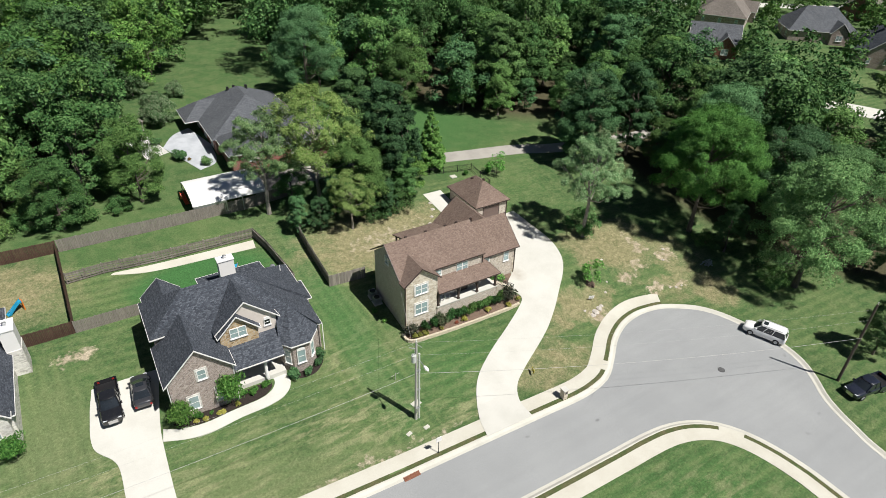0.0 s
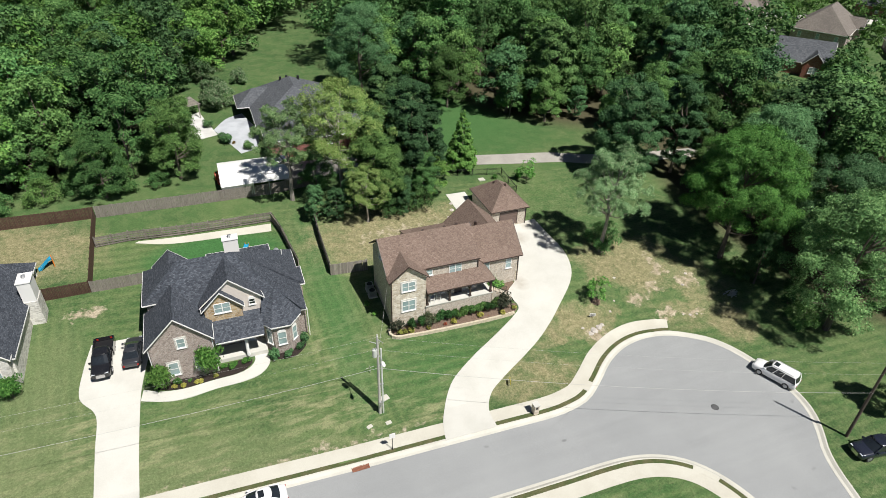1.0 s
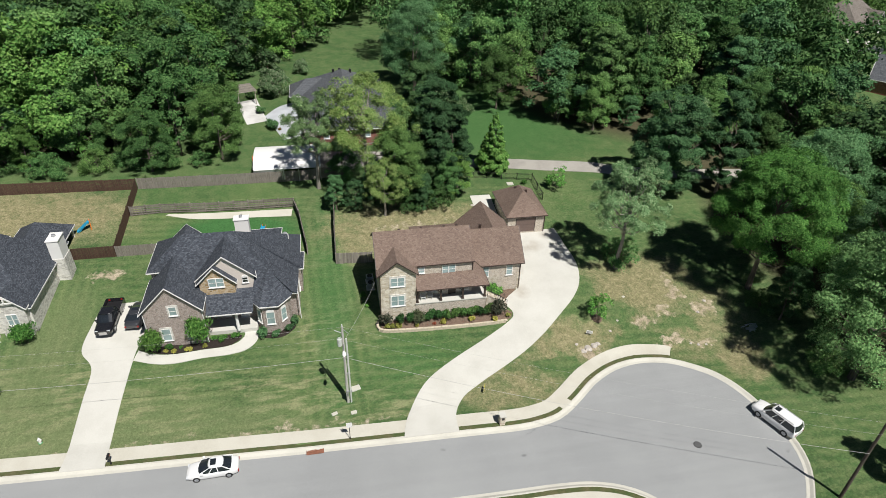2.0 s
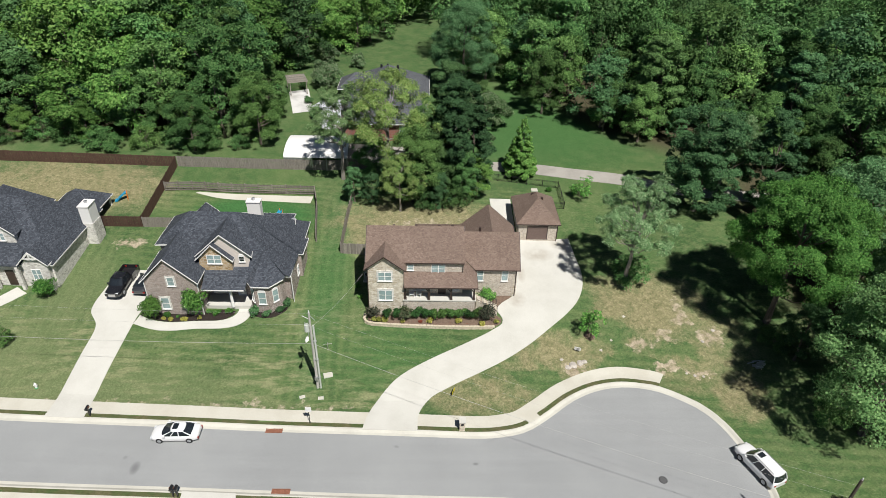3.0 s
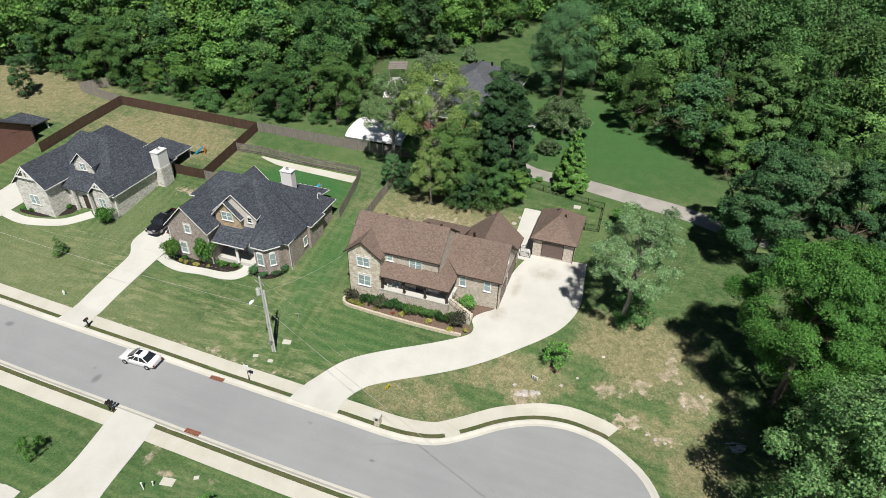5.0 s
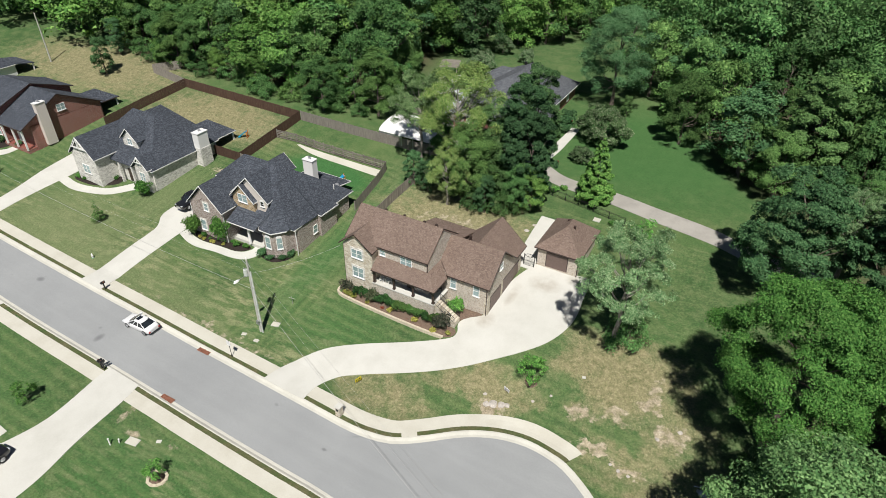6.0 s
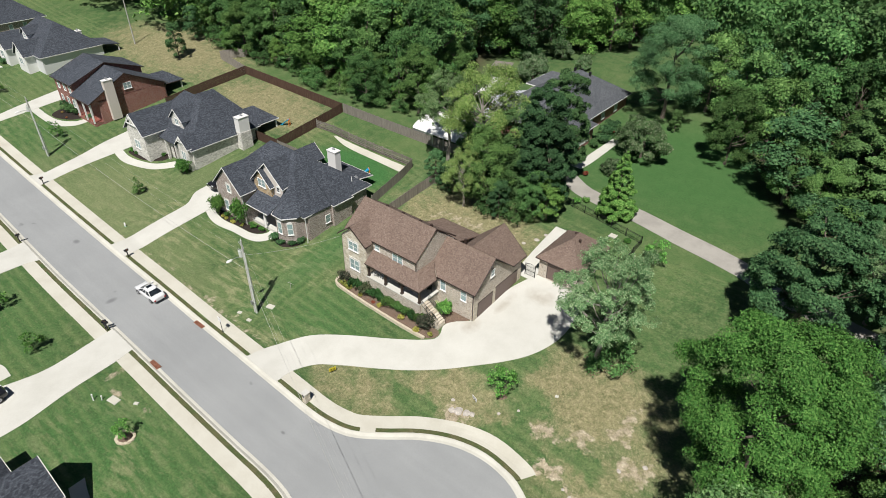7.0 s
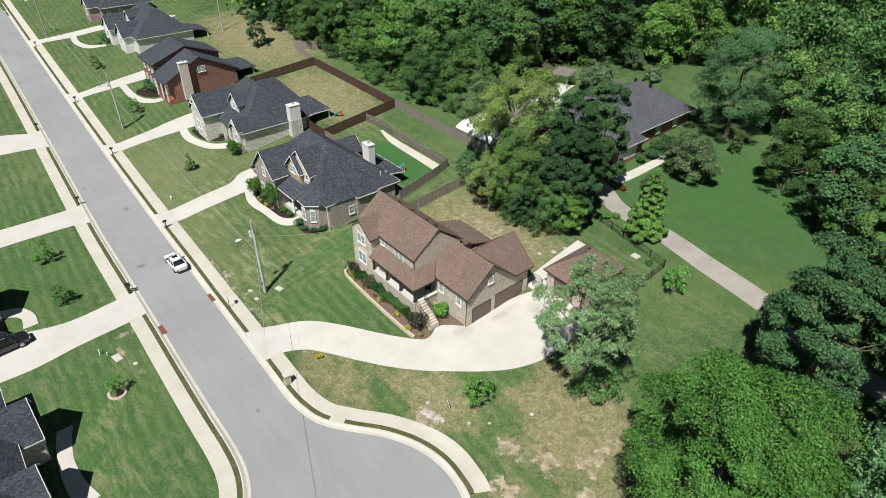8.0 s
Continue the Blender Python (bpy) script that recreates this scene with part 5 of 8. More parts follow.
# red brick house
def red_house():
    h = thing("house", 0, 0, 0, "red brick house with charcoal shingle roofs and a tall tan chimney", "house")
    part("main_wall", boxed((-47.0, -39.8, 50.6, 63.8, 3.4, 7.9)), BRICK_RED, h)
    gable_wall(h, [(-39.8, 49.2, 7.7), (-39.8, 63.8, 7.85), (-39.8, 56.4, 11.5)], (-0.25, 0, 0), BRICK_RED)
    part("upper_wall", boxed((-54.5, -46.9, 49.6, 63.2, 3.4, 9.6)), BRICK_RED, h)
    for x in (-54.5, -46.9):
        gable_wall(h, [(x, 49.6, 9.55), (x, 63.2, 9.55), (x, 56.4, 12.0)], (0.25 if x < -50 else -0.25, 0, 0), BRICK_RED)
    planes = [
        [(-54.9, 49.1, 9.6), (-46.5, 49.1, 9.6), (-46.5, 56.4, 12.25), (-54.9, 56.4, 12.25)],
        [(-54.9, 56.4, 12.25), (-46.5, 56.4, 12.25), (-46.5, 63.7, 9.6), (-54.9, 63.7, 9.6)],
        [(-46.9, 48.7, 7.85), (-39.4, 48.7, 7.85), (-39.4, 56.4, 11.75), (-46.9, 56.4, 11.75)],
        [(-46.9, 56.4, 11.75), (-39.4, 56.4, 11.75), (-39.4, 64.3, 7.85), (-46.9, 64.3, 7.85)],
    ]
    edges = [(p[0], p[1]) for p in planes[::2]] + [(p[2], p[3]) for p in planes[1::2]] + [(p[1], p[2]) for p in planes] + [(p[3], p[0]) for p in planes[:2]]
    roof(h, SHINGLE_DARK, DARK_TRIM, planes, edges)
    rear_hip(h, -47.2, -41.2, 62.5, 68.6, 7.0, 8.7, SHINGLE_DARK, DARK_TRIM, True, 3.9)
    chimney(h, -39.9, -39.0, 52.2, 53.9, 4.0, 11.3, SIDING)
    window(h, -39.79, 56.6, 8.7, 9.9, 1.5, "e", WHITE, 2)
    for x in (-52.8, -50.4, -48.2):
        window(h, x, 49.59, 7.7, 9.0, 0.9, "s", WHITE, 1)
        window(h, x, 49.59, 4.9, 6.4, 0.9, "s", WHITE, 1)
    for x in (-45.8, -42.8, -40.1):
        part("porch_post", boxed((x - 0.12, x + 0.12, 48.95, 49.2, 4.0, 7.7)), WHITE, h)
    part("porch_floor", boxed((-46.9, -40.0, 49.1, 50.6, 3.2, 4.05)), BRICK_RED, h)
    part("front_door", boxed((-44.6, -43.6, 50.52, 50.6, 4.3, 6.4)), WHITE, h)
    part("downpipe", boxed((-39.85, -39.75, 63.6, 63.7, 5.0, 7.7)), DARK_TRIM, h)


red_house()
# white siding house
H4 = suburb_house(-80.0, 60.5, 17.5, 13.0, SIDING_PALE, WHITE, SHINGLE_DARK, "pale siding house with charcoal shingle roofs", z=5.4, eave=3.0, rise=0.78, wing=(-5.4, 5.0, 2.6, 3.0), second=(3.0, 4.6, 2.0, 2.9), dormer=(-1.2, 2.6, 5.8), windows=0, stack=(5.5, 3.5, 1.2, 1.2, WHITE, None))
rear_porch(H4, 3.0, 9.8, 6.4, 10.0, 2.6, SHINGLE_DARK)
H5 = suburb_house(-111.0, 61.5, 17.0, 13.0, BRICK_PINK, BRICK_PINK, SHINGLE_DARK, "brick house with charcoal roofs far along the street", z=6.2, wing=(4.0, 5.0, 2.6, 3.0))
# houses beyond the street
suburb_house(31.6, 2.0, 17.0, 13.5, BRICK_TAN, STONE_PALE, SHINGLE_DARK, "brick house with charcoal shingle roof across the street", eave=3.6, rise=0.8, turn=180, wing=(2.0, 5.0, 2.0, 3.2), second=(-6.0, 4.5, 1.0, 3.0))
suburb_house(2.0, 3.0, 17.0, 12.0, BRICK_PINK, STONE_PALE, SHINGLE_DARK, "brick house with dark roof behind a wide driveway", eave=3.0, turn=180, wing=(-3.0, 5.0, 2.0, 3.0))


# red brick house behind the trees
def back_house():
    z = 6.4
    h = thing("house", 0, 0, z, "red brick ranch house with a grey hipped roof among trees", "house")
    part("main_wall", boxed((18.4, 33.0, 98.5, 115.5, -0.8, 2.6)), BRICK_RED, h)
    part("garage_wall", boxed((19.0, 35.0, 91.2, 98.6, -0.8, 2.6)), BRICK_RED, h)
    e = 2.6
    c, r = [(17.8, 98.0, e), (33.6, 98.0, e), (33.6, 116.2, e), (17.8, 116.2, e)], [(25.7, 104.5, 7.0), (25.7, 109.5, 7.0)]
    g, s = [(18.4, 90.6, e), (35.6, 90.6, e), (35.6, 99.0, e), (18.4, 99.0, e)], [(22.4, 94.8, 5.2), (31.4, 94.8, 5.2)]
    p = [(15.6, 107.5, e), (20.5, 107.5, e), (20.5, 114.5, e), (15.6, 114.5, e)], [(19.0, 111.0, 4.9)]
    planes = [[c[0], c[1], r[0]], [c[1], c[2], r[1], r[0]], [c[2], c[3], r[1]], [c[3], c[0], r[0], r[1]], [g[0], g[1], s[1], s[0]], [g[1], g[2], s[1]], [g[2], g[3], s[0], s[1]], [g[3], g[0], s[0]], [p[0][3], p[0][0], p[1][0]], [p[0][0], p[0][1], (22.0, 111.0, 4.9), p[1][0]], [p[0][2], p[0][3], p[1][0], (22.0, 111.0, 4.9)]]
    edges = [(c[1], c[2]), (c[2], c[3]), (c[3], c[0]), (g[0], g[1]), (g[1], g[2]), (g[3], g[0]), (g[2], g[3]), (p[0][3], p[0][0]), (p[0][0], p[0][1])]
    roof(h, SHINGLE_GREY, WHITE, planes, edges)
    garage_door(h, 35.01, 94.8, 0.0, 4.8, 2.2, "e", WHITE)
    for y in (101.5, 106.0, 111.0):
        window(h, 33.01, y, 0.6, 2.1, 1.2, "e", WHITE, 2)
        window(h, 18.39, y, 0.3, 2.2, 1.6, "w", WHITE, 2)
    for x in (22.0, 29.0):
        window(h, x, 91.19, 0.9, 2.1, 1.0, "s", WHITE, 1)
    for x, y in ((24.0, 110.2), (27.2, 110.0), (25.2, 110.6)):
        part("roof_vent", boxed((x, x + 0.4, y, y + 0.35, 5.9, 6.75)), BLACK_METAL, h)


back_house()


def carport():
    z = lev(15.5, 84)
    h = thing("carport", 15.6, 84.2, z, "white arched metal carport beside the back fence", "carport")
    arc = [(4.1 * math.cos(a), 1.7 + 1.3 * math.sin(a)) for a in np.linspace(0.15, math.pi - 0.15, 13)]
    outer = [(-5.1, y, q) for y, q in arc]
    bm = bmesh.new()
    loop = outer + [(-5.1, y * 0.985, q - 0.06) for y, q in arc[::-1]]
    prism(bm, loop, (10.2, 0, 0))
    part("arched_roof", bm, WHITE, h)
    bm = bmesh.new()
    for x in (-5.0, -1.7, 1.7, 5.0):
        for y in (-4.0, 4.0):
            box(bm, x - 0.05, x + 0.05, y - 0.05, y + 0.05, -0.5, 2.0)
    part("carport_frame", bm, METAL, h)
    part("side_sheet", boxed((-5.0, -0.5, -4.06, -4.0, 0.1, 1.9)), METAL, h)


carport()
# the far estate beyond the woods
for x, y, w, d, roofing, walls, turn, gables in ((179, 124, 19, 14, SHINGLE_TAN, BRICK_PINK, 30, False), (148.5, 104, 12, 10, SHINGLE_GREY, BRICK_RED, -48, True), (190, 101, 18, 13, SHINGLE_GREY, BRICK_PINK, -40, False), (186, 80, 15, 12, SHINGLE_DARK, BRICK_PINK, 40, True), (230, 108, 17, 13, SHINGLE_TAN, BRICK_RED, 20, True), (226, 142, 18, 13, SHINGLE_GREY, BRICK_RED, 25, False), (174, 154, 18, 13, SHINGLE_TAN, BRICK_PINK, 30, False)):
    suburb_house(x, y, w, d, walls, walls, roofing, "brick house with a pitched roof beyond the woods", turn=turn, wing=(w * 0.22, 4.5, 1.6), windows=3, gables=gables)

# ---- trees ----
rng = np.random.default_rng(7)


def leaf_cloud(name, lobes, leaf, count, material, seed=1, hang=0.25):
    """Many small leaf sprays over the outer parts of the lobes (x, y, z, radius)."""
    g = np.random.default_rng(seed)
    lobes = np.array(lobes)
    share = lobes[:, 3] ** 2
    pick = g.choice(len(lobes), count, p=share / share.sum())
    d = g.normal(size=(count, 3))
    d /= np.linalg.norm(d, axis=1)[:, None]
    d[:, 2] = np.where((d[:, 2] < -0.2) & (g.random(count) > hang), -d[:, 2], d[:, 2])
    r = lobes[pick, 3] * (0.55 + 0.6 * g.random(count) ** 0.8)
    c = lobes[pick, :3] + d * r[:, None] * np.array([1.0, 1.0, 0.8])
    n = 0.8 * d + 0.7 * g.normal(size=(count, 3))
    n[:, 2] += 0.45
    n /= np.linalg.norm(n, axis=1)[:, None]
    a = np.cross(n, g.normal(size=(count, 3)))
    a /= np.linalg.norm(a, axis=1)[:, None] + 1e-9
    b = np.cross(n, a)
    s = leaf * (0.55 + 0.95 * g.random(count))[:, None]
    e = 0.5 + 0.35 * g.random(count)[:, None]
    v = np.stack([c + a * s * 1.25, c - a * s * 0.6 + b * s * e, c - a * s * 0.7 - b * s * e], 1).reshape(-1, 3)
    me = bpy.data.meshes.new(name)
    me.vertices.add(len(v))
    me.vertices.foreach_set("co", v.ravel())
    me.loops.add(count * 3)
    me.loops.foreach_set("vertex_index", np.arange(count * 3))
    me.polygons.add(count)
    me.polygons.foreach_set("loop_start", np.arange(count) * 3)
    me.polygons.foreach_set("loop_total", np.full(count, 3))
    me.materials.append(material)
    me.update(calc_edges=True)
    return me


def limbs(trunk_r, base, lobes, seed, bare=0.0, reach=0.9):
    """A tapered trunk with limbs towards the lobes."""
    g = np.random.default_rng(seed)
    bm = bmesh.new()
    top = max(q[2] for q in lobes)
    q = Vector((0, 0, -0.6))
    pts = [q]
    steps = 6
    for k in range(1, steps + 1):
        pts.append(Vector((g.normal() * 0.12 * k / 2, g.normal() * 0.12 * k / 2, (base + (top - base) * 0.75) * k / steps)))
    for k in range(steps):
        r0, r1 = trunk_r * (1 - 0.8 * k / steps), trunk_r * (1 - 0.8 * (k + 1) / steps)
        tube(bm, pts[k], pts[k + 1], r0 * (1.35 if k == 0 else 1), r1, 8, False)
    for k, lobe in enumerate(lobes):
        if k % 2 and not bare:
            continue
        end = Vector(lobe[:3])
        start = pts[0].lerp(pts[-1], min(0.9, max(0.3, (end.z - lobe[3]) / max(pts[-1].z, 0.1) * 0.75)))
        mid = start.lerp(end, 0.5) + Vector((0, 0, -0.12 * (end - start).length))
        tube(bm, start, mid, trunk_r * 0.32, trunk_r * 0.2, 5, False)
        tube(bm, mid, start.lerp(end, reach), trunk_r * 0.2, trunk_r * 0.06, 5, False)
        for j in range(int(bare * 3)):
            tip = end + Vector(g.normal(size=3)) * lobe[3] * 0.8
            tube(bm, mid.lerp(end, 0.6), tip, trunk_r * 0.1, trunk_r * 0.03, 4, False)
    return bm


def leaf_mesh(name, c, n, size, material, g):
    """One small three-cornered leaf at each centre, facing about along n."""
    count = len(c)
    n = n / (np.linalg.norm(n, axis=1)[:, None] + 1e-9)
    a = np.cross(n, g.normal(size=(count, 3)))
    a /= np.linalg.norm(a, axis=1)[:, None] + 1e-9
    b = np.cross(n, a)
    s = size[:, None] * (0.6 + 0.8 * g.random(count))[:, None]
    e = 0.55 + 0.35 * g.random(count)[:, None]
    v = np.stack([c + a * s * 1.2, c - a * s * 0.6 + b * s * e, c - a * s * 0.7 - b * s * e], 1).reshape(-1, 3)
    me = bpy.data.meshes.new(name)
    me.vertices.add(len(v))
    me.vertices.foreach_set("co", v.ravel())
    me.loops.add(count * 3)
    me.loops.foreach_set("vertex_index", np.arange(count * 3))
    me.polygons.add(count)
    me.polygons.foreach_set("loop_start", np.arange(count) * 3)
    me.polygons.foreach_set("loop_total", np.full(count, 3))
    if material:
        me.materials.append(material)
    me.update(calc_edges=True)
    return me


def girth(h, shape):
    """Width of a crown at the share h of its height."""
    if shape == "cone":
        return (1 - h) ** 0.8 * 0.95 + 0.04
    if shape == "tall":
        return np.sin(np.pi * np.clip(0.16 + 0.8 * h, 0, 1)) ** 0.6
    if shape == "flat":
        return np.sqrt(np.clip(1 - (1.15 * h - 0.25) ** 2, 0.02, 1)) * np.where(h < 0.2, 0.55 + h * 2.25, 1)
    return np.sqrt(np.clip(1 - (1.45 * h - 0.47) ** 2, 0.02, 1)) * np.where(h < 0.3, 0.72 + 0.28 * h / 0.3, 1)


def clumps(radius, height, base, count, seed, shape, loose):
    """Leaf clumps over the tops of the boughs of a lumpy crown: centres, sizes and outward directions."""
    g = np.random.default_rng(seed)
    cone = shape == "cone"
    boughs = max(14, int(count / (1.6 if cone else 2.5)))
    h = ((np.arange(boughs) + g.random(boughs)) / boughs) ** (1.25 if cone else 0.85)
    a = np.arange(boughs) * 2.39996 + g.normal(size=boughs) * 0.3
    ph = g.uniform(0, 6.28, 5)
    lump = 1 + (0.13 * np.sin(2 * a + ph[0] + 3 * h) + 0.1 * np.sin(3 * a + ph[1] - 5 * h)) * (0.35 if cone else 1.0)
    w = girth(h, shape) * radius * lump * np.where(g.random(boughs) < 0.2, g.uniform(0.25, 0.6, boughs), g.uniform(0.8 if cone else 0.68, 0.95 + 0.12 * loose, boughs))
    c = np.stack([w * np.cos(a), w * np.sin(a), base + height * (0.04 + 0.9 * h) + g.normal(size=boughs) * 0.03 * height], 1)
    out = np.stack([np.cos(a), np.sin(a), 0.3 + 1.5 * (h - 0.3)], 1)
    out /= np.linalg.norm(out, axis=1)[:, None]
    r = radius * ((2.0 if cone else 2.1) / math.sqrt(boughs)) * g.uniform(0.8 if cone else 0.7, 1.2 if cone else 1.35, boughs) * (1 - 0.2 * loose) * (1.25 - 0.75 * h if cone else 1.0)
    pick = np.concatenate([np.arange(boughs), g.choice(boughs, count * 2 - boughs, p=r ** 2 / (r ** 2).sum())])
    d = g.normal(size=(len(pick), 3)) * 0.8 + out[pick] * 0.7
    d[:, 2] = np.where(d[:, 2] < -0.25, -d[:, 2], d[:, 2]) + 0.25
    d /= np.linalg.norm(d, axis=1)[:, None]
    at = c[pick] + d * (r[pick] * g.uniform(0.55, 1.0 + 0.25 * loose, len(pick)))[:, None] * np.array([1.0, 1.0, 0.7])
    aim = 0.6 * d + 0.5 * out[pick]
    aim /= np.linalg.norm(aim, axis=1)[:, None] + 1e-9
    return at, r[pick] * g.uniform(0.42, 0.7, len(pick)) * (1.5 if cone else 1 - 0.15 * loose), aim


def crown(name, cl, leaf, count, material, seed, loose=0.0):
    """Leaves over the outer and upper side of each clump, thinner inside."""
    g = np.random.default_rng(seed + 5)
    c, r, out = cl
    pick = g.choice(len(c), count, p=r ** 2 / (r ** 2).sum())
    d = g.normal(size=(count, 3)) * (0.8 + 0.3 * loose) + out[pick] * 0.58
    d[:, 2] += 0.3
    d /= np.linalg.norm(d, axis=1)[:, None]
    q = r[pick] * (0.45 + 0.8 * g.random(count) ** 0.7)
    at = c[pick] + d * q[:, None] * np.array([1.0, 1.0, 0.8])
    n = 0.7 * d + 0.6 * g.normal(size=(count, 3)) + out[pick] * 0.45
    n[:, 2] += 0.3
    return leaf_mesh(name, at, n, np.full(count, leaf), material, g)


def tree_kind(name, label, radius, height, base, count, leaf, leaves, material, trunk_r, seed, shape="round", loose=0.0, bare=0.0, bark=None):
    """Builds one tree at the origin with a trunk and a crown; copies of it stand in the place."""
    t = thing(name, 0, 0, 0, label, "tree")
    cl = clumps(radius, height - base, base, count, seed, shape, loose)
    ends = [(*c, r) for c, r in zip(cl[0].tolist(), cl[1].tolist())][:: max(1, count // 13)]
    part("trunk", limbs(trunk_r, base + 0.8, ends, seed, bare), bark or BARK, t)
    c = new("crown", crown("crown", cl, leaf, leaves, material, seed, loose))
    c.parent = t
    return t


KINDS = {
    "oak": tree_kind("tree", "tall leafy broadleaf tree with a dark green crown", 5.4, 18.0, 2.0, 140, 0.145, 27000, LEAF, 0.32, 3),
    "light": tree_kind("tree", "large broadleaf tree with a fresh green domed crown", 7.2, 19.2, 6.2, 400, 0.088, 130000, LEAF_BRIGHT, 0.36, 29),
    "green": tree_kind("tree", "broadleaf tree with a fresh green crown", 5.0, 16.5, 1.8, 110, 0.145, 25000, LEAF_LIGHT, 0.3, 33),
    "big": tree_kind("tree", "large spreading tree with a deep green crown", 7.4, 20.0, 4.0, 260, 0.115, 56000, LEAF_PALE, 0.4, 19),
    "dome": tree_kind("tree", "dense dark tree with a tall rounded crown", 5.0, 17.0, 1.2, 240, 0.125, 52000, LEAF_DARK, 0.34, 27, "tall"),
    "dark": tree_kind("tree", "tall dark green broadleaf tree", 5.0, 19.0, 1.6, 150, 0.145, 28000, LEAF_DARK, 0.32, 17),
    "dark2": tree_kind("tree", "slender dark green broadleaf tree", 3.5, 17.5, 1.4, 190, 0.115, 46000, LEAF_DARK, 0.26, 23, "tall"),
    "gold": tree_kind("tree", "broad tree with a wispy yellow-green crown and pale twigs", 5.8, 16.5, 6.5, 190, 0.105, 30000, LEAF_GOLD, 0.34, 31, "flat", 0.8, 0.7, PALE_BARK),
    "silver": tree_kind("tree", "thin-crowned tree with silvery leaves and bare pale twigs", 4.3, 14.5, 6.2, 240, 0.075, 40000, LEAF_SILVER, 0.3, 37, "flat", 1.0, 0.4, PALE_BARK),
    "cone": tree_kind("tree", "dense cone-shaped green tree", 2.5, 10.8, 0.1, 260, 0.12, 56000, LEAF_LIGHT, 0.18, 41, "cone"),
    "bush": tree_kind("tree", "round bush-like tree with pale blossom among dark leaves", 3.4, 5.6, 0.1, 170, 0.105, 22000, LEAF_BLOSSOM, 0.2, 43, "flat"),
    "sapling": tree_kind("young_tree", "young tree with a thin leafy crown", 0.95, 3.1, 0.7, 60, 0.085, 1300, LEAF_BRIGHT, 0.035, 47, "round", 0.8),
    "slim": tree_kind("young_tree", "slim upright young evergreen tree", 0.75, 3.2, 0.15, 60, 0.08, 1500, LEAF, 0.04, 49, "cone"),
    "far_oak": tree_kind("tree", "leafy broadleaf tree in the woods", 5.4, 18.0, 1.2, 90, 0.25, 7600, LEAF, 0.32, 51),
    "far_dark": tree_kind("tree", "dark green broadleaf tree in the woods", 5.0, 19.0, 1.2, 90, 0.25, 7600, LEAF_DARK, 0.32, 53),
    "far_light": tree_kind("tree", "fresh green broadleaf tree in the woods", 5.2, 16.0, 1.2, 90, 0.25, 7600, LEAF_LIGHT, 0.3, 57),
    "far_tall": tree_kind("tree", "tall narrow broadleaf tree in the woods", 4.0, 20.0, 1.2, 80, 0.235, 7400, LEAF, 0.28, 59, "tall"),
    "under": tree_kind("tree", "low leafy undergrowth tree at the wood's edge", 2.8, 5.0, 0.1, 40, 0.17, 4000, LEAF, 0.12, 61, "flat"),
}
USED = set()


def plant(kind, x, y, size=1.0, turn=None, tall=1.0, label=""):
    src = KINDS[kind]
    m = pose(x, y, lev(x, y) - 0.05, 0, 0, rng.uniform(0, 360) if turn is None else turn)
    m = m @ Matrix.Diagonal((size, size, size * tall, 1))
    if kind in USED:
        t = copy_thing(src, m)
    else:
        USED.add(kind)
        t = src
        t.matrix_basis = m
    if label:
        tagged(t, label)
    return t


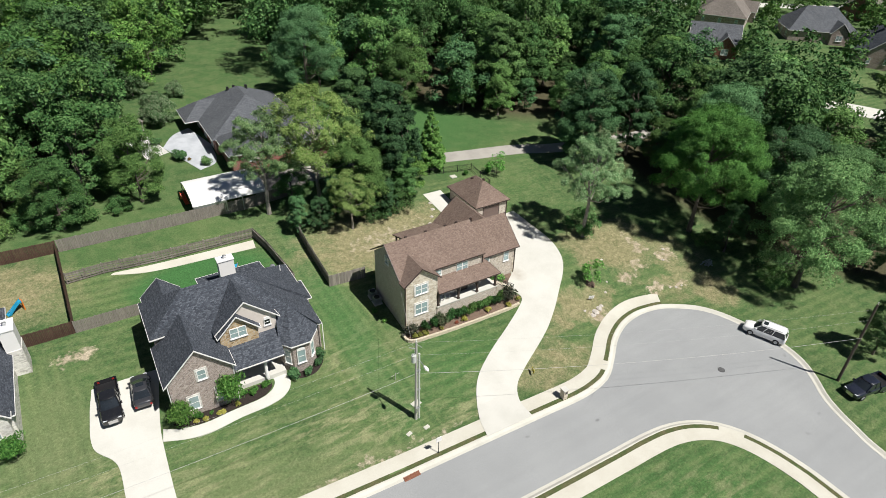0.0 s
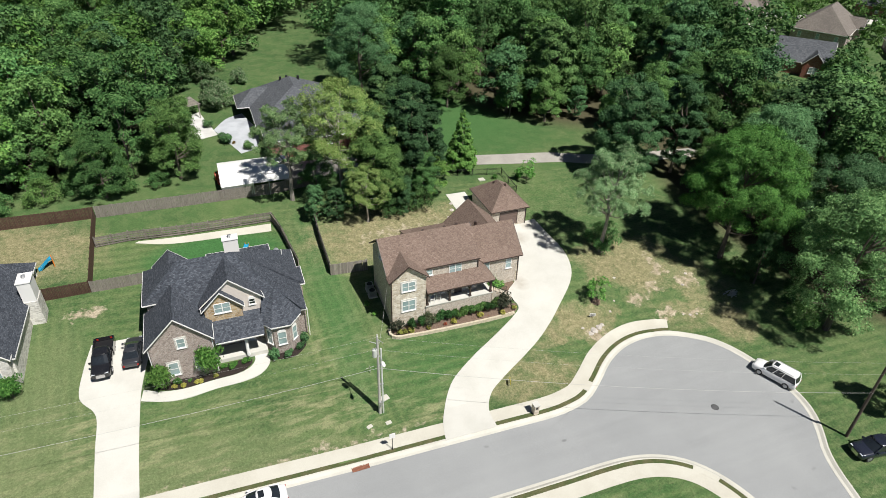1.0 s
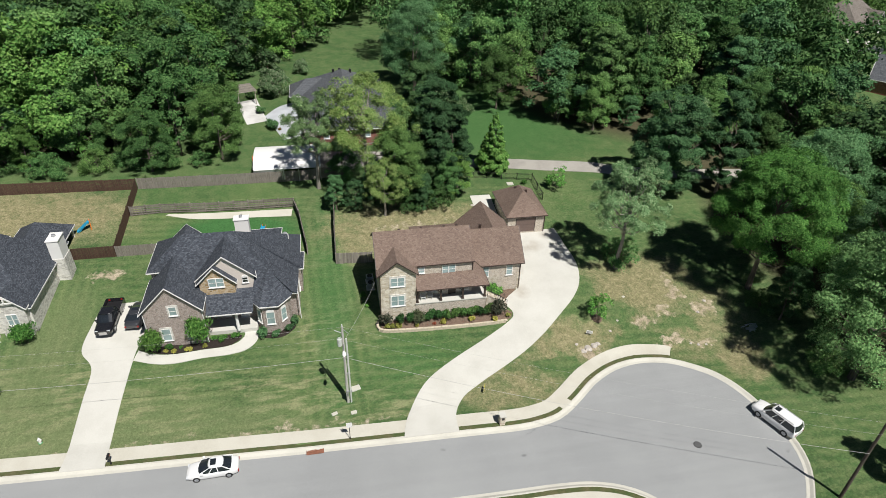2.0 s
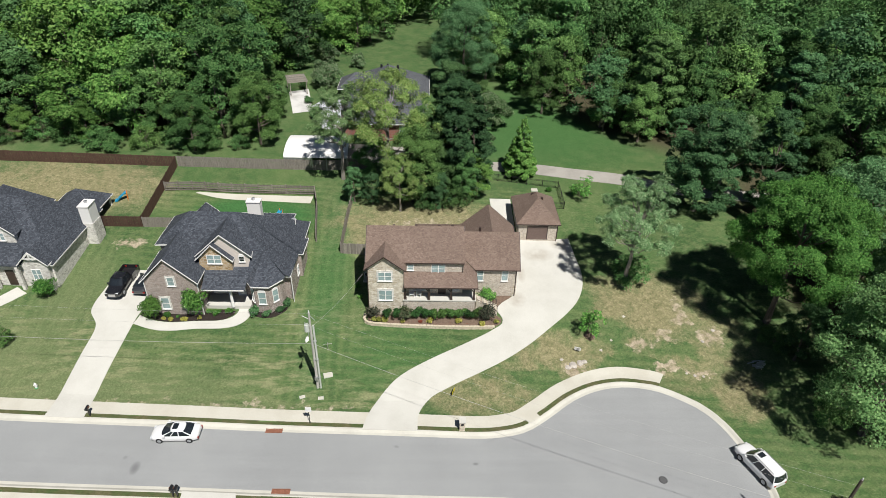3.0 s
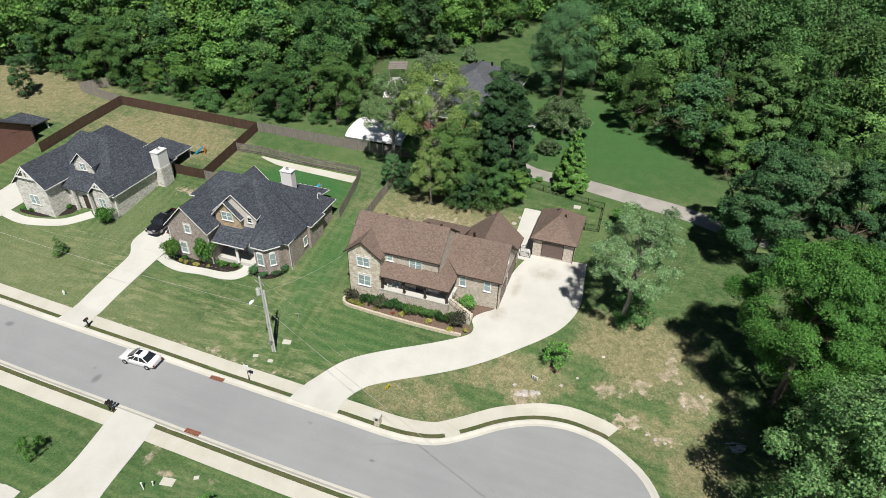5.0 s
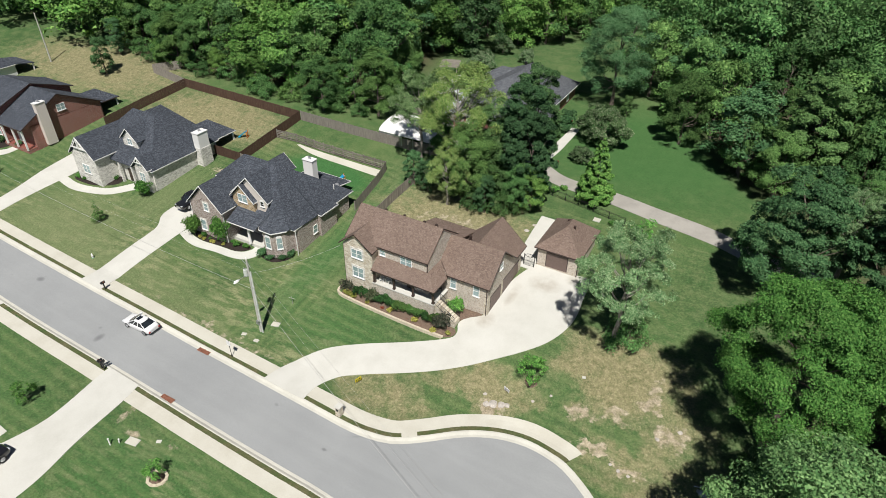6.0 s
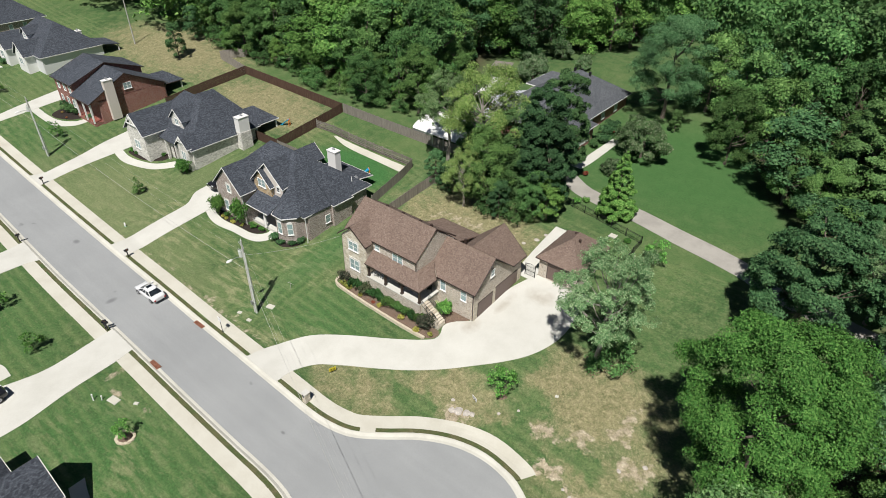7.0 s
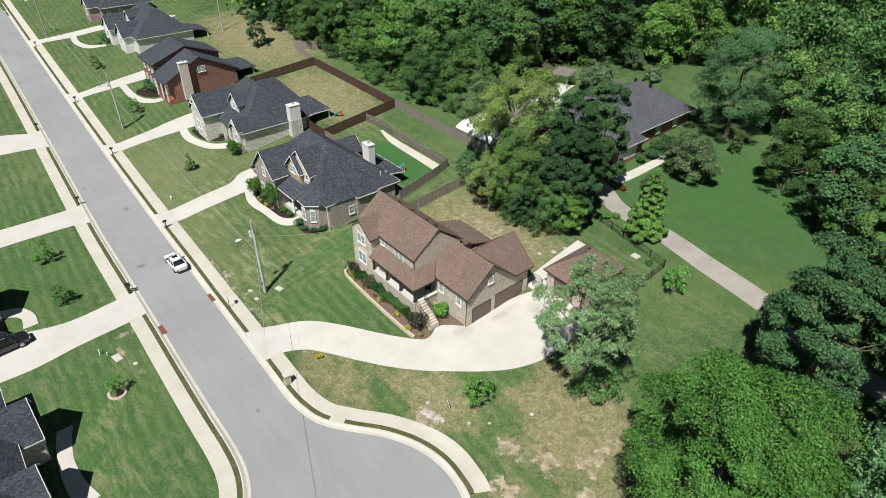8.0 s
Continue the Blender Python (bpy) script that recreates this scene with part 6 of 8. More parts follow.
# the trees that stand by themselves
for spec in (
    ("silver", 59.6, 54.6, 1.04), ("under", 60.9, 55.8, 0.62), ("dark", 77.0, 42.6, 0.42), ("dark", 79.6, 44.6, 0.5), ("dark", 80.6, 39.4, 0.5), ("dark", 78.0, 37.6, 0.4), ("under", 75.6, 45.0, 0.7), ("under", 77.4, 34.4, 0.8), ("light", 76.2, 48.6, 1.0), ("big", 88.0, 55.5, 0.9), ("big", 79.6, 32.6, 1.05), ("big", 91.0, 37.0, 0.92), ("dome", 74.4, 71.6, 1.0), ("cone", 48.5, 80.5, 0.95), ("bush", 44.0, 98.4, 1.1), ("bush", 43.2, 90.4, 0.42), ("sapling", 57.5, 73.8, 1.25), ("sapling", 53.4, 46.0, 1.0),
    ("gold", 27.6, 77.2, 1.02), ("dark", 22.6, 72.0, 0.7), ("dark", 25.4, 71.4, 0.64), ("oak", 31.4, 72.4, 0.66), ("gold", 29.6, 70.0, 0.5), ("dark", 35.4, 70.6, 0.74), ("dark2", 38.4, 76.8, 1.02), ("dark", 36.4, 75.4, 0.86), ("dome", 34.2, 77.6, 0.8), ("dark", 28.6, 73.8, 0.82), ("dark2", 40.4, 75.0, 0.8), ("under", 37.6, 71.6, 0.9), ("under", 33.4, 70.8, 0.8), ("oak", 33.0, 74.6, 0.78), ("oak", 39.4, 73.2, 0.62), ("green", 41.2, 74.0, 0.42), ("silver", 20.2, 78.0, 0.95), ("oak", 24.0, 78.6, 0.66), ("oak", 5.0, 88.0, 1.0), ("green", 3.0, 93.5, 0.95), ("oak", 4.6, 98.5, 0.85),
    ("dark2", 37.0, 84.5, 0.95), ("bush", 12.6, 115.0, 0.8), ("bush", 17.6, 127.0, 0.45), ("bush", 10.5, 130.2, 0.6), ("big", 90.0, 43.0, 0.9), ("dark", 85.0, 62.5, 0.95), ("dark2", 83.5, 70.0, 0.95), ("silver", 80.6, 78.0, 0.8),
    ("dark", 92.0, 52.0, 1.05), ("oak", 93.0, 64.0, 1.05), ("dark", 97.0, 32.0, 0.95), ("oak", 99.0, 44.0, 0.95), ("big", 40.6, 114.8, 0.98), ("dark", 44.6, 110.6, 0.5), ("oak", 55.5, 104.5, 1.0),
    ("slim", -13.7, 42.7, 1.0), ("sapling", 27.5, 18.1, 0.62), ("sapling", 8.5, 17.5, 0.74), ("sapling", -2.0, 18.0, 0.78), ("dark", 75.2, 19.4, 1.0), ("oak", 93.0, 24.0, 0.85), ("dark", 92.0, 30.0, 0.85), ("sapling", -42.5, 43.0, 0.78), ("sapling", -71.0, 44.0, 0.78), ("dark", -54.3, 75.6, 0.95), ("oak", -47.0, 86.0, 0.85), ("dark", -60.5, 84.0, 0.95),
):
    plant(*spec)


# the woods: rows of trees with uneven spacing
def scatter(x0, x1, y0, y1, gap, keep):
    out, y, odd = [], y0, False
    while y < y1:
        x = x0 + (gap / 2 if odd else 0)
        while x < x1:
            px, py = x + rng.uniform(-0.35, 0.35) * gap, y + rng.uniform(-0.35, 0.35) * gap
            if keep(px, py):
                out.append((px, py))
            x += gap
        y += gap * 0.85
        odd = not odd
    return out


def woods(x0, x1, y0, y1, gap, kinds, keep=lambda x, y: True, size=(0.75, 1.15)):
    for px, py in scatter(x0, x1, y0, y1, gap, keep):
        plant(kinds[int(rng.integers(len(kinds)))], px, py, rng.uniform(*size), tall=rng.uniform(0.85, 1.15))


def far_woods(name, spots, material, label, size=(0.75, 1.15), leaves=1500):
    """Distant treetops past counting, as one mesh."""
    bases = []
    for seed in (71, 73, 79, 83):
        me = crown("treetop", clumps(5.4, 17.0, 1.0, 46, seed, "tall" if seed == 73 else "round", 0.0), 0.54 * math.sqrt(1050 / leaves), leaves, None, seed)
        co = np.zeros(len(me.vertices) * 3)
        me.vertices.foreach_get("co", co)
        bases.append(co.reshape(-1, 3))
        bpy.data.meshes.remove(me)
    rows = []
    for k, (x, y) in enumerate(spots):
        a, s = rng.uniform(0, 6.28), rng.uniform(*size)
        turn = np.array([[math.cos(a), -math.sin(a), 0], [math.sin(a), math.cos(a), 0], [0, 0, rng.uniform(0.85, 1.15)]])
        rows.append(bases[k % 4] @ turn.T * s + np.array([x, y, lev(x, y)]))
    v = np.concatenate(rows)
    n = len(v) // 3
    me = bpy.data.meshes.new(name)
    me.vertices.add(len(v))
    me.vertices.foreach_set("co", v.ravel())
    me.loops.add(n * 3)
    me.loops.foreach_set("vertex_index", np.arange(n * 3))
    me.polygons.add(n)
    me.polygons.foreach_set("loop_start", np.arange(n) * 3)
    me.polygons.foreach_set("loop_total", np.full(n, 3))
    me.materials.append(material)
    me.update(calc_edges=True)
    tagged(new(name, me), label, "woods", kind="stuff")


def west(x, y):
    """The woods behind the long fence and west of the meadow."""
    if y < 97:
        edge = 6.0
    elif y < 112:
        edge = 6.0 - 0.6 * (y - 97)
    elif y < 143:
        edge = -3.5 + 0.72 * (y - 112)
    else:
        edge = 19.0 + 0.62 * (y - 143)
    return y > 83.5 and x < edge


def north(x, y):
    """The woods east of the meadow and of the back lawns."""
    return y > 87.5 + (72 - x) * 1.2 and x > 41 and x > 41 + 0.35 * (y - 148)


def glade(x, y):
    """Open lawns and streets of the far estate."""
    for ax, ay, bx, by, w in ((116, 82, 150, 105, 7.5), (150, 82, 190, 102, 8), (128, 52, 156, 64, 6), (150, 106, 186, 128, 9.5), (150, 124, 176, 148, 7)):
        t = min(1.0, max(0.0, ((x - ax) * (bx - ax) + (y - ay) * (by - ay)) / ((bx - ax) ** 2 + (by - ay) ** 2)))
        if math.hypot(x - ax - t * (bx - ax), y - ay - t * (by - ay)) < w:
            return True
    return False


MIX = ["far_oak", "far_tall", "far_dark", "far_light", "far_oak", "far_light"]
woods(-70, 8, 84, 91, 7.0, ["oak", "green", "dark", "oak", "green"], west, (0.8, 1.05))
woods(-62, 5, 86.0, 90.0, 5.0, ["under"], lambda x, y: x < 4, (0.6, 1.1))
woods(-78, 4, 91, 112, 7.6, MIX, west)
woods(40, 112, 84, 100, 8.4, ["dark", "oak", "oak", "dark2"], north, (0.75, 1.2))
woods(40, 112, 100, 128, 8.4, ["far_oak", "far_dark", "far_tall", "far_oak"], north)
woods(88, 100, 50, 84, 9.2, ["dark", "oak", "oak"], size=(0.75, 1.15))
woods(100, 112, 50, 84, 8.0, ["far_dark", "far_oak"])
woods(-30, 45, 113, 160, 8.6, MIX, west)
WEST_FAR = scatter(-150, -31, 113, 160, 8.6, west) + scatter(-150, 70, 161, 240, 9.0, west) + scatter(-150, -78, 84, 113, 8.8, west)
EAST_FAR = scatter(38, 150, 129, 250, 8.8, lambda x, y: north(x, y) and not glade(x, y))
HIGH = [q for q in EAST_FAR if q[1] < 180]
BACK = WEST_FAR + [q for q in EAST_FAR if q[1] >= 180]
far_woods("near_treetops", HIGH[0::3] + HIGH[1::3], LEAF, "green treetops of the woods behind the lawns", leaves=3600)
far_woods("dark_treetops", HIGH[2::3], LEAF_DARK, "dark green treetops of the woods behind the lawns", leaves=3600)
far_woods("far_woods", BACK[0::2], LEAF, "dense green treetops of the far woods")
far_woods("far_woods_light", BACK[1::4], LEAF_LIGHT, "fresh green treetops of the far woods")
far_woods("far_woods_dark", BACK[3::4], LEAF_DARK, "dark green treetops of the far woods")
far_woods("low_woods", scatter(113, 152, 30, 128, 8.0, lambda x, y: not glade(x, y)), LEAF, "low green woods beside a far estate", (0.5, 0.8), 800)
far_woods("estate_trees", scatter(150, 262, 40, 190, 11.0, lambda x, y: not glade(x, y)), LEAF_LIGHT, "scattered garden trees of a far estate", (0.4, 0.6), 600)

# ---- fences ----
def privacy_fence(points, high, material, label, single=False):
    """Upright boards on posts and rails along plan points."""
    x0, y0 = points[0]
    f = thing("fence", x0, y0, lev(x0, y0), label, "fence")
    zb = lev(x0, y0)
    boards = bmesh.new()
    one = None
    for (ax, ay), (bx, by) in zip(points, points[1:]):
        a, b = Vector((ax, ay)), Vector((bx, by))
        n = max(1, round((b - a).length / 2.4))
        turn = math.degrees(math.atan2(by - ay, bx - ax))
        for k in range(n + 1):
            q = a.lerp(b, k / n)
            part("post", boxed((q.x - x0 - 0.05, q.x - x0 + 0.05, q.y - y0 - 0.05, q.y - y0 + 0.05, lev(q.x, q.y) - zb - 0.3, lev(q.x, q.y) - zb + high)), material, f)
        for h in (0.3, high * 0.5, high - 0.25):
            for k in range(n):
                p, q = a.lerp(b, k / n), a.lerp(b, (k + 1) / n)
                part("rail", tube(bmesh.new(), (p.x - x0, p.y - y0, lev(p.x, p.y) - zb + h), (q.x - x0, q.y - y0, lev(q.x, q.y) - zb + h), 0.05, sides=4), material, f)
        m = int((b - a).length / 0.15)
        side = Vector(((b - a).y, -(b - a).x)).normalized() * 0.06
        if side.y > 0.02 or (abs(side.y) <= 0.02 and side.x < 0):
            side = -side
        for k in range(m):
            q = a.lerp(b, (k + 0.5) / m) + side
            z = lev(q.x, q.y) - zb
            high_k = high + random.uniform(-0.03, 0.03)
            if single:
                if one is None:
                    one = part("board", boxed((-0.07, 0.07, -0.011, 0.011, 0, high)), material, f)
                    one.matrix_basis = pose(q.x - x0, q.y - y0, z, 0, 0, turn)
                else:
                    again("board", one, f, pose(q.x - x0, q.y - y0, z + random.uniform(-0.04, 0.04), 0, random.uniform(-1, 1), turn))
            else:
                w = (b - a).normalized() * 0.068
                t = side.normalized() * random.uniform(0.008, 0.02)
                prism(boards, [(q.x - x0 - w.x, q.y - y0 - w.y, z), (q.x - x0 + w.x, q.y - y0 + w.y, z), (q.x - x0 + w.x, q.y - y0 + w.y, z + high_k), (q.x - x0 - w.x, q.y - y0 - w.y, z + high_k)], (t.x, t.y, 0))
    if not single:
        tagged(part("fence_boarding", boards, material, f), kind="stuff")
    return f


privacy_fence([(-43.0, 85.0), (-46.2, 80.8), (-35.2, 79.3)], 1.8, FENCE_GREY, "weathered grey wooden privacy fence at the wood's edge")
privacy_fence([(-35.2, 79.3), (-20, 79.5), (-6.4, 79.6)], 1.8, FENCE_BROWN, "dark brown stained wooden privacy fence")
privacy_fence([(-35.2, 79.3), (-36.0, 70.0), (-36.3, 61.5)], 1.8, FENCE_BROWN, "dark brown stained wooden privacy fence between back yards")
privacy_fence([(-6.4, 79.6), (-6.3, 72.8), (-6.2, 64.3)], 1.8, FENCE_BROWN, "dark brown stained wooden privacy fence between two lots")
privacy_fence([(-12.2, 64.1), (-6.2, 64.3)], 1.7, FENCE_BROWN, "short dark brown stained fence beside the stone house")
privacy_fence([(-6.1, 64.3), (0.6, 64.5)], 1.6, FENCE_GREY, "short weathered grey fence beside the brick house")
privacy_fence([(-6.2, 79.7), (5, 79.9), (17.5, 80.3), (24, 81.2)], 1.8, FENCE_GREY, "weathered grey wooden privacy fence behind the lawn")
privacy_fence([(16.4, 73.4), (17.2, 70.0), (18.2, 62.4)], 1.6, FENCE_GREY, "weathered grey wooden fence beside the bright green back lawn")
privacy_fence([(22.3, 73.6), (22.0, 68.0), (21.9, 60.2)], 1.7, FENCE_GREY, "weathered upright board fence behind the tan house", True)
privacy_fence([(21.9, 60.1), (26.7, 59.9)], 1.7, FENCE_GREY, "short weathered board fence joining the tan house", True)


def rail_fence(points, label):
    x0, y0 = points[0]
    zb = lev(x0, y0)
    f = thing("rail_fence", x0, y0, zb, label, "fence")
    for (ax, ay), (bx, by) in zip(points, points[1:]):
        a, b = Vector((ax, ay)), Vector((bx, by))
        n = max(1, round((b - a).length / 2.4))
        w = (b - a).normalized()
        for k in range(n):
            p, q = a.lerp(b, k / n), a.lerp(b, (k + 1) / n)
            zp, zq = lev(p.x, p.y) - zb, lev(q.x, q.y) - zb
            part("post", boxed((p.x - x0 - 0.07, p.x - x0 + 0.07, p.y - y0 - 0.07, p.y - y0 + 0.07, zp - 0.3, zp + 1.6)), FENCE_RAIL, f)
            for h in (0.2, 0.52, 0.84, 1.16, 1.42):
                part("rail", prism(bmesh.new(), [(p.x - x0, p.y - y0 - 0.08, zp + h - 0.1), (q.x - x0, q.y - y0 - 0.08, zq + h - 0.1), (q.x - x0, q.y - y0 - 0.08, zq + h + 0.1), (p.x - x0, p.y - y0 - 0.08, zp + h + 0.1)], (0, -0.03, 0)), FENCE_RAIL, f)


rail_fence([(-6.0, 73.0), (-2.0, 73.4), (4.0, 73.2), (10, 73.3), (16.4, 73.5)], "weathered grey five-rail wooden fence behind the back lawn")


def iron_fence(points, label):
    x0, y0 = points[0]
    zb = lev(x0, y0)
    f = thing("iron_fence", x0, y0, zb, label, "fence")
    pales = bmesh.new()
    for (ax, ay), (bx, by) in zip(points, points[1:]):
        a, b = Vector((ax, ay)), Vector((bx, by))
        n = max(1, round((b - a).length / 2.2))
        for k in range(n + 1):
            p = a.lerp(b, k / n)
            zp = lev(p.x, p.y) - zb
            part("post", boxed((p.x - x0 - 0.04, p.x - x0 + 0.04, p.y - y0 - 0.04, p.y - y0 + 0.04, zp - 0.3, zp + 1.3)), BLACK_METAL, f)
            if k < n:
                q = a.lerp(b, (k + 1) / n)
                zq = lev(q.x, q.y) - zb
                for h in (0.15, 1.0, 1.15):
                    part("rail", tube(bmesh.new(), (p.x - x0, p.y - y0, zp + h), (q.x - x0, q.y - y0, zq + h), 0.022, sides=4), BLACK_METAL, f)
        m = int((b - a).length / 0.14)
        for k in range(m):
            p = a.lerp(b, k / m)
            zp = lev(p.x, p.y) - zb
            tube(pales, (p.x - x0, p.y - y0, zp + 0.08), (p.x - x0, p.y - y0, zp + 1.22), 0.01, sides=4)
    tagged(part("paling", pales, BLACK_METAL, f), kind="stuff")


iron_fence([(40.6, 79.2), (47.0, 78.2), (54.3, 76.8), (54.4, 71.4), (52.4, 71.2)], "black iron fence round the back lawn")


def garden_gate():
    z = lev(45.7, 62.9)
    g = thing("garden_gate", 45.75, 63.0, z, "black iron arched gate between house and garage", "gate")
    part("gate_post", boxed((-0.75, -0.68, -0.04, 0.04, -0.2, 1.8)), BLACK_METAL, g)
    part("gate_post", boxed((0.68, 0.75, -0.04, 0.04, -0.2, 1.8)), BLACK_METAL, g)
    bm = bmesh.new()
    arch = [(0.68 * math.cos(a), 0, 1.45 + 0.45 * math.sin(a)) for a in np.linspace(0, math.pi, 9)]
    for a, b in zip(arch, arch[1:]):
        tube(bm, a, b, 0.025, sides=5)
    for h in (0.1, 0.8, 1.45):
        tube(bm, (-0.68, 0, h), (0.68, 0, h), 0.02, sides=5)
    for x in np.linspace(-0.6, 0.6, 9):
        tube(bm, (x, 0, 0.1), (x, 0, 1.45 + 0.45 * math.sqrt(max(0, 1 - (x / 0.68) ** 2))), 0.011, sides=4)
    part("gate_leaf", bm, BLACK_METAL, g)


garden_gate()

# ---- vehicles ----
PAINT_WHITE = paint_mat("white_car_paint", (0.78, 0.78, 0.77))
PAINT_BLACK = paint_mat("black_car_paint", (0.006, 0.007, 0.01))
PAINT_NAVY = paint_mat("navy_car_paint", (0.008, 0.012, 0.025))
PAINT_GREY = paint_mat("grey_car_paint", (0.055, 0.058, 0.066), 0.3, 0.4)
LAMP_CLEAR = plain_mat("lamp_glass", (0.6, 0.62, 0.64), 0.15)
LAMP_RED = plain_mat("red_lamp_glass", (0.3, 0.015, 0.012), 0.2)
CHROME = plain_mat("chrome", (0.6, 0.6, 0.62), 0.2, 1.0)


def loft(bm, rings, caps=True):
    loops = [[bm.verts.new(p) for p in ring] for ring in rings]
    n = len(loops[0])
    for a, b in zip(loops, loops[1:]):
        for k in range(n):
            j = (k + 1) % n
            bm.faces.new((a[k], a[j], b[j], b[k]))
    if caps:
        bm.faces.new(loops[0][::-1])
        bm.faces.new(loops[-1])
    return bm


def hull_ring(x, w, zb, zt):
    h = zt - zb
    half = [(0.8 * w, zb), (0.93 * w, zb + 0.06 * h), (0.985 * w, zb + 0.22 * h), (w, zb + 0.5 * h), (0.985 * w, zb + 0.74 * h), (0.93 * w, zb + 0.9 * h), (0.8 * w, zt - 0.01), (0.5 * w, zt + 0.025), (0.2 * w, zt + 0.035)]
    return [(x, y, z) for y, z in half] + [(x, -y, z) for y, z in half[::-1]]


def stations(rows, steps=4):
    """Hull stations with smooth ones between them."""
    out = []
    for k in range(len(rows) - 1):
        a, b, c, d = (np.array(rows[min(max(k + q, 0), len(rows) - 1)]) for q in (-1, 0, 1, 2))
        for t in np.arange(steps) / steps:
            p = 0.5 * (2 * b + (c - a) * t + (2 * a - 5 * b + 4 * c - d) * t * t + (3 * b - a - 3 * c + d) * t ** 3)
            p[0] = b[0] + (c[0] - b[0]) * t
            out.append(tuple(p))
    return out + [rows[-1]]


def rounded(x0, x1, w, z, ends=0.22, n=5):
    """A closed outline, level at z, with bowed ends."""
    out = []
    for k in range(n):
        v = 2 * k / (n - 1) - 1
        out.append((x1 + ends * (1 - v * v) * 0.6 - 0.1 * abs(v) ** 3, w * v, z))
    for k in range(n):
        v = 1 - 2 * k / (n - 1)
        out.append((x0 - ends * (1 - v * v) * 0.5 + 0.08 * abs(v) ** 3, w * v, z))
    return out


SHAPES = {
    "sedan": dict(long=4.7, hull=[(-2.34, 0.55, 0.5, 0.8), (-2.27, 0.74, 0.36, 0.93), (-2.05, 0.84, 0.26, 0.99), (-1.5, 0.9, 0.2, 1.0), (-0.6, 0.91, 0.2, 0.98), (0.4, 0.91, 0.2, 0.96), (1.1, 0.9, 0.2, 0.92), (1.75, 0.87, 0.22, 0.82), (2.15, 0.78, 0.26, 0.72), (2.34, 0.52, 0.36, 0.6)], cabin=(-1.8, 1.15, -0.95, 0.22, 0.97, 1.42, 0.83, 0.62), wheel=0.33, axles=(-1.45, 1.45)),
    "suv": dict(long=5.1, hull=[(-2.5, 0.78, 0.45, 1.05), (-2.4, 0.9, 0.35, 1.14), (-1.6, 0.95, 0.26, 1.16), (-0.5, 0.96, 0.26, 1.14), (0.6, 0.96, 0.26, 1.12), (1.2, 0.95, 0.26, 1.1), (1.9, 0.93, 0.26, 1.02), (2.35, 0.85, 0.3, 0.92), (2.52, 0.7, 0.42, 0.75)], cabin=(-2.36, 1.3, -2.12, 0.55, 1.14, 1.86, 0.89, 0.72), wheel=0.38, axles=(-1.5, 1.5)),
    "pickup": dict(long=5.8, hull=[(-0.75, 0.97, 0.4, 1.2), (0.2, 0.97, 0.36, 1.18), (1.2, 0.97, 0.36, 1.16), (1.9, 0.96, 0.36, 1.12), (2.6, 0.93, 0.4, 1.06), (2.85, 0.84, 0.5, 0.95)], cabin=(-0.72, 1.5, -0.5, 0.75, 1.16, 1.88, 0.88, 0.72), wheel=0.41, axles=(-1.75, 1.8)),
}


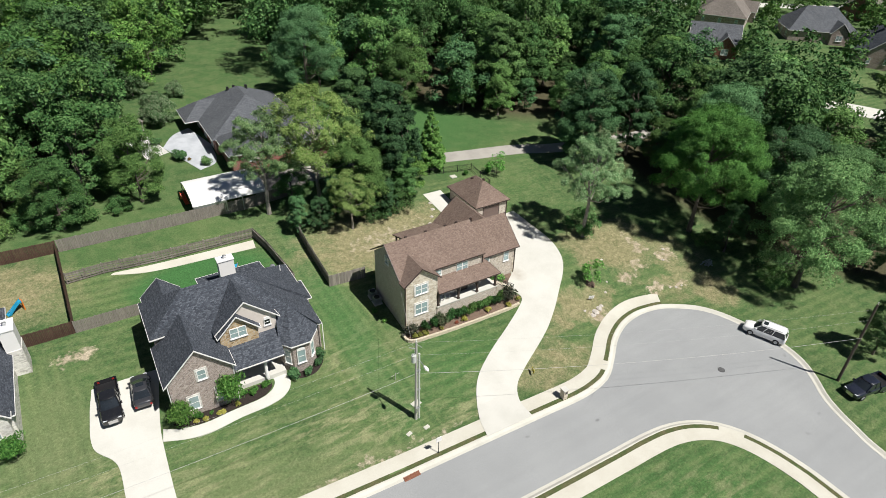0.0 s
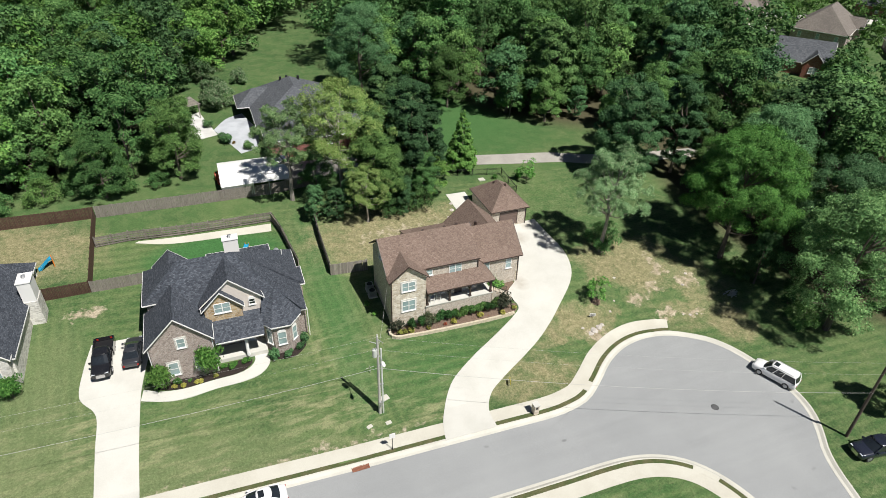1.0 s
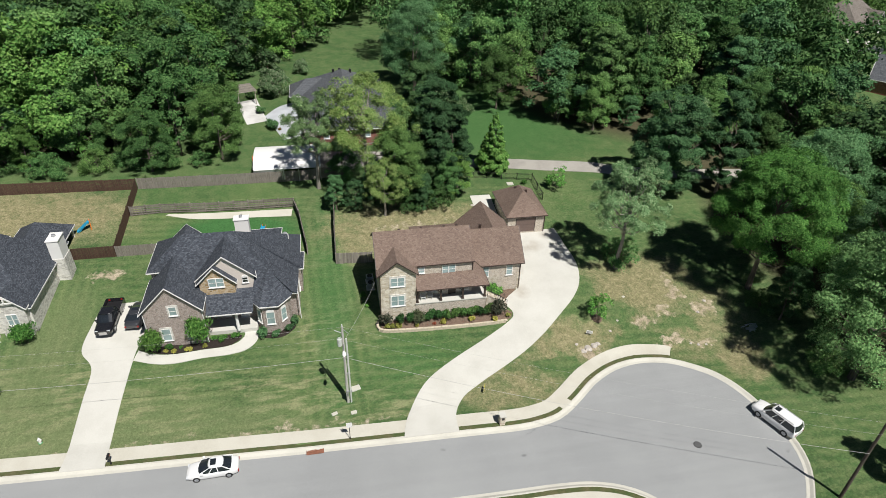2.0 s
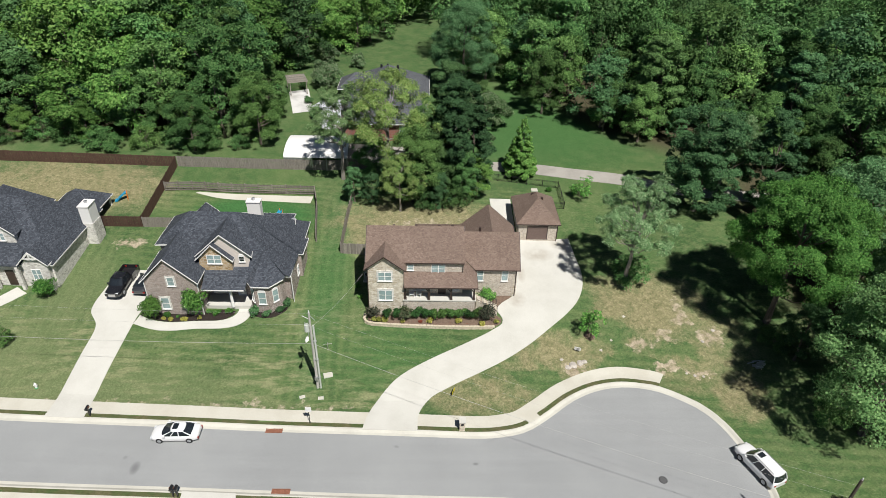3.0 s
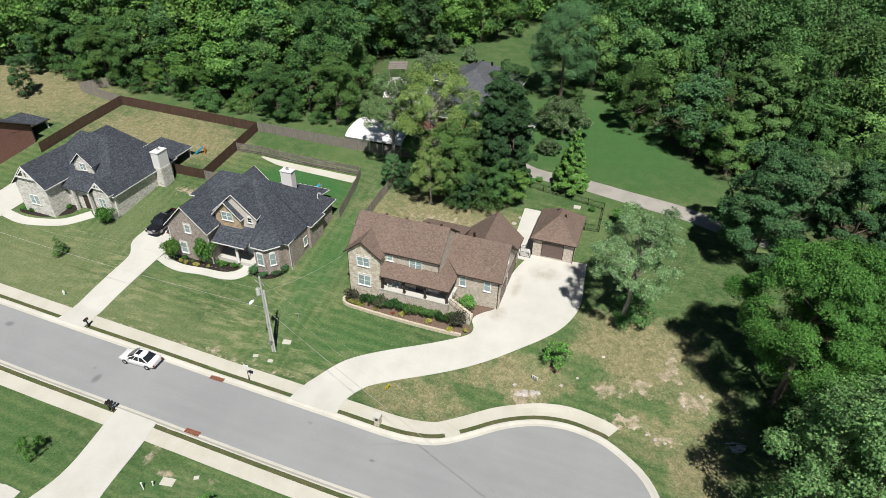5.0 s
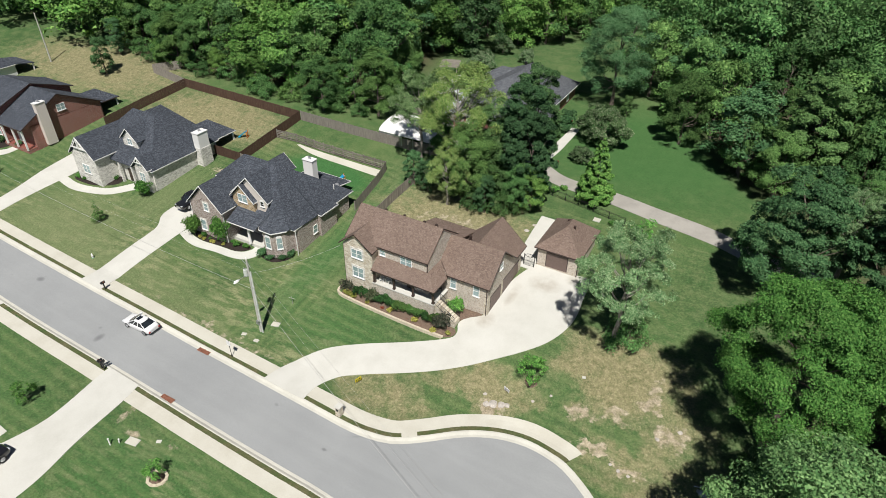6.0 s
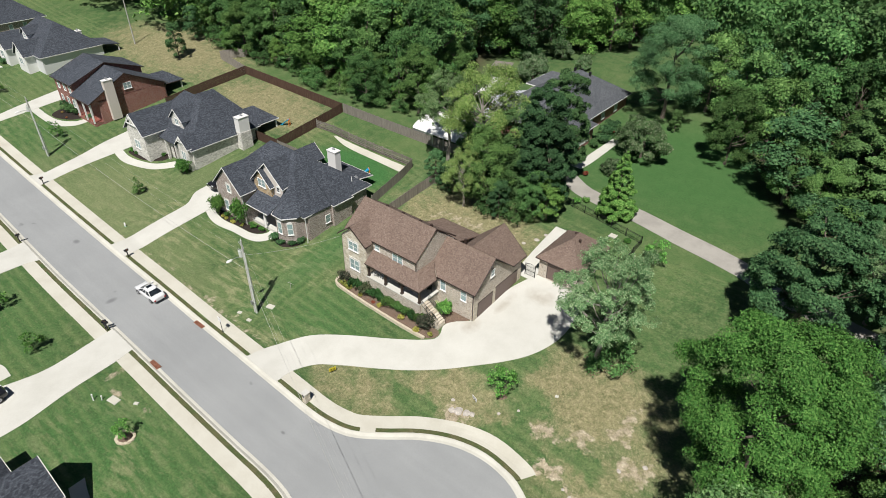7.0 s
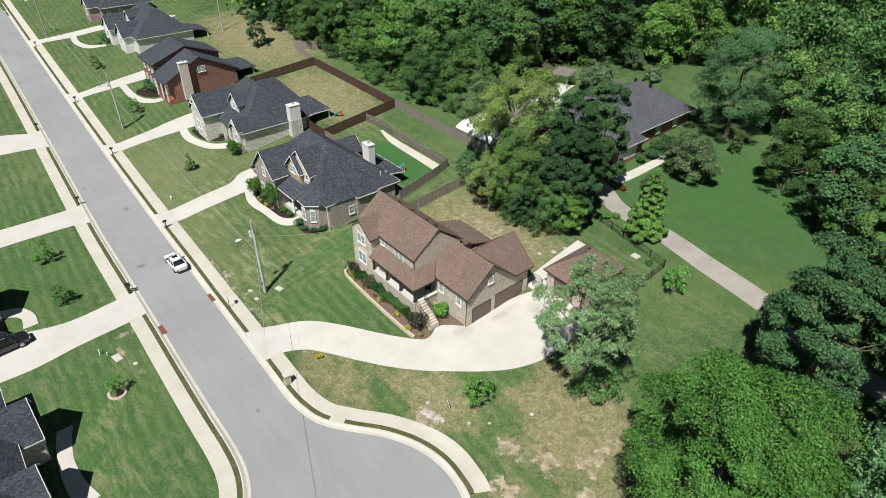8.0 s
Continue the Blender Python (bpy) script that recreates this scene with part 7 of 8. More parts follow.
def vehicle(kind, x, y, turn, paint, label, z=None, name=""):
    s = SHAPES[kind]
    if z is None:
        z = road_level(x, y)
    v = thing(name or {"sedan": "car", "suv": "car", "pickup": "pickup_truck"}[kind], x, y, z, label, "car" if kind != "pickup" else "truck", turn=turn)
    body = loft(bmesh.new(), [hull_ring(*r) for r in stations(s["hull"])])
    for f in body.faces:
        f.smooth = len(f.verts) == 4
    part("body", body, paint, v)
    b0, b1, t0, t1, zb, zt, wb, wt = s["cabin"]
    low, high = rounded(b0, b1, wb, zb - 0.03), rounded(t0, t1, wt, zt - 0.01, 0.14)
    n = len(low)
    for pane, first, last in (("windshield", 0, 4), ("side_window", 4, 5), ("rear_window", 5, 9), ("side_window", 9, 10)):
        glass = bmesh.new()
        for k in range(first, last):
            j = (k + 1) % n
            quad = [glass.verts.new(q) for q in (low[k], low[j], high[j], high[k])]
            inner = [glass.verts.new((q.co.x * 0.97, q.co.y * 0.95, q.co.z)) for q in quad]
            glass.faces.new(quad)
            glass.faces.new(inner[::-1])
            for a in range(4):
                glass.faces.new((quad[(a + 1) % 4], quad[a], inner[a], inner[(a + 1) % 4]))
        part(pane, glass, GLASS_DARK, v, "dark tinted car window")
    top = loft(bmesh.new(), [rounded(t0 - 0.06, t1 + 0.08, wt + 0.035, zt - 0.05, 0.15), rounded(t0, t1, wt, zt + 0.015, 0.14), rounded(t0 + 0.1, t1 - 0.12, wt * 0.8, zt + 0.045, 0.1), rounded(t0 + 0.35, t1 - 0.4, wt * 0.4, zt + 0.06, 0.05)])
    for f in top.faces:
        f.smooth = True
    part("roof_panel", top, paint, v)
    for sy in (-1, 1):
        for k, (fb, ft) in enumerate(((0.0, 0.0), (0.42, 0.42), (0.7, 0.72), (1.0, 1.0))):
            if kind == "pickup" and k == 2:
                continue
            p = (b0 + (b1 - b0) * fb, sy * (wb + 0.005), zb)
            q = (t0 + (t1 - t0) * ft, sy * (wt + 0.01), zt - 0.02)
            part("pillar", tube(bmesh.new(), p, q, 0.06 if k in (0, 3) else 0.04, 0.045, 5), paint, v)
        part("mirror", boxed((b1 - 0.4, b1 - 0.2, sy * wb + (0.05 if sy > 0 else -0.24), sy * wb + (0.24 if sy > 0 else -0.05), zb + 0.02, zb + 0.2)), paint, v)
        xf = s["hull"][-1][0]
        part("headlight", boxed((xf - 0.22, xf - 0.02, sy * 0.62 - 0.17, sy * 0.62 + 0.17, s["hull"][-1][3] - 0.12, s["hull"][-1][3] + 0.05)), LAMP_CLEAR, v)
        xr = -2.92 if kind == "pickup" else s["hull"][0][0]
        part("tail_light", boxed((xr - 0.02, xr + 0.06, sy * 0.68 - 0.1, sy * 0.68 + 0.1, s["hull"][0][3] - 0.3, s["hull"][0][3] - 0.1)), LAMP_RED, v)
    if kind != "pickup":
        part("sunroof", boxed((t1 - 0.6, t1 - 0.08, -0.36, 0.36, zt + 0.03, zt + 0.066)), GLASS_DARK, v)
    if kind == "suv":
        for sy in (-1, 1):
            part("roof_rail", boxed((t0 + 0.2, t1 - 0.2, sy * 0.66 - 0.02, sy * 0.66 + 0.02, zt + 0.03, zt + 0.1)), METAL, v)
    if kind == "pickup":
        part("bed_floor", boxed((-2.9, -0.72, -0.92, 0.92, 0.5, 0.72)), BLACK_METAL, v)
        for sy in (-1, 1):
            part("bed_side", boxed((-2.92, -0.73, sy * 0.97 - 0.05, sy * 0.97 + 0.05, 0.4, 1.2)), paint, v)
        part("tailgate", boxed((-2.96, -2.88, -0.92, 0.92, 0.5, 1.2)), paint, v)
        part("bumper", boxed((-3.06, -2.96, -0.9, 0.9, 0.5, 0.7)), CHROME, v)
    part("grille", boxed((s["hull"][-1][0] - 0.1, s["hull"][-1][0] + 0.02, -0.42, 0.42, 0.45, s["hull"][-1][3] - 0.08)), CHROME if kind == "pickup" else BLACK_METAL, v)
    r = s["wheel"]
    first = None
    for ax in s["axles"]:
        for sy in (-1, 1):
            w = new("wheel")
            w.parent = v
            w.matrix_basis = pose(ax, sy * (s["hull"][3][1] - 0.07), r)
            if first is None:
                t = bmesh.new()
                ring = [(0.62, 0.1), (0.92, 0.11), (1.0, 0.07), (1.0, -0.07), (0.92, -0.11), (0.62, -0.1)]
                loft(t, [[(q * r * math.cos(a), d, q * r * math.sin(a)) for a in np.linspace(0, 2 * math.pi, 20, False)] for q, d in ring], False)
                tyre = part("tyre", t, RUBBER, w)
                rim = bmesh.new()
                tube(rim, (0, -0.09, 0), (0, 0.09, 0), r * 0.62, sides=16)
                for a in np.linspace(0, 2 * math.pi, 5, False):
                    tube(rim, (0, 0.1, 0), (r * 0.58 * math.cos(a), 0.1, r * 0.58 * math.sin(a)), 0.035, sides=5)
                    tube(rim, (0, -0.1, 0), (r * 0.58 * math.cos(a), -0.1, r * 0.58 * math.sin(a)), 0.035, sides=5)
                rim = part("rim", rim, METAL, w)
                first = (tyre, rim)
            else:
                again("tyre", first[0], w, Matrix())
                again("rim", first[1], w, Matrix())
    return v


vehicle("sedan", 9.0, 31.35, 181.5, PAINT_WHITE, "white four-door sedan parked at the kerb")
vehicle("suv", 66.7, 28.3, 112, PAINT_WHITE, "white sport utility vehicle with roof rails parked at the kerb", z=-0.36)
vehicle("pickup", -4.4, 52.4, -91, PAINT_BLACK, "black pickup truck parked on the driveway", z=lev(-4.4, 52.4) + 0.08)
vehicle("sedan", -1.5, 52.7, 87, PAINT_GREY, "dark grey sedan parked beside the pickup", z=lev(-1.5, 52.7) + 0.08)
vehicle("pickup", 68.3, 16.5, 171, PAINT_NAVY, "dark blue pickup truck parked on the grass", z=lev(68.3, 16.5))
vehicle("suv", 13.0, 10.4, 95, PAINT_BLACK, "black sport utility vehicle on the driveway across the street", z=lev(13.0, 10.4) + 0.08)

# ---- poles, wires and street things ----
def utility_pole(x, y, high, label, material, gear=True, lamp=True, turn=0.0):
    z = lev(x, y)
    p = thing("utility_pole", x, y, z, label, "utility pole", "utility poles", turn=turn)
    part("pole", tube(bmesh.new(), (0, 0, -0.6), (0, 0, high), 0.17, 0.11, 12), material, p)
    bm = bmesh.new()
    tube(bm, (0, 0, high - 0.1), (0, 0, high + 0.25), 0.05, sides=8)
    part("insulator", bm, WHITE, p)
    if gear:
        t = new("transformer")
        t.parent = p
        t.matrix_basis = pose(-0.35, -0.15, high - 2.3)
        can = tube(bmesh.new(), (0, 0, 0), (0, 0, 0.85), 0.24, sides=14)
        part("can", can, POLE_PALE, t)
        for k in (-0.1, 0.1):
            part("bushing", tube(bmesh.new(), (k, 0, 0.85), (k * 1.3, 0, 1.15), 0.04, 0.02, 6), METAL, t)
        part("conduit", tube(bmesh.new(), (0.34, -0.05, -0.4), (0.3, -0.05, high - 1.6), 0.1, sides=10), POLE_PALE, p, "pale conduit pipe up the pole")
        for z in (1.6, 4.2, 6.8):
            part("clamp", boxed((0.05, 0.46, -0.17, 0.07, z, z + 0.06)), METAL, p)
        part("conduit", tube(bmesh.new(), (0.1, 0.22, -0.4), (0.1, 0.22, 5.2), 0.04, sides=8), METAL, p)
        arm = bmesh.new()
        tube(arm, (0, 0, high - 0.9), (-0.75, 0.1, high - 0.5), 0.035, sides=6)
        tube(arm, (0, 0, high - 0.3), (0.55, -0.1, high - 0.9), 0.03, sides=6)
        part("bracket", arm, METAL, p)
        part("meter_box", boxed((-0.16, 0.16, -0.34, -0.16, 1.3, 1.8)), METAL, p)
    if lamp:
        bm = bmesh.new()
        tube(bm, (0, -0.1, high - 2.2), (0, -0.9, high - 1.85), 0.04, sides=6)
        tube(bm, (0, -0.9, high - 1.85), (0, -1.6, high - 1.85), 0.035, sides=6)
        part("lamp_arm", bm, METAL, p)
        head = loft(bmesh.new(), [[(dx * w, -y0, high - 1.85 + dz * w) for dx, dz in ((-1, 0), (-0.7, 0.6), (0.7, 0.6), (1, 0), (0.6, -0.5), (-0.6, -0.5))] for y0, w in ((1.5, 0.06), (1.7, 0.17), (2.05, 0.2), (2.3, 0.08))])
        part("lamp_head", head, WHITE, p)
    return p


utility_pole(22.0, 37.9, 10.6, "weathered utility pole with transformer and street lamp on the lawn", POLE_WOOD)
utility_pole(67.1, 19.0, 11.2, "dark wooden utility pole beside the bend", POLE_DARK, False, False)
utility_pole(-37.5, 39.0, 10.4, "weathered utility pole with street lamp beside a driveway", POLE_WOOD)
utility_pole(-104.9, 41.2, 10.4, "weathered utility pole far along the street", POLE_WOOD, False)
utility_pole(-70.7, 74.2, 10.0, "weathered utility pole in a back field", POLE_WOOD, False, False)


def wire(name, a, b, sag, thick, label):
    a, b = Vector(a), Vector(b)
    pts = [a.lerp(b, k / 24) - Vector((0, 0, sag * 4 * (k / 24) * (1 - k / 24))) for k in range(25)]
    w = (b - a).normalized()
    u = Vector((-w.y, w.x, 0)).normalized()
    bm = loft(bmesh.new(), [[p + u * thick * math.cos(k * 1.2566) + Vector((0, 0, thick * math.sin(k * 1.2566))) for k in range(5)] for p in pts])
    me = bpy.data.meshes.new(name)
    bm.to_mesh(me)
    bm.free()
    me.materials.append(WIRE)
    return tagged(new(name, me), label, "power line", "power lines")


for a, b in (((22.0, 37.9), (-37.5, 39.0)), ((22.0, 37.9), (67.1, 19.0)), ((-37.5, 39.0), (-104.9, 41.2))):
    za, zb = lev(*a), lev(*b)
    wire("power_line", (*a, za + 10.5), (*b, zb + 10.5), 0.7, 0.005, "thin power line between the pole tops")
    wire("power_line", (a[0] - 0.3, a[1] - 0.2, za + 9.2), (b[0], b[1] - 0.2, zb + 9.2), 0.8, 0.005, "thin power line below the pole tops")
    wire("telephone_cable", (a[0], a[1] - 0.15, za + 6.6), (b[0], b[1] - 0.15, zb + 6.6), 0.9, 0.015, "thick pale telephone cable between the poles")
wire("service_line", (22.0, 37.9, lev(22, 37.9) + 8.6), (27.0, 51.0, 8.0), 0.6, 0.012, "thin service line to a house")


def mailbox(x, y, turn, label, pillar=None):
    m = thing("mailbox", x, y, lev(x, y), label, "mailbox", "mailboxes", turn=turn)
    if pillar:
        part("pillar", boxed((-0.28, 0.28, -0.32, 0.32, -0.3, 1.25)), pillar, m)
        part("cap", boxed((-0.34, 0.34, -0.38, 0.38, 1.25, 1.36)), CONCRETE, m)
        part("box_door", boxed((-0.14, 0.14, -0.36, -0.32, 0.85, 1.12)), BLACK_METAL, m)
        return m
    part("post", boxed((-0.06, 0.06, -0.06, 0.06, -0.3, 1.05)), BLACK_METAL, m)
    arc = [(0.13 * math.cos(a), 0, 1.2 + 0.13 * math.sin(a)) for a in np.linspace(0, math.pi, 7)] + [(-0.13, 0, 1.05), (0.13, 0, 1.05)]
    part("box", prism(bmesh.new(), [(px, -0.32, pz) for px, _, pz in arc], (0, 0.56, 0)), BLACK_METAL, m)
    part("brace", tube(bmesh.new(), (0, 0.05, 0.6), (0, -0.26, 1.03), 0.03, sides=5), BLACK_METAL, m)
    part("flag", boxed((0.14, 0.16, -0.1, 0.08, 1.2, 1.32)), RUST, m)
    return m


mailbox(37.6, 32.75, 0, "tan stone pillar mailbox at the kerb", STONE_TAN)
mailbox(-0.5, 33.5, 0, "black post mailbox beside a driveway")
mailbox(-29.0, 34.5, 0, "black post mailbox beside a driveway")
mailbox(-56.6, 35.6, 0, "black post mailbox beside a driveway")
mailbox(-98.0, 37.2, 0, "black post mailbox far along the street")
mailbox(11.0, 24.5, 180, "black post mailbox across the street")
mailbox(11.4, 24.5, 180, "black post mailbox across the street")
mailbox(-15.0, 25.3, 180, "black post mailbox across the street")
mailbox(-47.2, 26.5, 180, "black post mailbox across the street")


def storm_drain(x, y, z, turn):
    d = thing("storm_drain", x, y, z, "rusty iron storm drain inlet in the gutter", "drain", turn=turn)
    part("frame", boxed((-0.85, 0.85, -0.45, -0.38, 0, 0.05), (-0.85, 0.85, 0.38, 0.45, 0, 0.05), (-0.85, -0.78, -0.38, 0.38, 0, 0.05), (0.78, 0.85, -0.38, 0.38, 0, 0.05), (-0.04, 0.04, -0.38, 0.38, 0, 0.05)), RUST, d)
    for k in range(14):
        x = -0.7 + 1.4 * k / 13
        part("bar", boxed((x - 0.035, x + 0.035, -0.38, 0.38, 0.0, 0.04)), RUST, d)
    part("pit", boxed((-0.78, 0.78, -0.38, 0.38, -0.06, 0.006)), RUST, d)


storm_drain(18.4, 32.42, road_level(18.4, 32) + 0.035, 0)
storm_drain(20.5, 25.1, road_level(20.5, 26) + 0.035, 0)


def disc(name, x, y, z, r, material, label, category):
    t = thing(name, x, y, z, label, category)
    part("lid", tube(bmesh.new(), (0, 0, -0.05), (0, 0, 0.012), r, sides=20), material, t)
    part("rim", tube(bmesh.new(), (0, 0, -0.05), (0, 0, 0.008), r * 1.15, sides=20), BLACK_METAL, t)


disc("manhole_cover", 56.9, 27.0, road_level(56.9, 27) + 0.005, 0.36, plain_mat("worn_iron", (0.1, 0.1, 0.1), 0.6), "worn round iron manhole cover in the street", "manhole cover")


def meter_lid(x, y, w, d, turn, label):
    t = thing("utility_box", x, y, lev(x, y), label, "utility cover", turn=turn)
    part("frame", boxed((-w / 2, w / 2, -d / 2, d / 2, -0.1, 0.06)), CONCRETE, t)
    part("lid", boxed((-w / 2 + 0.06, w / 2 - 0.06, -d / 2 + 0.06, d / 2 - 0.06, 0.06, 0.075)), WALKWAY, t)


meter_lid(20.5, 36.6, 0.6, 0.4, 20, "small concrete meter box lid set in the lawn")
meter_lid(22.5, 36.5, 0.6, 0.4, 10, "small concrete meter box lid set in the lawn")
meter_lid(22.9, 39.5, 1.0, 0.7, 15, "pale concrete utility pad beside the pole")
meter_lid(22.1, 19.7, 1.3, 0.8, 10, "pale concrete utility pad in the lawn across the street")
meter_lid(24.3, 21.0, 0.5, 0.35, 30, "small concrete meter box lid set in the lawn")
meter_lid(50.5, 76.3, 1.0, 0.9, 0, "pale concrete lid in the back lawn")
meter_lid(58.3, 49.0, 0.35, 0.3, 20, "small pale cover in the dry lawn")


def hydrant(x, y):
    t = thing("fire_hydrant", x, y, lev(x, y), "small white and green fire hydrant on the lawn", "fire hydrant")
    bm = bmesh.new()
    tube(bm, (0, 0, -0.2), (0, 0, 0.55), 0.12, sides=12)
    tube(bm, (0, 0, 0.55), (0, 0, 0.72), 0.14, 0.05, 12)
    part("barrel", bm, WHITE, t)
    part("outlet", tube(bmesh.new(), (-0.2, 0, 0.4), (0.2, 0, 0.4), 0.07, sides=10), WHITE, t)
    part("flange", tube(bmesh.new(), (0, 0, -0.02), (0, 0, 0.05), 0.18, sides=12), plain_mat("green_enamel", (0.05, 0.3, 0.12), 0.4), t)


hydrant(-7.6, 36.9)


def street_sign(x, y):
    t = thing("street_sign", x, y, lev(x, y), "dark post with a small sign beside the sidewalk", "sign")
    part("post", tube(bmesh.new(), (0, 0, -0.4), (0, 0, 2.5), 0.035, sides=8), BLACK_METAL, t)
    part("plate", boxed((-0.3, 0.3, -0.06, -0.03, 1.75, 2.4)), WHITE, t, "white sign plate")
    part("base_collar", tube(bmesh.new(), (0, 0, 0), (0, 0, 0.3), 0.07, 0.05, 8), BLACK_METAL, t)


street_sign(21.9, 33.2)


def cleanout(x, y, high, lean, label):
    t = thing("drain_cleanout", x, y, lev(x, y), label, "pipe")
    part("pipe", tube(bmesh.new(), (0, 0, -0.2), (lean, 0.1, high), 0.06, sides=10), WHITE, t)
    part("cap", tube(bmesh.new(), (lean, 0.1, high), (lean, 0.1, high + 0.08), 0.085, sides=10), WHITE, t)


cleanout(21.1, 18.9, 0.45, 0.0, "short white plastic drain pipe standing in the lawn")
cleanout(20.6, 18.3, 0.7, -0.2, "leaning white plastic pipe in the lawn")


def yard_sign(x, y, turn, material, label, w=0.6, h=0.45, tilt=0):
    t = thing("yard_sign", x, y, lev(x, y), label, "sign", turn=turn)
    part("panel", boxed((-w / 2, w / 2, -0.012, 0.012, 0.3, 0.3 + h)), material, t)
    for k in range(2):
        part("bar", boxed((-w * 0.35, w * 0.35, -0.018, 0.018, 0.38 + k * 0.16, 0.44 + k * 0.16)), BLACK_METAL, t)
    for k in (-1, 1):
        part("leg", tube(bmesh.new(), (k * w * 0.3, 0, -0.2), (k * w * 0.3, 0, 0.32), 0.012, sides=5), METAL, t)


yard_sign(51.6, 43.7, -20, WHITE, "small white yard sign on two wire legs", 0.75, 0.45)
yard_sign(36.8, 37.2, 70, plain_mat("yellow_print", (0.6, 0.5, 0.03), 0.6), "small yellow yard sign beside the driveway", 0.8, 0.5)
# a surveyor's stake on the lawn
t = thing("marker_stake", 22.4, 43.2, lev(22.4, 43.2), "thin yellow marker stake with a crossbar", "stake")
part("stake", tube(bmesh.new(), (0, 0, -0.2), (0, 0, 1.1), 0.03, sides=6), POLE_WOOD, t)
part("crossbar", tube(bmesh.new(), (-0.5, 0, 0.75), (0.5, 0.1, 0.8), 0.025, sides=6), POLE_WOOD, t)


def scrap_heap(x, y):
    t = thing("scrap_heap", x, y, lev(x, y), "heap of bent metal scrap under the trees", "scrap")
    g = np.random.default_rng(5)
    for k in range(9):
        a = Vector((g.uniform(-0.8, 0.8), g.uniform(-0.5, 0.5), g.uniform(0.0, 0.4)))
        b = a + Vector((g.uniform(-0.9, 0.9), g.uniform(-0.6, 0.6), g.uniform(0.05, 0.4)))
        part("tube", tube(bmesh.new(), a, b, 0.05, sides=6), METAL, t)
    for k in range(7):
        x0, y0, z0 = g.uniform(-0.9, 0.6), g.uniform(-0.6, 0.4), g.uniform(0.1, 0.45)
        part("sheet", slab([(x0, y0, z0), (x0 + g.uniform(0.4, 0.9), y0 + g.uniform(-0.2, 0.2), z0 + g.uniform(-0.1, 0.2)), (x0 + g.uniform(0.4, 0.8), y0 + g.uniform(0.15, 0.4), z0 + g.uniform(0.0, 0.3)), (x0, y0 + g.uniform(0.1, 0.35), z0 + g.uniform(0.0, 0.2))], 0.03), METAL, t)


scrap_heap(72.2, 41.8)


def boulder(x, y, r, material, label, seed):
    g = np.random.default_rng(seed)
    bm = bmesh.new()
    bmesh.ops.create_icosphere(bm, subdivisions=2, radius=r)
    for v in bm.verts:
        v.co *= 1 + 0.35 * (noise.noise(v.co / r * 1.3 + Vector((seed, 0, 0))))
        v.co.z *= 0.45
    t = thing("stone", x, y, lev(x, y), label, "stone")
    part("stone_body", bm, material, t)


STONES = plain_mat("pale_rock", (0.45, 0.41, 0.36), 0.9, scale=4.0, amount=0.6)
for k, (x, y, r) in enumerate(((50.9, 41.9, 0.5), (51.7, 42.2, 0.4), (50.2, 41.6, 0.35), (52.3, 42.4, 0.3), (49.6, 42.6, 0.22), (54.5, 44.0, 0.2), (56.0, 45.4, 0.18), (67.2, 45.5, 0.22), (63.9, 41.0, 0.16), (64.8, 40.7, 0.2), (65.8, 40.6, 0.18), (69.0, 47.2, 0.25), (41.5, 68.0, 0.3), (42.6, 69.6, 0.35), (43.1, 71.2, 0.3), (40.4, 66.6, 0.28), (41.9, 65.2, 0.25))):
    boulder(x, y, r, STONES, "pale rough stone lying in the dry grass", k)

# ---- beds, shrubs and yard things ----
def bed(name, loop, material, label, lift=0.08):
    """A mulched bed: its outline, filled from the middle, a little heaped."""
    loop = [Vector(p) for p in curve([*loop, loop[0]], 0.4)][:-1]
    c = sum(loop, Vector((0, 0))) / len(loop)
    rows = 5
    verts, faces = [], []
    for r in range(rows):
        f = 1 - r / rows
        for p in loop:
            q = c + (p - c) * f
            verts.append((q.x, q.y, lev(q.x, q.y) + (0.0 if r == 0 else lift + 0.03 * math.sin(q.x * 5) * math.cos(q.y * 4))))
    verts.append((c.x, c.y, lev(c.x, c.y) + lift))
    n = len(loop)
    for r in range(rows - 1):
        for k in range(n):
            j = (k + 1) % n
            faces.append((r * n + k, r * n + j, (r + 1) * n + j, (r + 1) * n + k))
    for k in range(n):
        faces.append(((rows - 1) * n + k, (rows - 1) * n + (k + 1) % n, len(verts) - 1))
    return tagged(mesh_ob(name, verts, faces, material, True), label, "flower bed", kind="structure")


bed("mulch_bed_tan_house", [(26.5, 48.6), (26.8, 47.5), (28.5, 47.2), (32.0, 47.05), (36.0, 46.95), (40.0, 46.95), (42.0, 47.0), (42.9, 47.7), (42.6, 48.6), (40.0, 48.7), (33.0, 48.7), (29.0, 48.8)], MULCH, "brown bark mulch bed below the porch", 0.22)
bed("mulch_bed_stairs", [(40.2, 50.1), (42.4, 50.0), (43.6, 51.0), (44.5, 52.1), (42.0, 52.15), (40.2, 52.1)], MULCH, "brown mulch bed beside the porch stairs", 0.1)
bed("mulch_bed_brick_house", [(0.2, 47.8), (1.2, 47.0), (3.2, 46.7), (6.2, 47.0), (8.8, 47.2), (10.1, 47.8), (10.6, 48.7), (9.0, 49.0), (6.9, 48.6), (6.5, 47.95), (2.5, 47.95)], MULCH_DARK, "dark mulch bed along the brick house", 0.1)
bed("mulch_bed_bay", [(12.4, 48.9), (13.0, 48.0), (15.0, 47.9), (16.6, 49.2), (16.5, 50.4), (14.5, 48.7)], MULCH_DARK, "dark mulch bed below the bay window", 0.08)
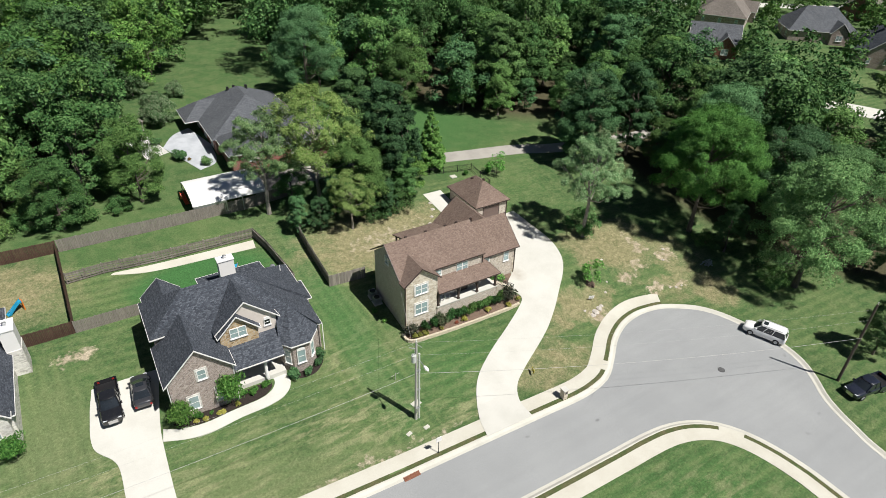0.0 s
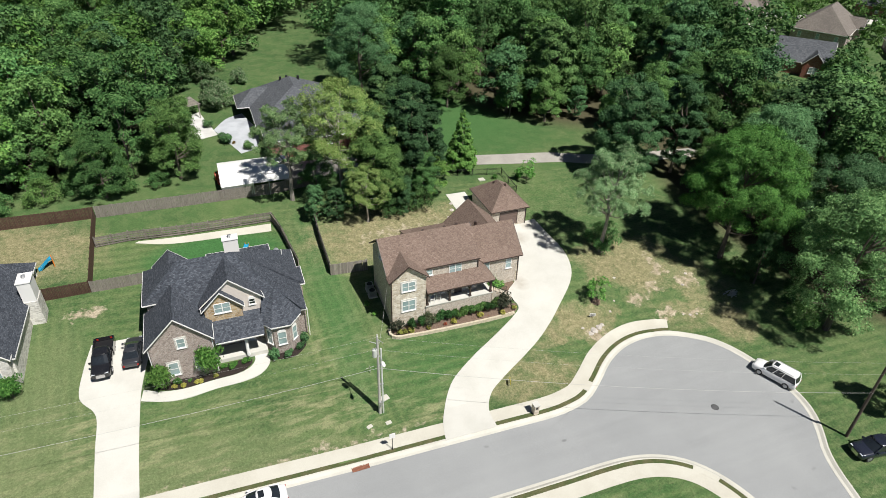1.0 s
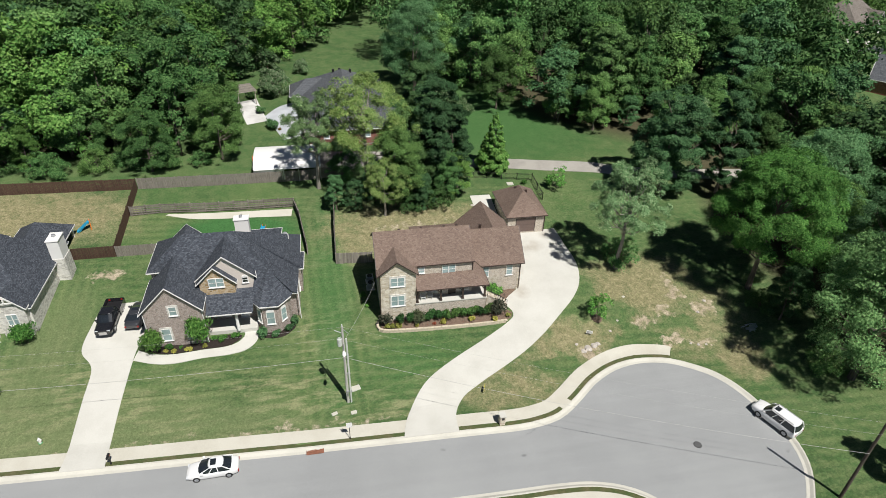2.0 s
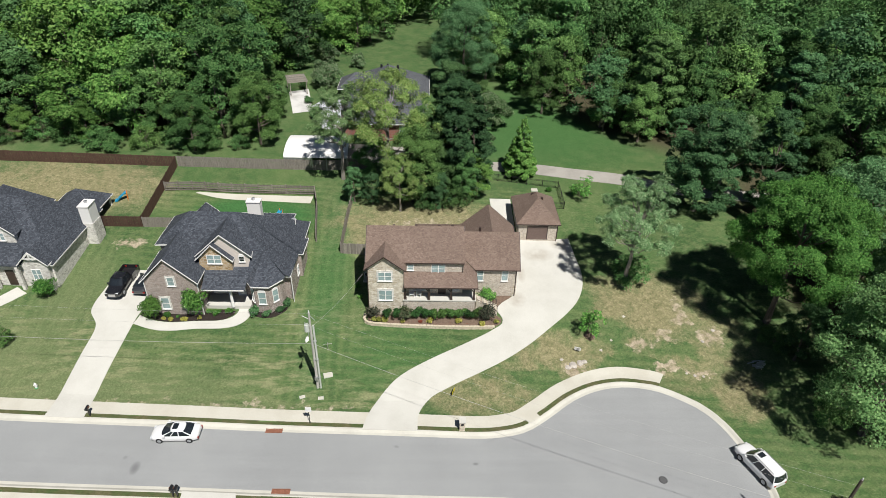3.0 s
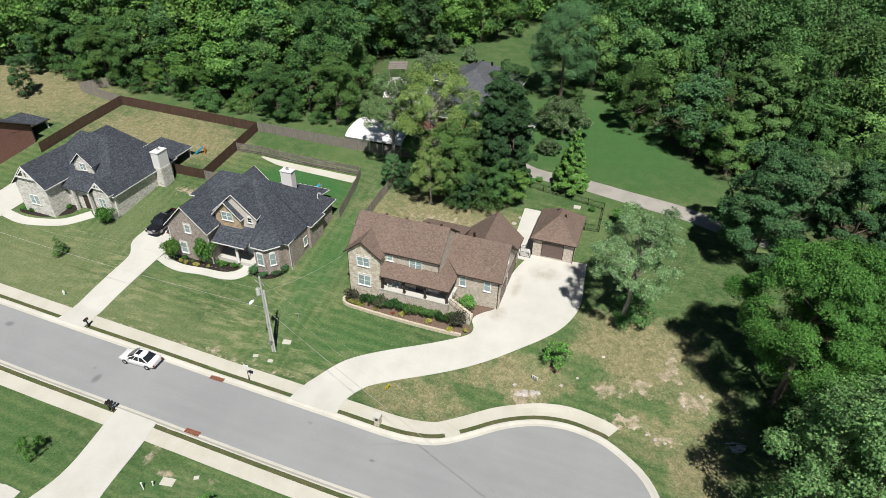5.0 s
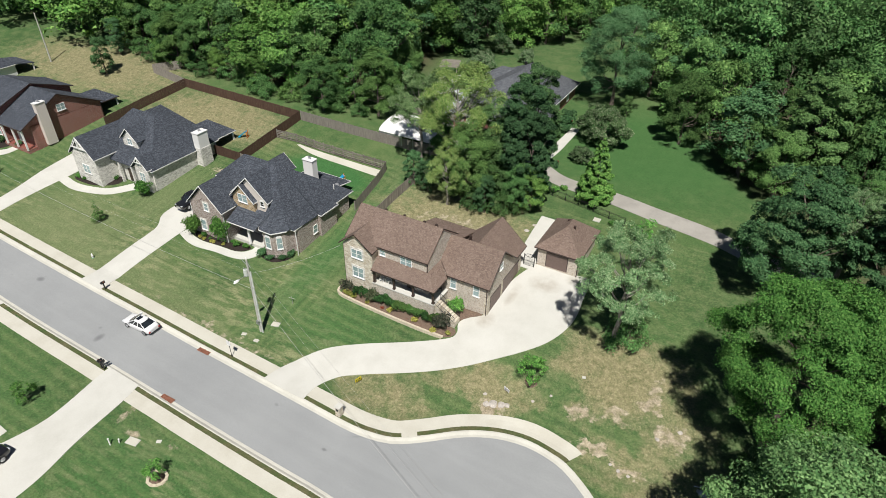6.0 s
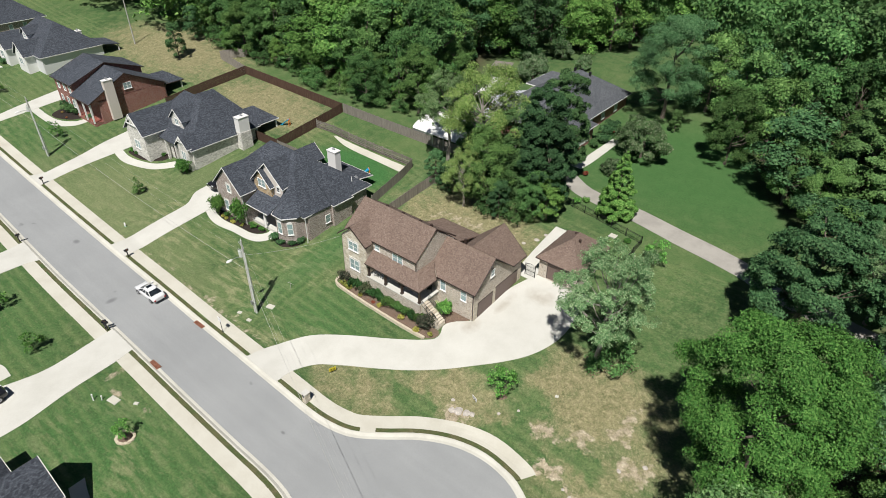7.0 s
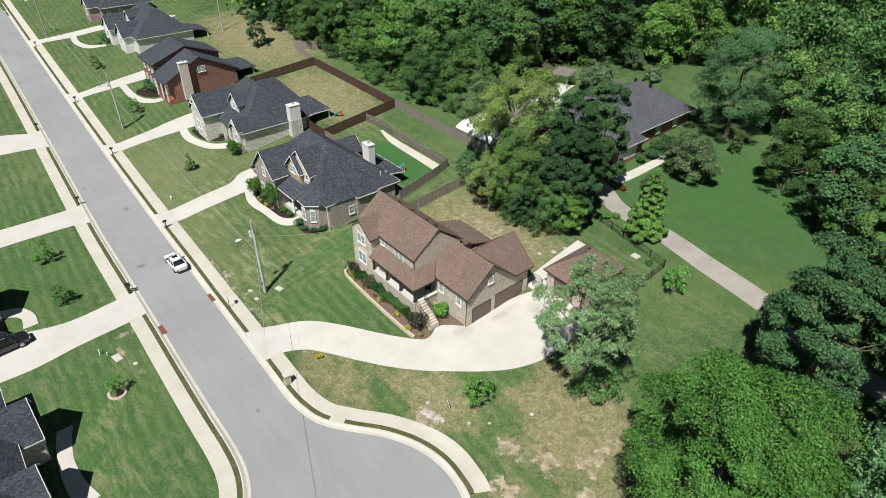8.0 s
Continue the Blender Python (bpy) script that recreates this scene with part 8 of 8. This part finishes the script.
bed("mulch_bed_stone_house", [(-27.6, 49.0), (-26.5, 48.0), (-23.0, 48.1), (-20.4, 49.2), (-19.0, 50.6), (-20.2, 52.2), (-22.0, 50.0), (-26.0, 49.4)], MULCH_DARK, "dark mulch bed along the stone house", 0.08)
bed("mulch_bed_red_house", [(-53.5, 51.0), (-52.5, 46.6), (-49.5, 46.4), (-46.2, 48.2), (-46.0, 50.6), (-50.0, 51.2)], MULCH_DARK, "dark mulch bed beside the red brick house", 0.08)
bed("mulch_ring", [(52.7, 45.9), (53.4, 45.2), (54.2, 45.9), (53.4, 46.7)], MULCH, "mulch ring round a young tree", 0.06)
bed("mulch_ring_stones", [(26.7, 18.1), (27.5, 17.3), (28.3, 18.1), (27.5, 18.9)], MULCH, "mulch ring edged with pale stones", 0.1)


def block_wall(points, high, label):
    """A low wall of separate pale blocks."""
    x0, y0 = points[0]
    zb = lev(x0, y0)
    w = thing("garden_wall", x0, y0, zb, label, "garden wall")
    line = curve(points, 0.2)
    run = resample(line, int(sum((b - a).length for a, b in zip(line, line[1:])) / 0.42))
    one = None
    for k, (a, b) in enumerate(zip(run, run[1:])):
        mid = (a + b) / 2
        turn = math.degrees(math.atan2(b.y - a.y, b.x - a.x))
        for c in range(2):
            m = pose(mid.x - x0, mid.y - y0, lev(mid.x, mid.y) - zb + c * high / 2 - 0.05, 0, 0, turn + random.uniform(-2, 2)) @ Matrix.Translation(((0.1 if c else -0.1), random.uniform(-0.015, 0.015), 0))
            if one is None:
                bm = boxed((-0.207, 0.207, -0.14, 0.14, 0.0, high / 2 - 0.006))
                bmesh.ops.bevel(bm, geom=bm.edges[:], offset=0.015, segments=1, affect="EDGES")
                one = part("block", bm, WALL_BLOCK, w)
                one.matrix_basis = m
            else:
                again("block", one, w, m)


WALL_BLOCK = plain_mat("pale_wall_block", (0.55, 0.48, 0.36), 0.9, scale=5.0, amount=0.4)
block_wall([(26.3, 48.7), (26.2, 47.8), (26.8, 47.2), (28.6, 47.0), (32.0, 46.85), (36.0, 46.75), (40.0, 46.7), (41.9, 46.75)], 0.46, "low wall of pale stone blocks along the mulch bed")
block_wall([(26.6, 18.1), (27.0, 17.4), (27.8, 17.3), (28.4, 17.9), (28.2, 18.7), (27.4, 18.95), (26.75, 18.6), (26.6, 18.15)], 0.22, "ring of pale stones round a young tree")


def shrub_kind(name, label, r, high, count, leaf, material, seed, lobes=9, shape="round"):
    t = thing(name, 0, 0, 0, label, "shrub")
    g = np.random.default_rng(seed)
    ls = [(g.normal() * r * 0.35, g.normal() * r * 0.35, high * (0.35 + 0.4 * g.random()), r * (0.45 + 0.25 * g.random())) for k in range(lobes)]
    if shape == "dome":
        ls.append((0, 0, high * 0.5, r * 0.8))
    c = new("foliage", leaf_cloud("foliage", ls, leaf, count, material, seed=seed))
    c.parent = t
    stem = tube(bmesh.new(), (0, 0, -0.1), (0, 0, high * 0.5), 0.05, 0.03) if shape == "dome" else limbs(0.03, 0.1, ls, seed)
    part("stem", stem, BARK, t)
    return t


LEAF_BOX = leaf_mat("boxwood_leaves", (0.018, 0.055, 0.016), (0.034, 0.095, 0.026), (0.065, 0.15, 0.045))
LEAF_WINE = leaf_mat("purple_leaves", (0.03, 0.045, 0.026), (0.06, 0.07, 0.044), (0.14, 0.125, 0.09))
LEAF_YELLOW = leaf_mat("yellow_leaves", (0.16, 0.18, 0.03), (0.34, 0.32, 0.07), (0.5, 0.46, 0.14))
LEAF_FLOWER = leaf_mat("pale_flowers", (0.4, 0.45, 0.2), (0.6, 0.62, 0.4), (0.75, 0.75, 0.6))
LEAF_RED = leaf_mat("rusty_leaves", (0.12, 0.03, 0.015), (0.2, 0.05, 0.03), (0.26, 0.1, 0.06))
SHRUBS = {
    "boxwood": shrub_kind("boxwood", "rounded clipped green boxwood shrub in the mulch bed", 0.5, 1.05, 1400, 0.065, LEAF_BOX, 3, 8, "dome"),
    "wine": shrub_kind("purple_shrub", "loose dark purple-leaved shrub in the mulch bed", 0.75, 1.5, 620, 0.09, LEAF_WINE, 5, 14),
    "yellow": shrub_kind("golden_shrub", "small yellow-green leafy shrub", 0.32, 0.45, 350, 0.07, LEAF_YELLOW, 7, 7),
    "green": shrub_kind("green_shrub", "loose fresh green shrub beside the house", 0.8, 1.3, 1400, 0.11, LEAF_BRIGHT, 9, 12),
    "myrtle": shrub_kind("flowering_shrub", "tall spreading bright green shrub beside the house", 1.1, 2.3, 3000, 0.1, LEAF_BRIGHT, 13, 30),
    "hydrangea": shrub_kind("hydrangea", "bright green hydrangea with pale flower heads", 0.75, 1.5, 1300, 0.11, LEAF_BRIGHT, 15, 10, "dome"),
    "flowers": shrub_kind("flower_clump", "clump of pale yellow-white flowers", 0.4, 0.9, 300, 0.09, LEAF_FLOWER, 17, 7),
    "rusty": shrub_kind("rusty_shrub", "low reddish-brown leafy shrub", 0.7, 0.9, 800, 0.1, LEAF_RED, 19, 9),
    "dark": shrub_kind("dark_shrub", "rounded dark green leafy shrub", 0.9, 1.4, 1300, 0.11, LEAF_DARK, 21, 10, "dome"),
}
SHRUBS_USED = set()


def shrub(kind, x, y, size=1.0, lift=0.0, tall=1.0):
    m = pose(x, y, lev(x, y) + lift, 0, 0, rng.uniform(0, 360)) @ Matrix.Diagonal((size, size, size * tall, 1))
    if kind in SHRUBS_USED:
        return copy_thing(SHRUBS[kind], m)
    SHRUBS_USED.add(kind)
    SHRUBS[kind].matrix_basis = m
    return SHRUBS[kind]


for x in (28.9, 30.2, 32.5, 33.6, 34.6, 35.7, 36.7, 37.7, 38.8, 39.8):
    shrub("boxwood", x, 48.05, rng.uniform(0.98, 1.12), 0.25, 1.15)
for x, y, s in ((27.2, 48.2, 1.15), (31.2, 48.0, 1.05), (41.0, 47.9, 1.25)):
    shrub("wine", x, y, s, 0.15)
for x, y, s in ((27.4, 47.6, 1.2), (28.6, 47.6, 1.2), (28.0, 47.5, 1.0), (34.2, 47.4, 1.15), (37.6, 47.4, 1.15), (40.4, 47.1, 1.1), (30.8, 47.5, 0.8), (42.2, 47.4, 0.9)):
    shrub("yellow", x, y, s, 0.15)
for x, y in ((33.0, 47.5), (35.6, 47.3), (36.6, 47.4), (32.2, 47.5), (38.7, 47.3)):
    shrub("rusty", x, y, 0.35, 0.12)
shrub("hydrangea", 41.3, 51.3, 1.15, 0.1)
shrub("flowers", 40.5, 50.7, 1.1, 0.1)
shrub("flowers", 40.9, 50.4, 1.0, 0.1)
shrub("flowers", 40.3, 51.3, 1.0, 0.4)
# brick house
for x, y, s in ((1.2, 47.2, 0.95), (6.1, 47.5, 1.0)):
    shrub("myrtle", x, y, s, 0.0, 1.4)
for x, y, s in ((2.7, 47.5, 0.5), (3.9, 47.4, 0.5), (8.3, 48.0, 1.05), (9.7, 48.4, 1.0), (7.4, 48.3, 0.8)):
    shrub("green", x, y, s)
for x, y in ((2.3, 47.0), (3.3, 47.0), (4.6, 46.95), (5.0, 47.1), (6.6, 47.3)):
    shrub("yellow", x, y, 0.8)
for x, y, s in ((12.9, 48.3, 0.75), (14.4, 48.1, 0.7), (15.9, 48.9, 0.7), (16.5, 50.0, 0.8)):
    shrub("dark", x, y, s)
# stone, red and siding houses
for x, y, s in ((-26.4, 48.6, 0.9), (-24.9, 48.6, 0.9), (-21.6, 50.2, 1.0), (-20.4, 51.0, 0.9), (-13.2, 50.6, 1.2), (-14.6, 51.2, 0.8)):
    shrub("green", x, y, s)
shrub("myrtle", -12.6, 50.0, 0.9)
for x, y, s in ((-51.8, 49.6, 1.5), (-49.8, 49.0, 1.6), (-48.0, 49.4, 1.2), (-44.0, 49.8, 0.9), (-85.8, 51.0, 1.2), (-88.0, 50.6, 1.3), (-90.0, 51.0, 1.2)):
    shrub("dark", x, y, s)
for x, y, s in ((-51.0, 47.8, 1.1), (-48.2, 47.4, 1.0), (-86.8, 49.4, 1.2)):
    shrub("rusty", x, y, s)
# gardens of the back house and along the lane
for x, y, s in ((37.0, 99.0, 1.6), (36.2, 102.0, 1.7), (35.6, 105.0, 1.5), (36.4, 96.6, 1.2), (12.6, 98.8, 1.6), (10.2, 106.0, 1.2), (16.0, 95.8, 1.2), (8.0, 113.0, 1.3)):
    shrub("dark", x, y, s)
for x, y, s in ((36.6, 103.6, 1.4), (39.9, 87.8, 1.8), (13.8, 98.4, 1.3)):
    shrub("rusty", x, y, s)
shrub("rusty", 39.9, 87.7, 1.7)
for x, y, s in ((52.8, 76.0, 1.0), (56.6, 75.0, 1.0), (24.9, 53.4, 0.9), (25.4, 51.6, 0.7), (42.6, 79.8, 1.3), (43.8, 81.0, 1.1)):
    shrub("green", x, y, s)


def air_unit(x, y, label):
    t = thing("air_conditioner", x, y, lev(x, y), label, "air conditioner")
    part("case", boxed((-0.45, 0.45, -0.45, 0.45, 0.05, 0.85)), METAL, t)
    part("fan_ring", tube(bmesh.new(), (0, 0, 0.85), (0, 0, 0.9), 0.36, sides=18), BLACK_METAL, t)
    part("pad", boxed((-0.55, 0.55, -0.55, 0.55, -0.1, 0.05)), CONCRETE, t)


air_unit(26.0, 56.2, "square grey air conditioner beside the tan house wall")
air_unit(26.0, 55.0, "square grey air conditioner beside the tan house wall")


def porch_chair(x, y, z, turn, material, label):
    t = thing("porch_chair", x, y, z, label, "chair", turn=turn)
    for k in (-0.27, 0.27):
        part("front_leg", boxed((k - 0.03, k + 0.03, -0.28, -0.22, 0, 0.62)), material, t)
        part("back_leg", boxed((k - 0.03, k + 0.03, 0.22, 0.28, 0, 0.5)), material, t)
        part("armrest", boxed((k - 0.05, k + 0.05, -0.3, 0.28, 0.62, 0.66)), material, t)
    part("seat", boxed((-0.3, 0.3, -0.28, 0.26, 0.38, 0.43)), material, t)
    back = bmesh.new()
    for k in range(6):
        xx = -0.25 + 0.1 * k
        prism(back, [(xx - 0.03, 0.24, 0.43), (xx + 0.03, 0.24, 0.43), (xx + 0.03, 0.42, 1.1), (xx - 0.03, 0.42, 1.1)], (0, 0.025, 0))
    part("backrest", back, material, t)


porch_chair(31.9, 49.4, 4.1, 10, WHITE, "white slatted porch chair")
porch_chair(32.8, 49.5, 4.1, -15, WHITE, "white slatted porch chair")
porch_chair(38.8, 51.4, 4.1, 40, BLACK_METAL, "black porch chair beside the door")


def slide(x, y, turn, blue, label):
    t = thing("play_slide", x, y, lev(x, y), label, "slide", turn=turn)
    part("chute", prism(bmesh.new(), [(-0.9, -0.25, 0.1), (-0.6, -0.25, 0.12), (0.5, -0.25, 1.15), (0.8, -0.25, 1.15), (0.8, -0.25, 1.05), (0.5, -0.25, 1.0), (-0.6, -0.25, 0.0), (-0.9, -0.25, 0.0)], (0, 0.5, 0)), blue, t)
    for y0 in (-0.3, 0.25):
        part("side_rail", prism(bmesh.new(), [(-0.9, y0, 0.1), (0.5, y0, 1.15), (0.8, y0, 1.35), (0.8, y0, 1.15), (0.5, y0, 1.0), (-0.9, y0, 0.0)], (0, 0.05, 0)), blue, t)
    part("ladder", boxed((0.8, 0.9, -0.28, -0.22, -0.1, 1.4), (0.8, 0.9, 0.22, 0.28, -0.1, 1.4), (0.8, 0.9, -0.22, 0.22, 0.3, 0.36), (0.8, 0.9, -0.22, 0.22, 0.65, 0.71), (0.8, 0.9, -0.22, 0.22, 1.0, 1.06)), plain_mat("orange_plastic", (0.7, 0.2, 0.03), 0.4), t)


BLUE_PLASTIC = plain_mat("blue_plastic", (0.02, 0.3, 0.5), 0.35)
slide(12.0, 66.9, 60, BLUE_PLASTIC, "small blue and orange plastic slide on the back lawn")
slide(-11.4, 70.2, 20, BLUE_PLASTIC, "small blue plastic slide behind the stone house")
slide(10.3, 85.5, 100, plain_mat("red_plastic", (0.6, 0.08, 0.03), 0.4), "small red plastic slide beside the carport")


def pergola(x, y, turn):
    t = thing("pergola", x, y, lev(x, y), "weathered grey wooden pergola beside the gravel terrace", "pergola", turn=turn)
    for px in (-1.6, 1.6):
        for py in (-2.0, 2.0):
            part("post", boxed((px - 0.08, px + 0.08, py - 0.08, py + 0.08, -0.2, 2.4)), FENCE_GREY, t)
        part("beam", boxed((px - 0.06, px + 0.06, -2.4, 2.4, 2.4, 2.58)), FENCE_GREY, t)
    for k in range(11):
        part("slat", boxed((-1.95, 1.95, -2.25 + 0.45 * k, -2.13 + 0.45 * k, 2.58, 2.7)), FENCE_GREY, t)


pergola(7.0, 111.6, 20)
